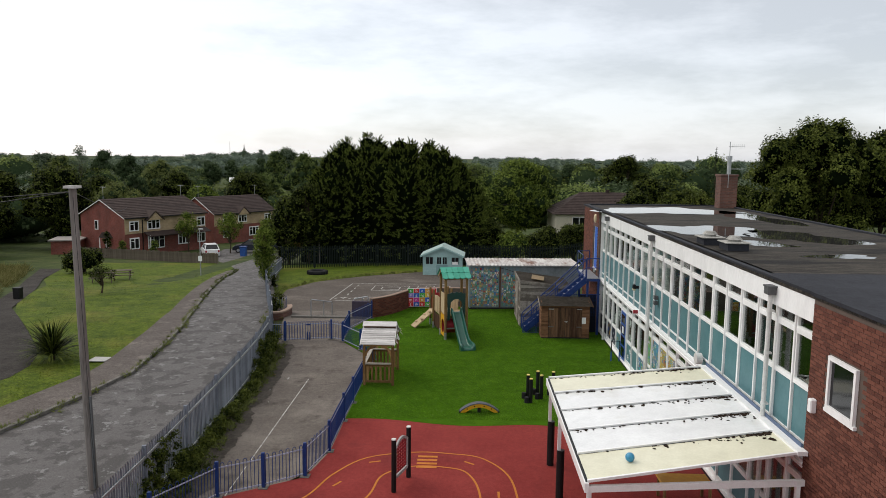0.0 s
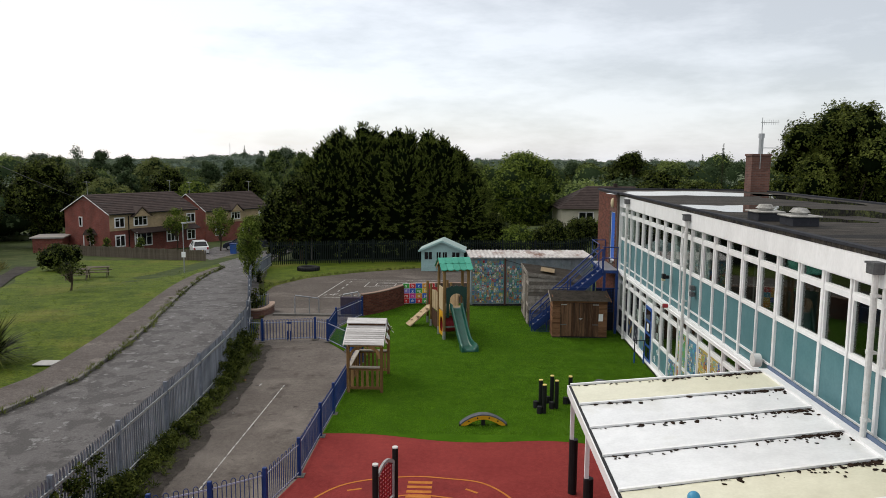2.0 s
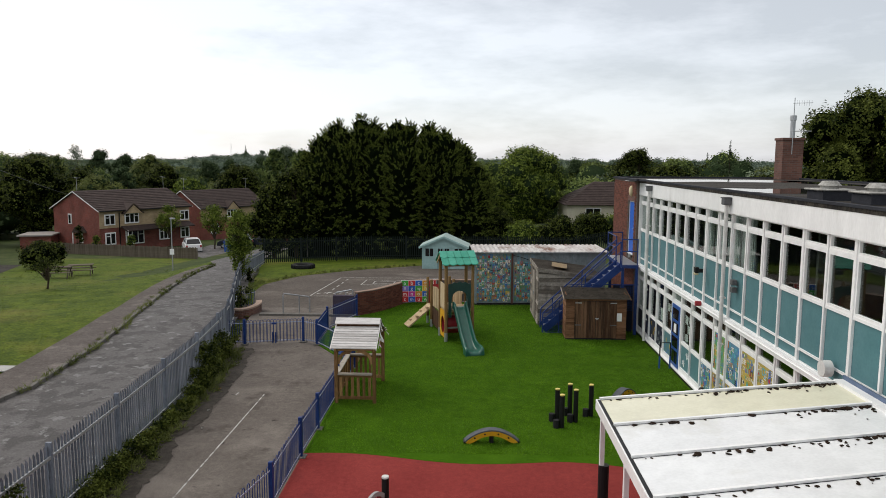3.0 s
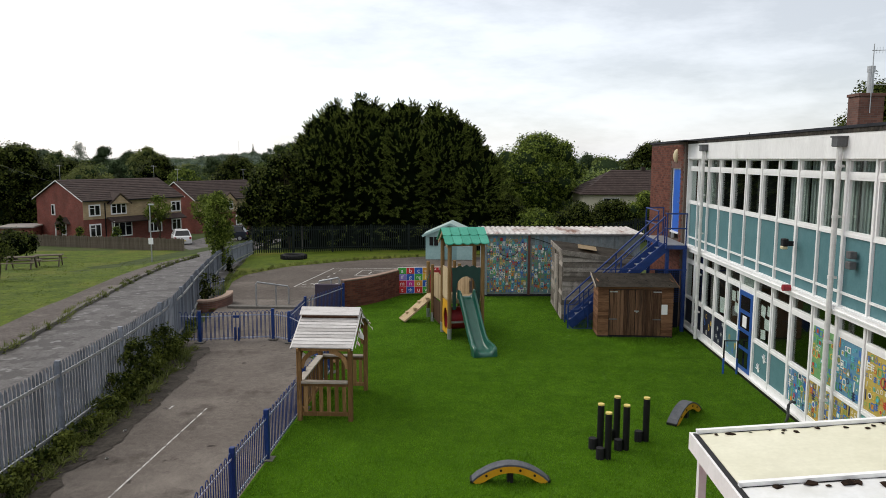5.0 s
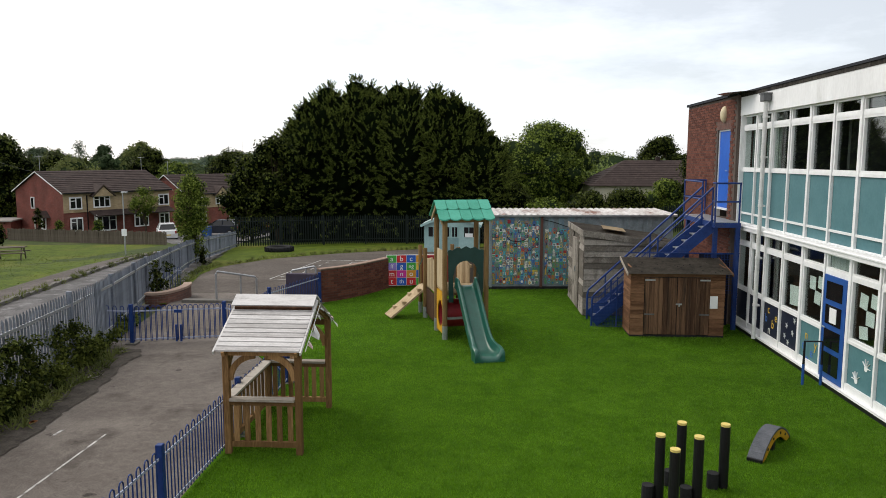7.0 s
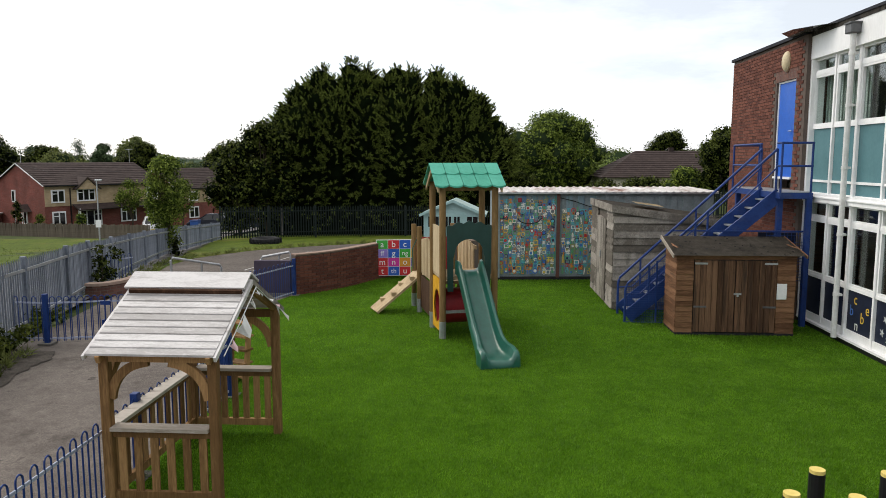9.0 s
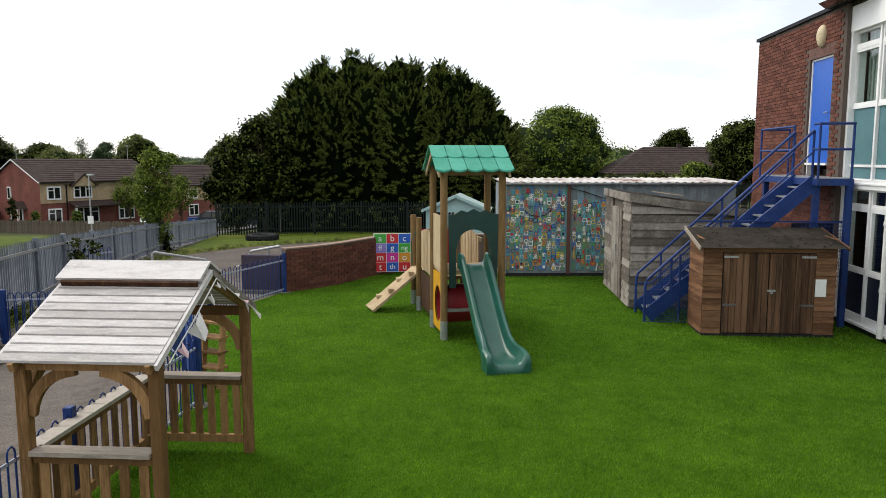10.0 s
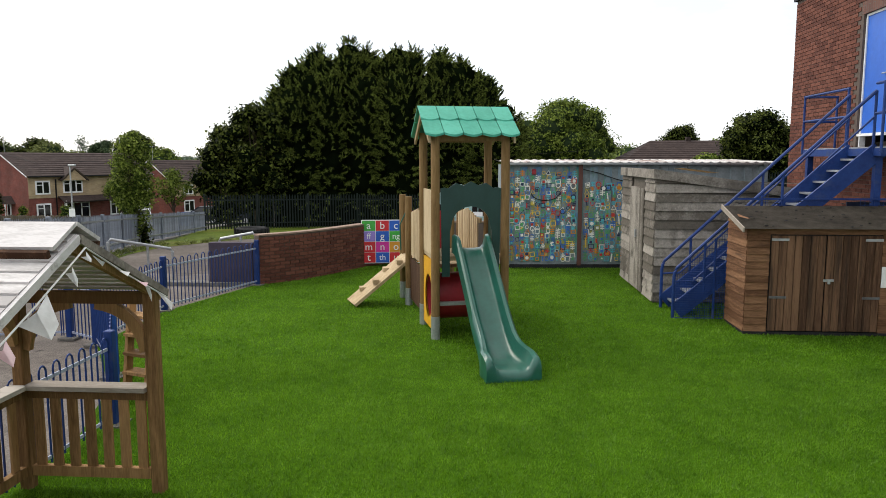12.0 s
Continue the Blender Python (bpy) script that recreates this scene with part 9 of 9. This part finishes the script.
def brick_courses(length, height, z0, along_wall, parent, limit, blocked=(), name="brick"):
    """Bricks in stretcher bond. along_wall(s, z) gives the pose of a brick whose face looks outward; the first go in as parts, the rest as one joined part."""
    spots, halves = [], []
    for c in range(int(height / 0.075)):
        z = z0 + 0.0375 + c * 0.075
        s = 0.1125 if c % 2 else 0.225
        if c % 2 == 0 and not any(a < 0.1 and lo - 0.03 < z < hi + 0.03 for a, b, lo, hi in blocked):
            halves.append((0.056, z))
        while s + 0.11 < length:
            if not any(a - 0.1 < s < b + 0.1 and lo - 0.03 < z < hi + 0.03 for a, b, lo, hi in blocked):
                spots.append((s, z))
            s += 0.225
    spots.sort(key=lambda q: abs(q[1] - z0 - height * 0.5))
    for s, z in spots[:limit]:
        part(name, whole, None, parent, at=along_wall(s, z))
    for s, z in halves:
        part(name, half, None, parent, at=along_wall(s, z))
    rest = spots[limit:]
    if rest:
        vs, fs = [], []
        corner = [(-0.1065, -0.012), (0.1065, -0.012), (0.1065, 0.0), (-0.1065, 0.0)]
        for s, z in rest:
            m = along_wall(s, z)
            k = len(vs)
            vs += [tuple(m @ Vector((x, y, dz))) for dz in (-0.032, 0.032) for x, y in corner]
            fs += [(k, k + 1, k + 5, k + 4), (k + 1, k + 2, k + 6, k + 5), (k + 3, k, k + 4, k + 7), (k + 4, k + 5, k + 6, k + 7), (k, k + 3, k + 2, k + 1)]
        me = bpy.data.meshes.new("bricks")
        me.from_pydata(vs, [], fs)
        me.materials.append(clay_joined)
        tagged(part("brick_rest", me, None, parent), kind="stuff")


def on_curve(points, offset):
    lens = [0.0]
    for (ax, ay), (bx, by) in zip(points, points[1:]):
        lens.append(lens[-1] + math.hypot(bx - ax, by - ay))

    def at_(s, z):
        for i in range(len(points) - 1):
            if s <= lens[i + 1] or i == len(points) - 2:
                k = (s - lens[i]) / (lens[i + 1] - lens[i])
                (ax, ay), (bx, by) = points[i], points[i + 1]
                dx, dy = (bx - ax) / (lens[i + 1] - lens[i]), (by - ay) / (lens[i + 1] - lens[i])
                return pose(ax + (bx - ax) * k + dy * offset, ay + (by - ay) * k - dx * offset, z, 0, 0, math.degrees(math.atan2(dy, dx)))
    return at_, lens[-1]


curve_at, curve_len = on_curve(WALL, 0.10)
brick_courses(min(curve_len, 5.0), 0.98, 0.0, curve_at, garden_wall, 270)
end_wall = next(o for o in school.children if o.name == "wall_stair_end")
end_wall.data.materials[0] = M["mortar"]
brick_courses(YB - Y1 - 0.02, 5.80, 0.0, lambda s, z: pose(NB, YB - 0.01 - s, z, 0, 0, -90), end_wall, 255, [(YB - 37.64, YB - 36.62, 2.72, 5.25)])
south_wall = next(o for o in school.children if o.name == "wall_south")
south_wall.data.materials[0] = M["mortar"]
brick_courses(3.4, 5.70, 0.0, lambda s, z: pose(7.04, Y0 - s, z, 0, 0, -90), south_wall, 255, [(0.70, 1.71, 3.9, 4.93)])
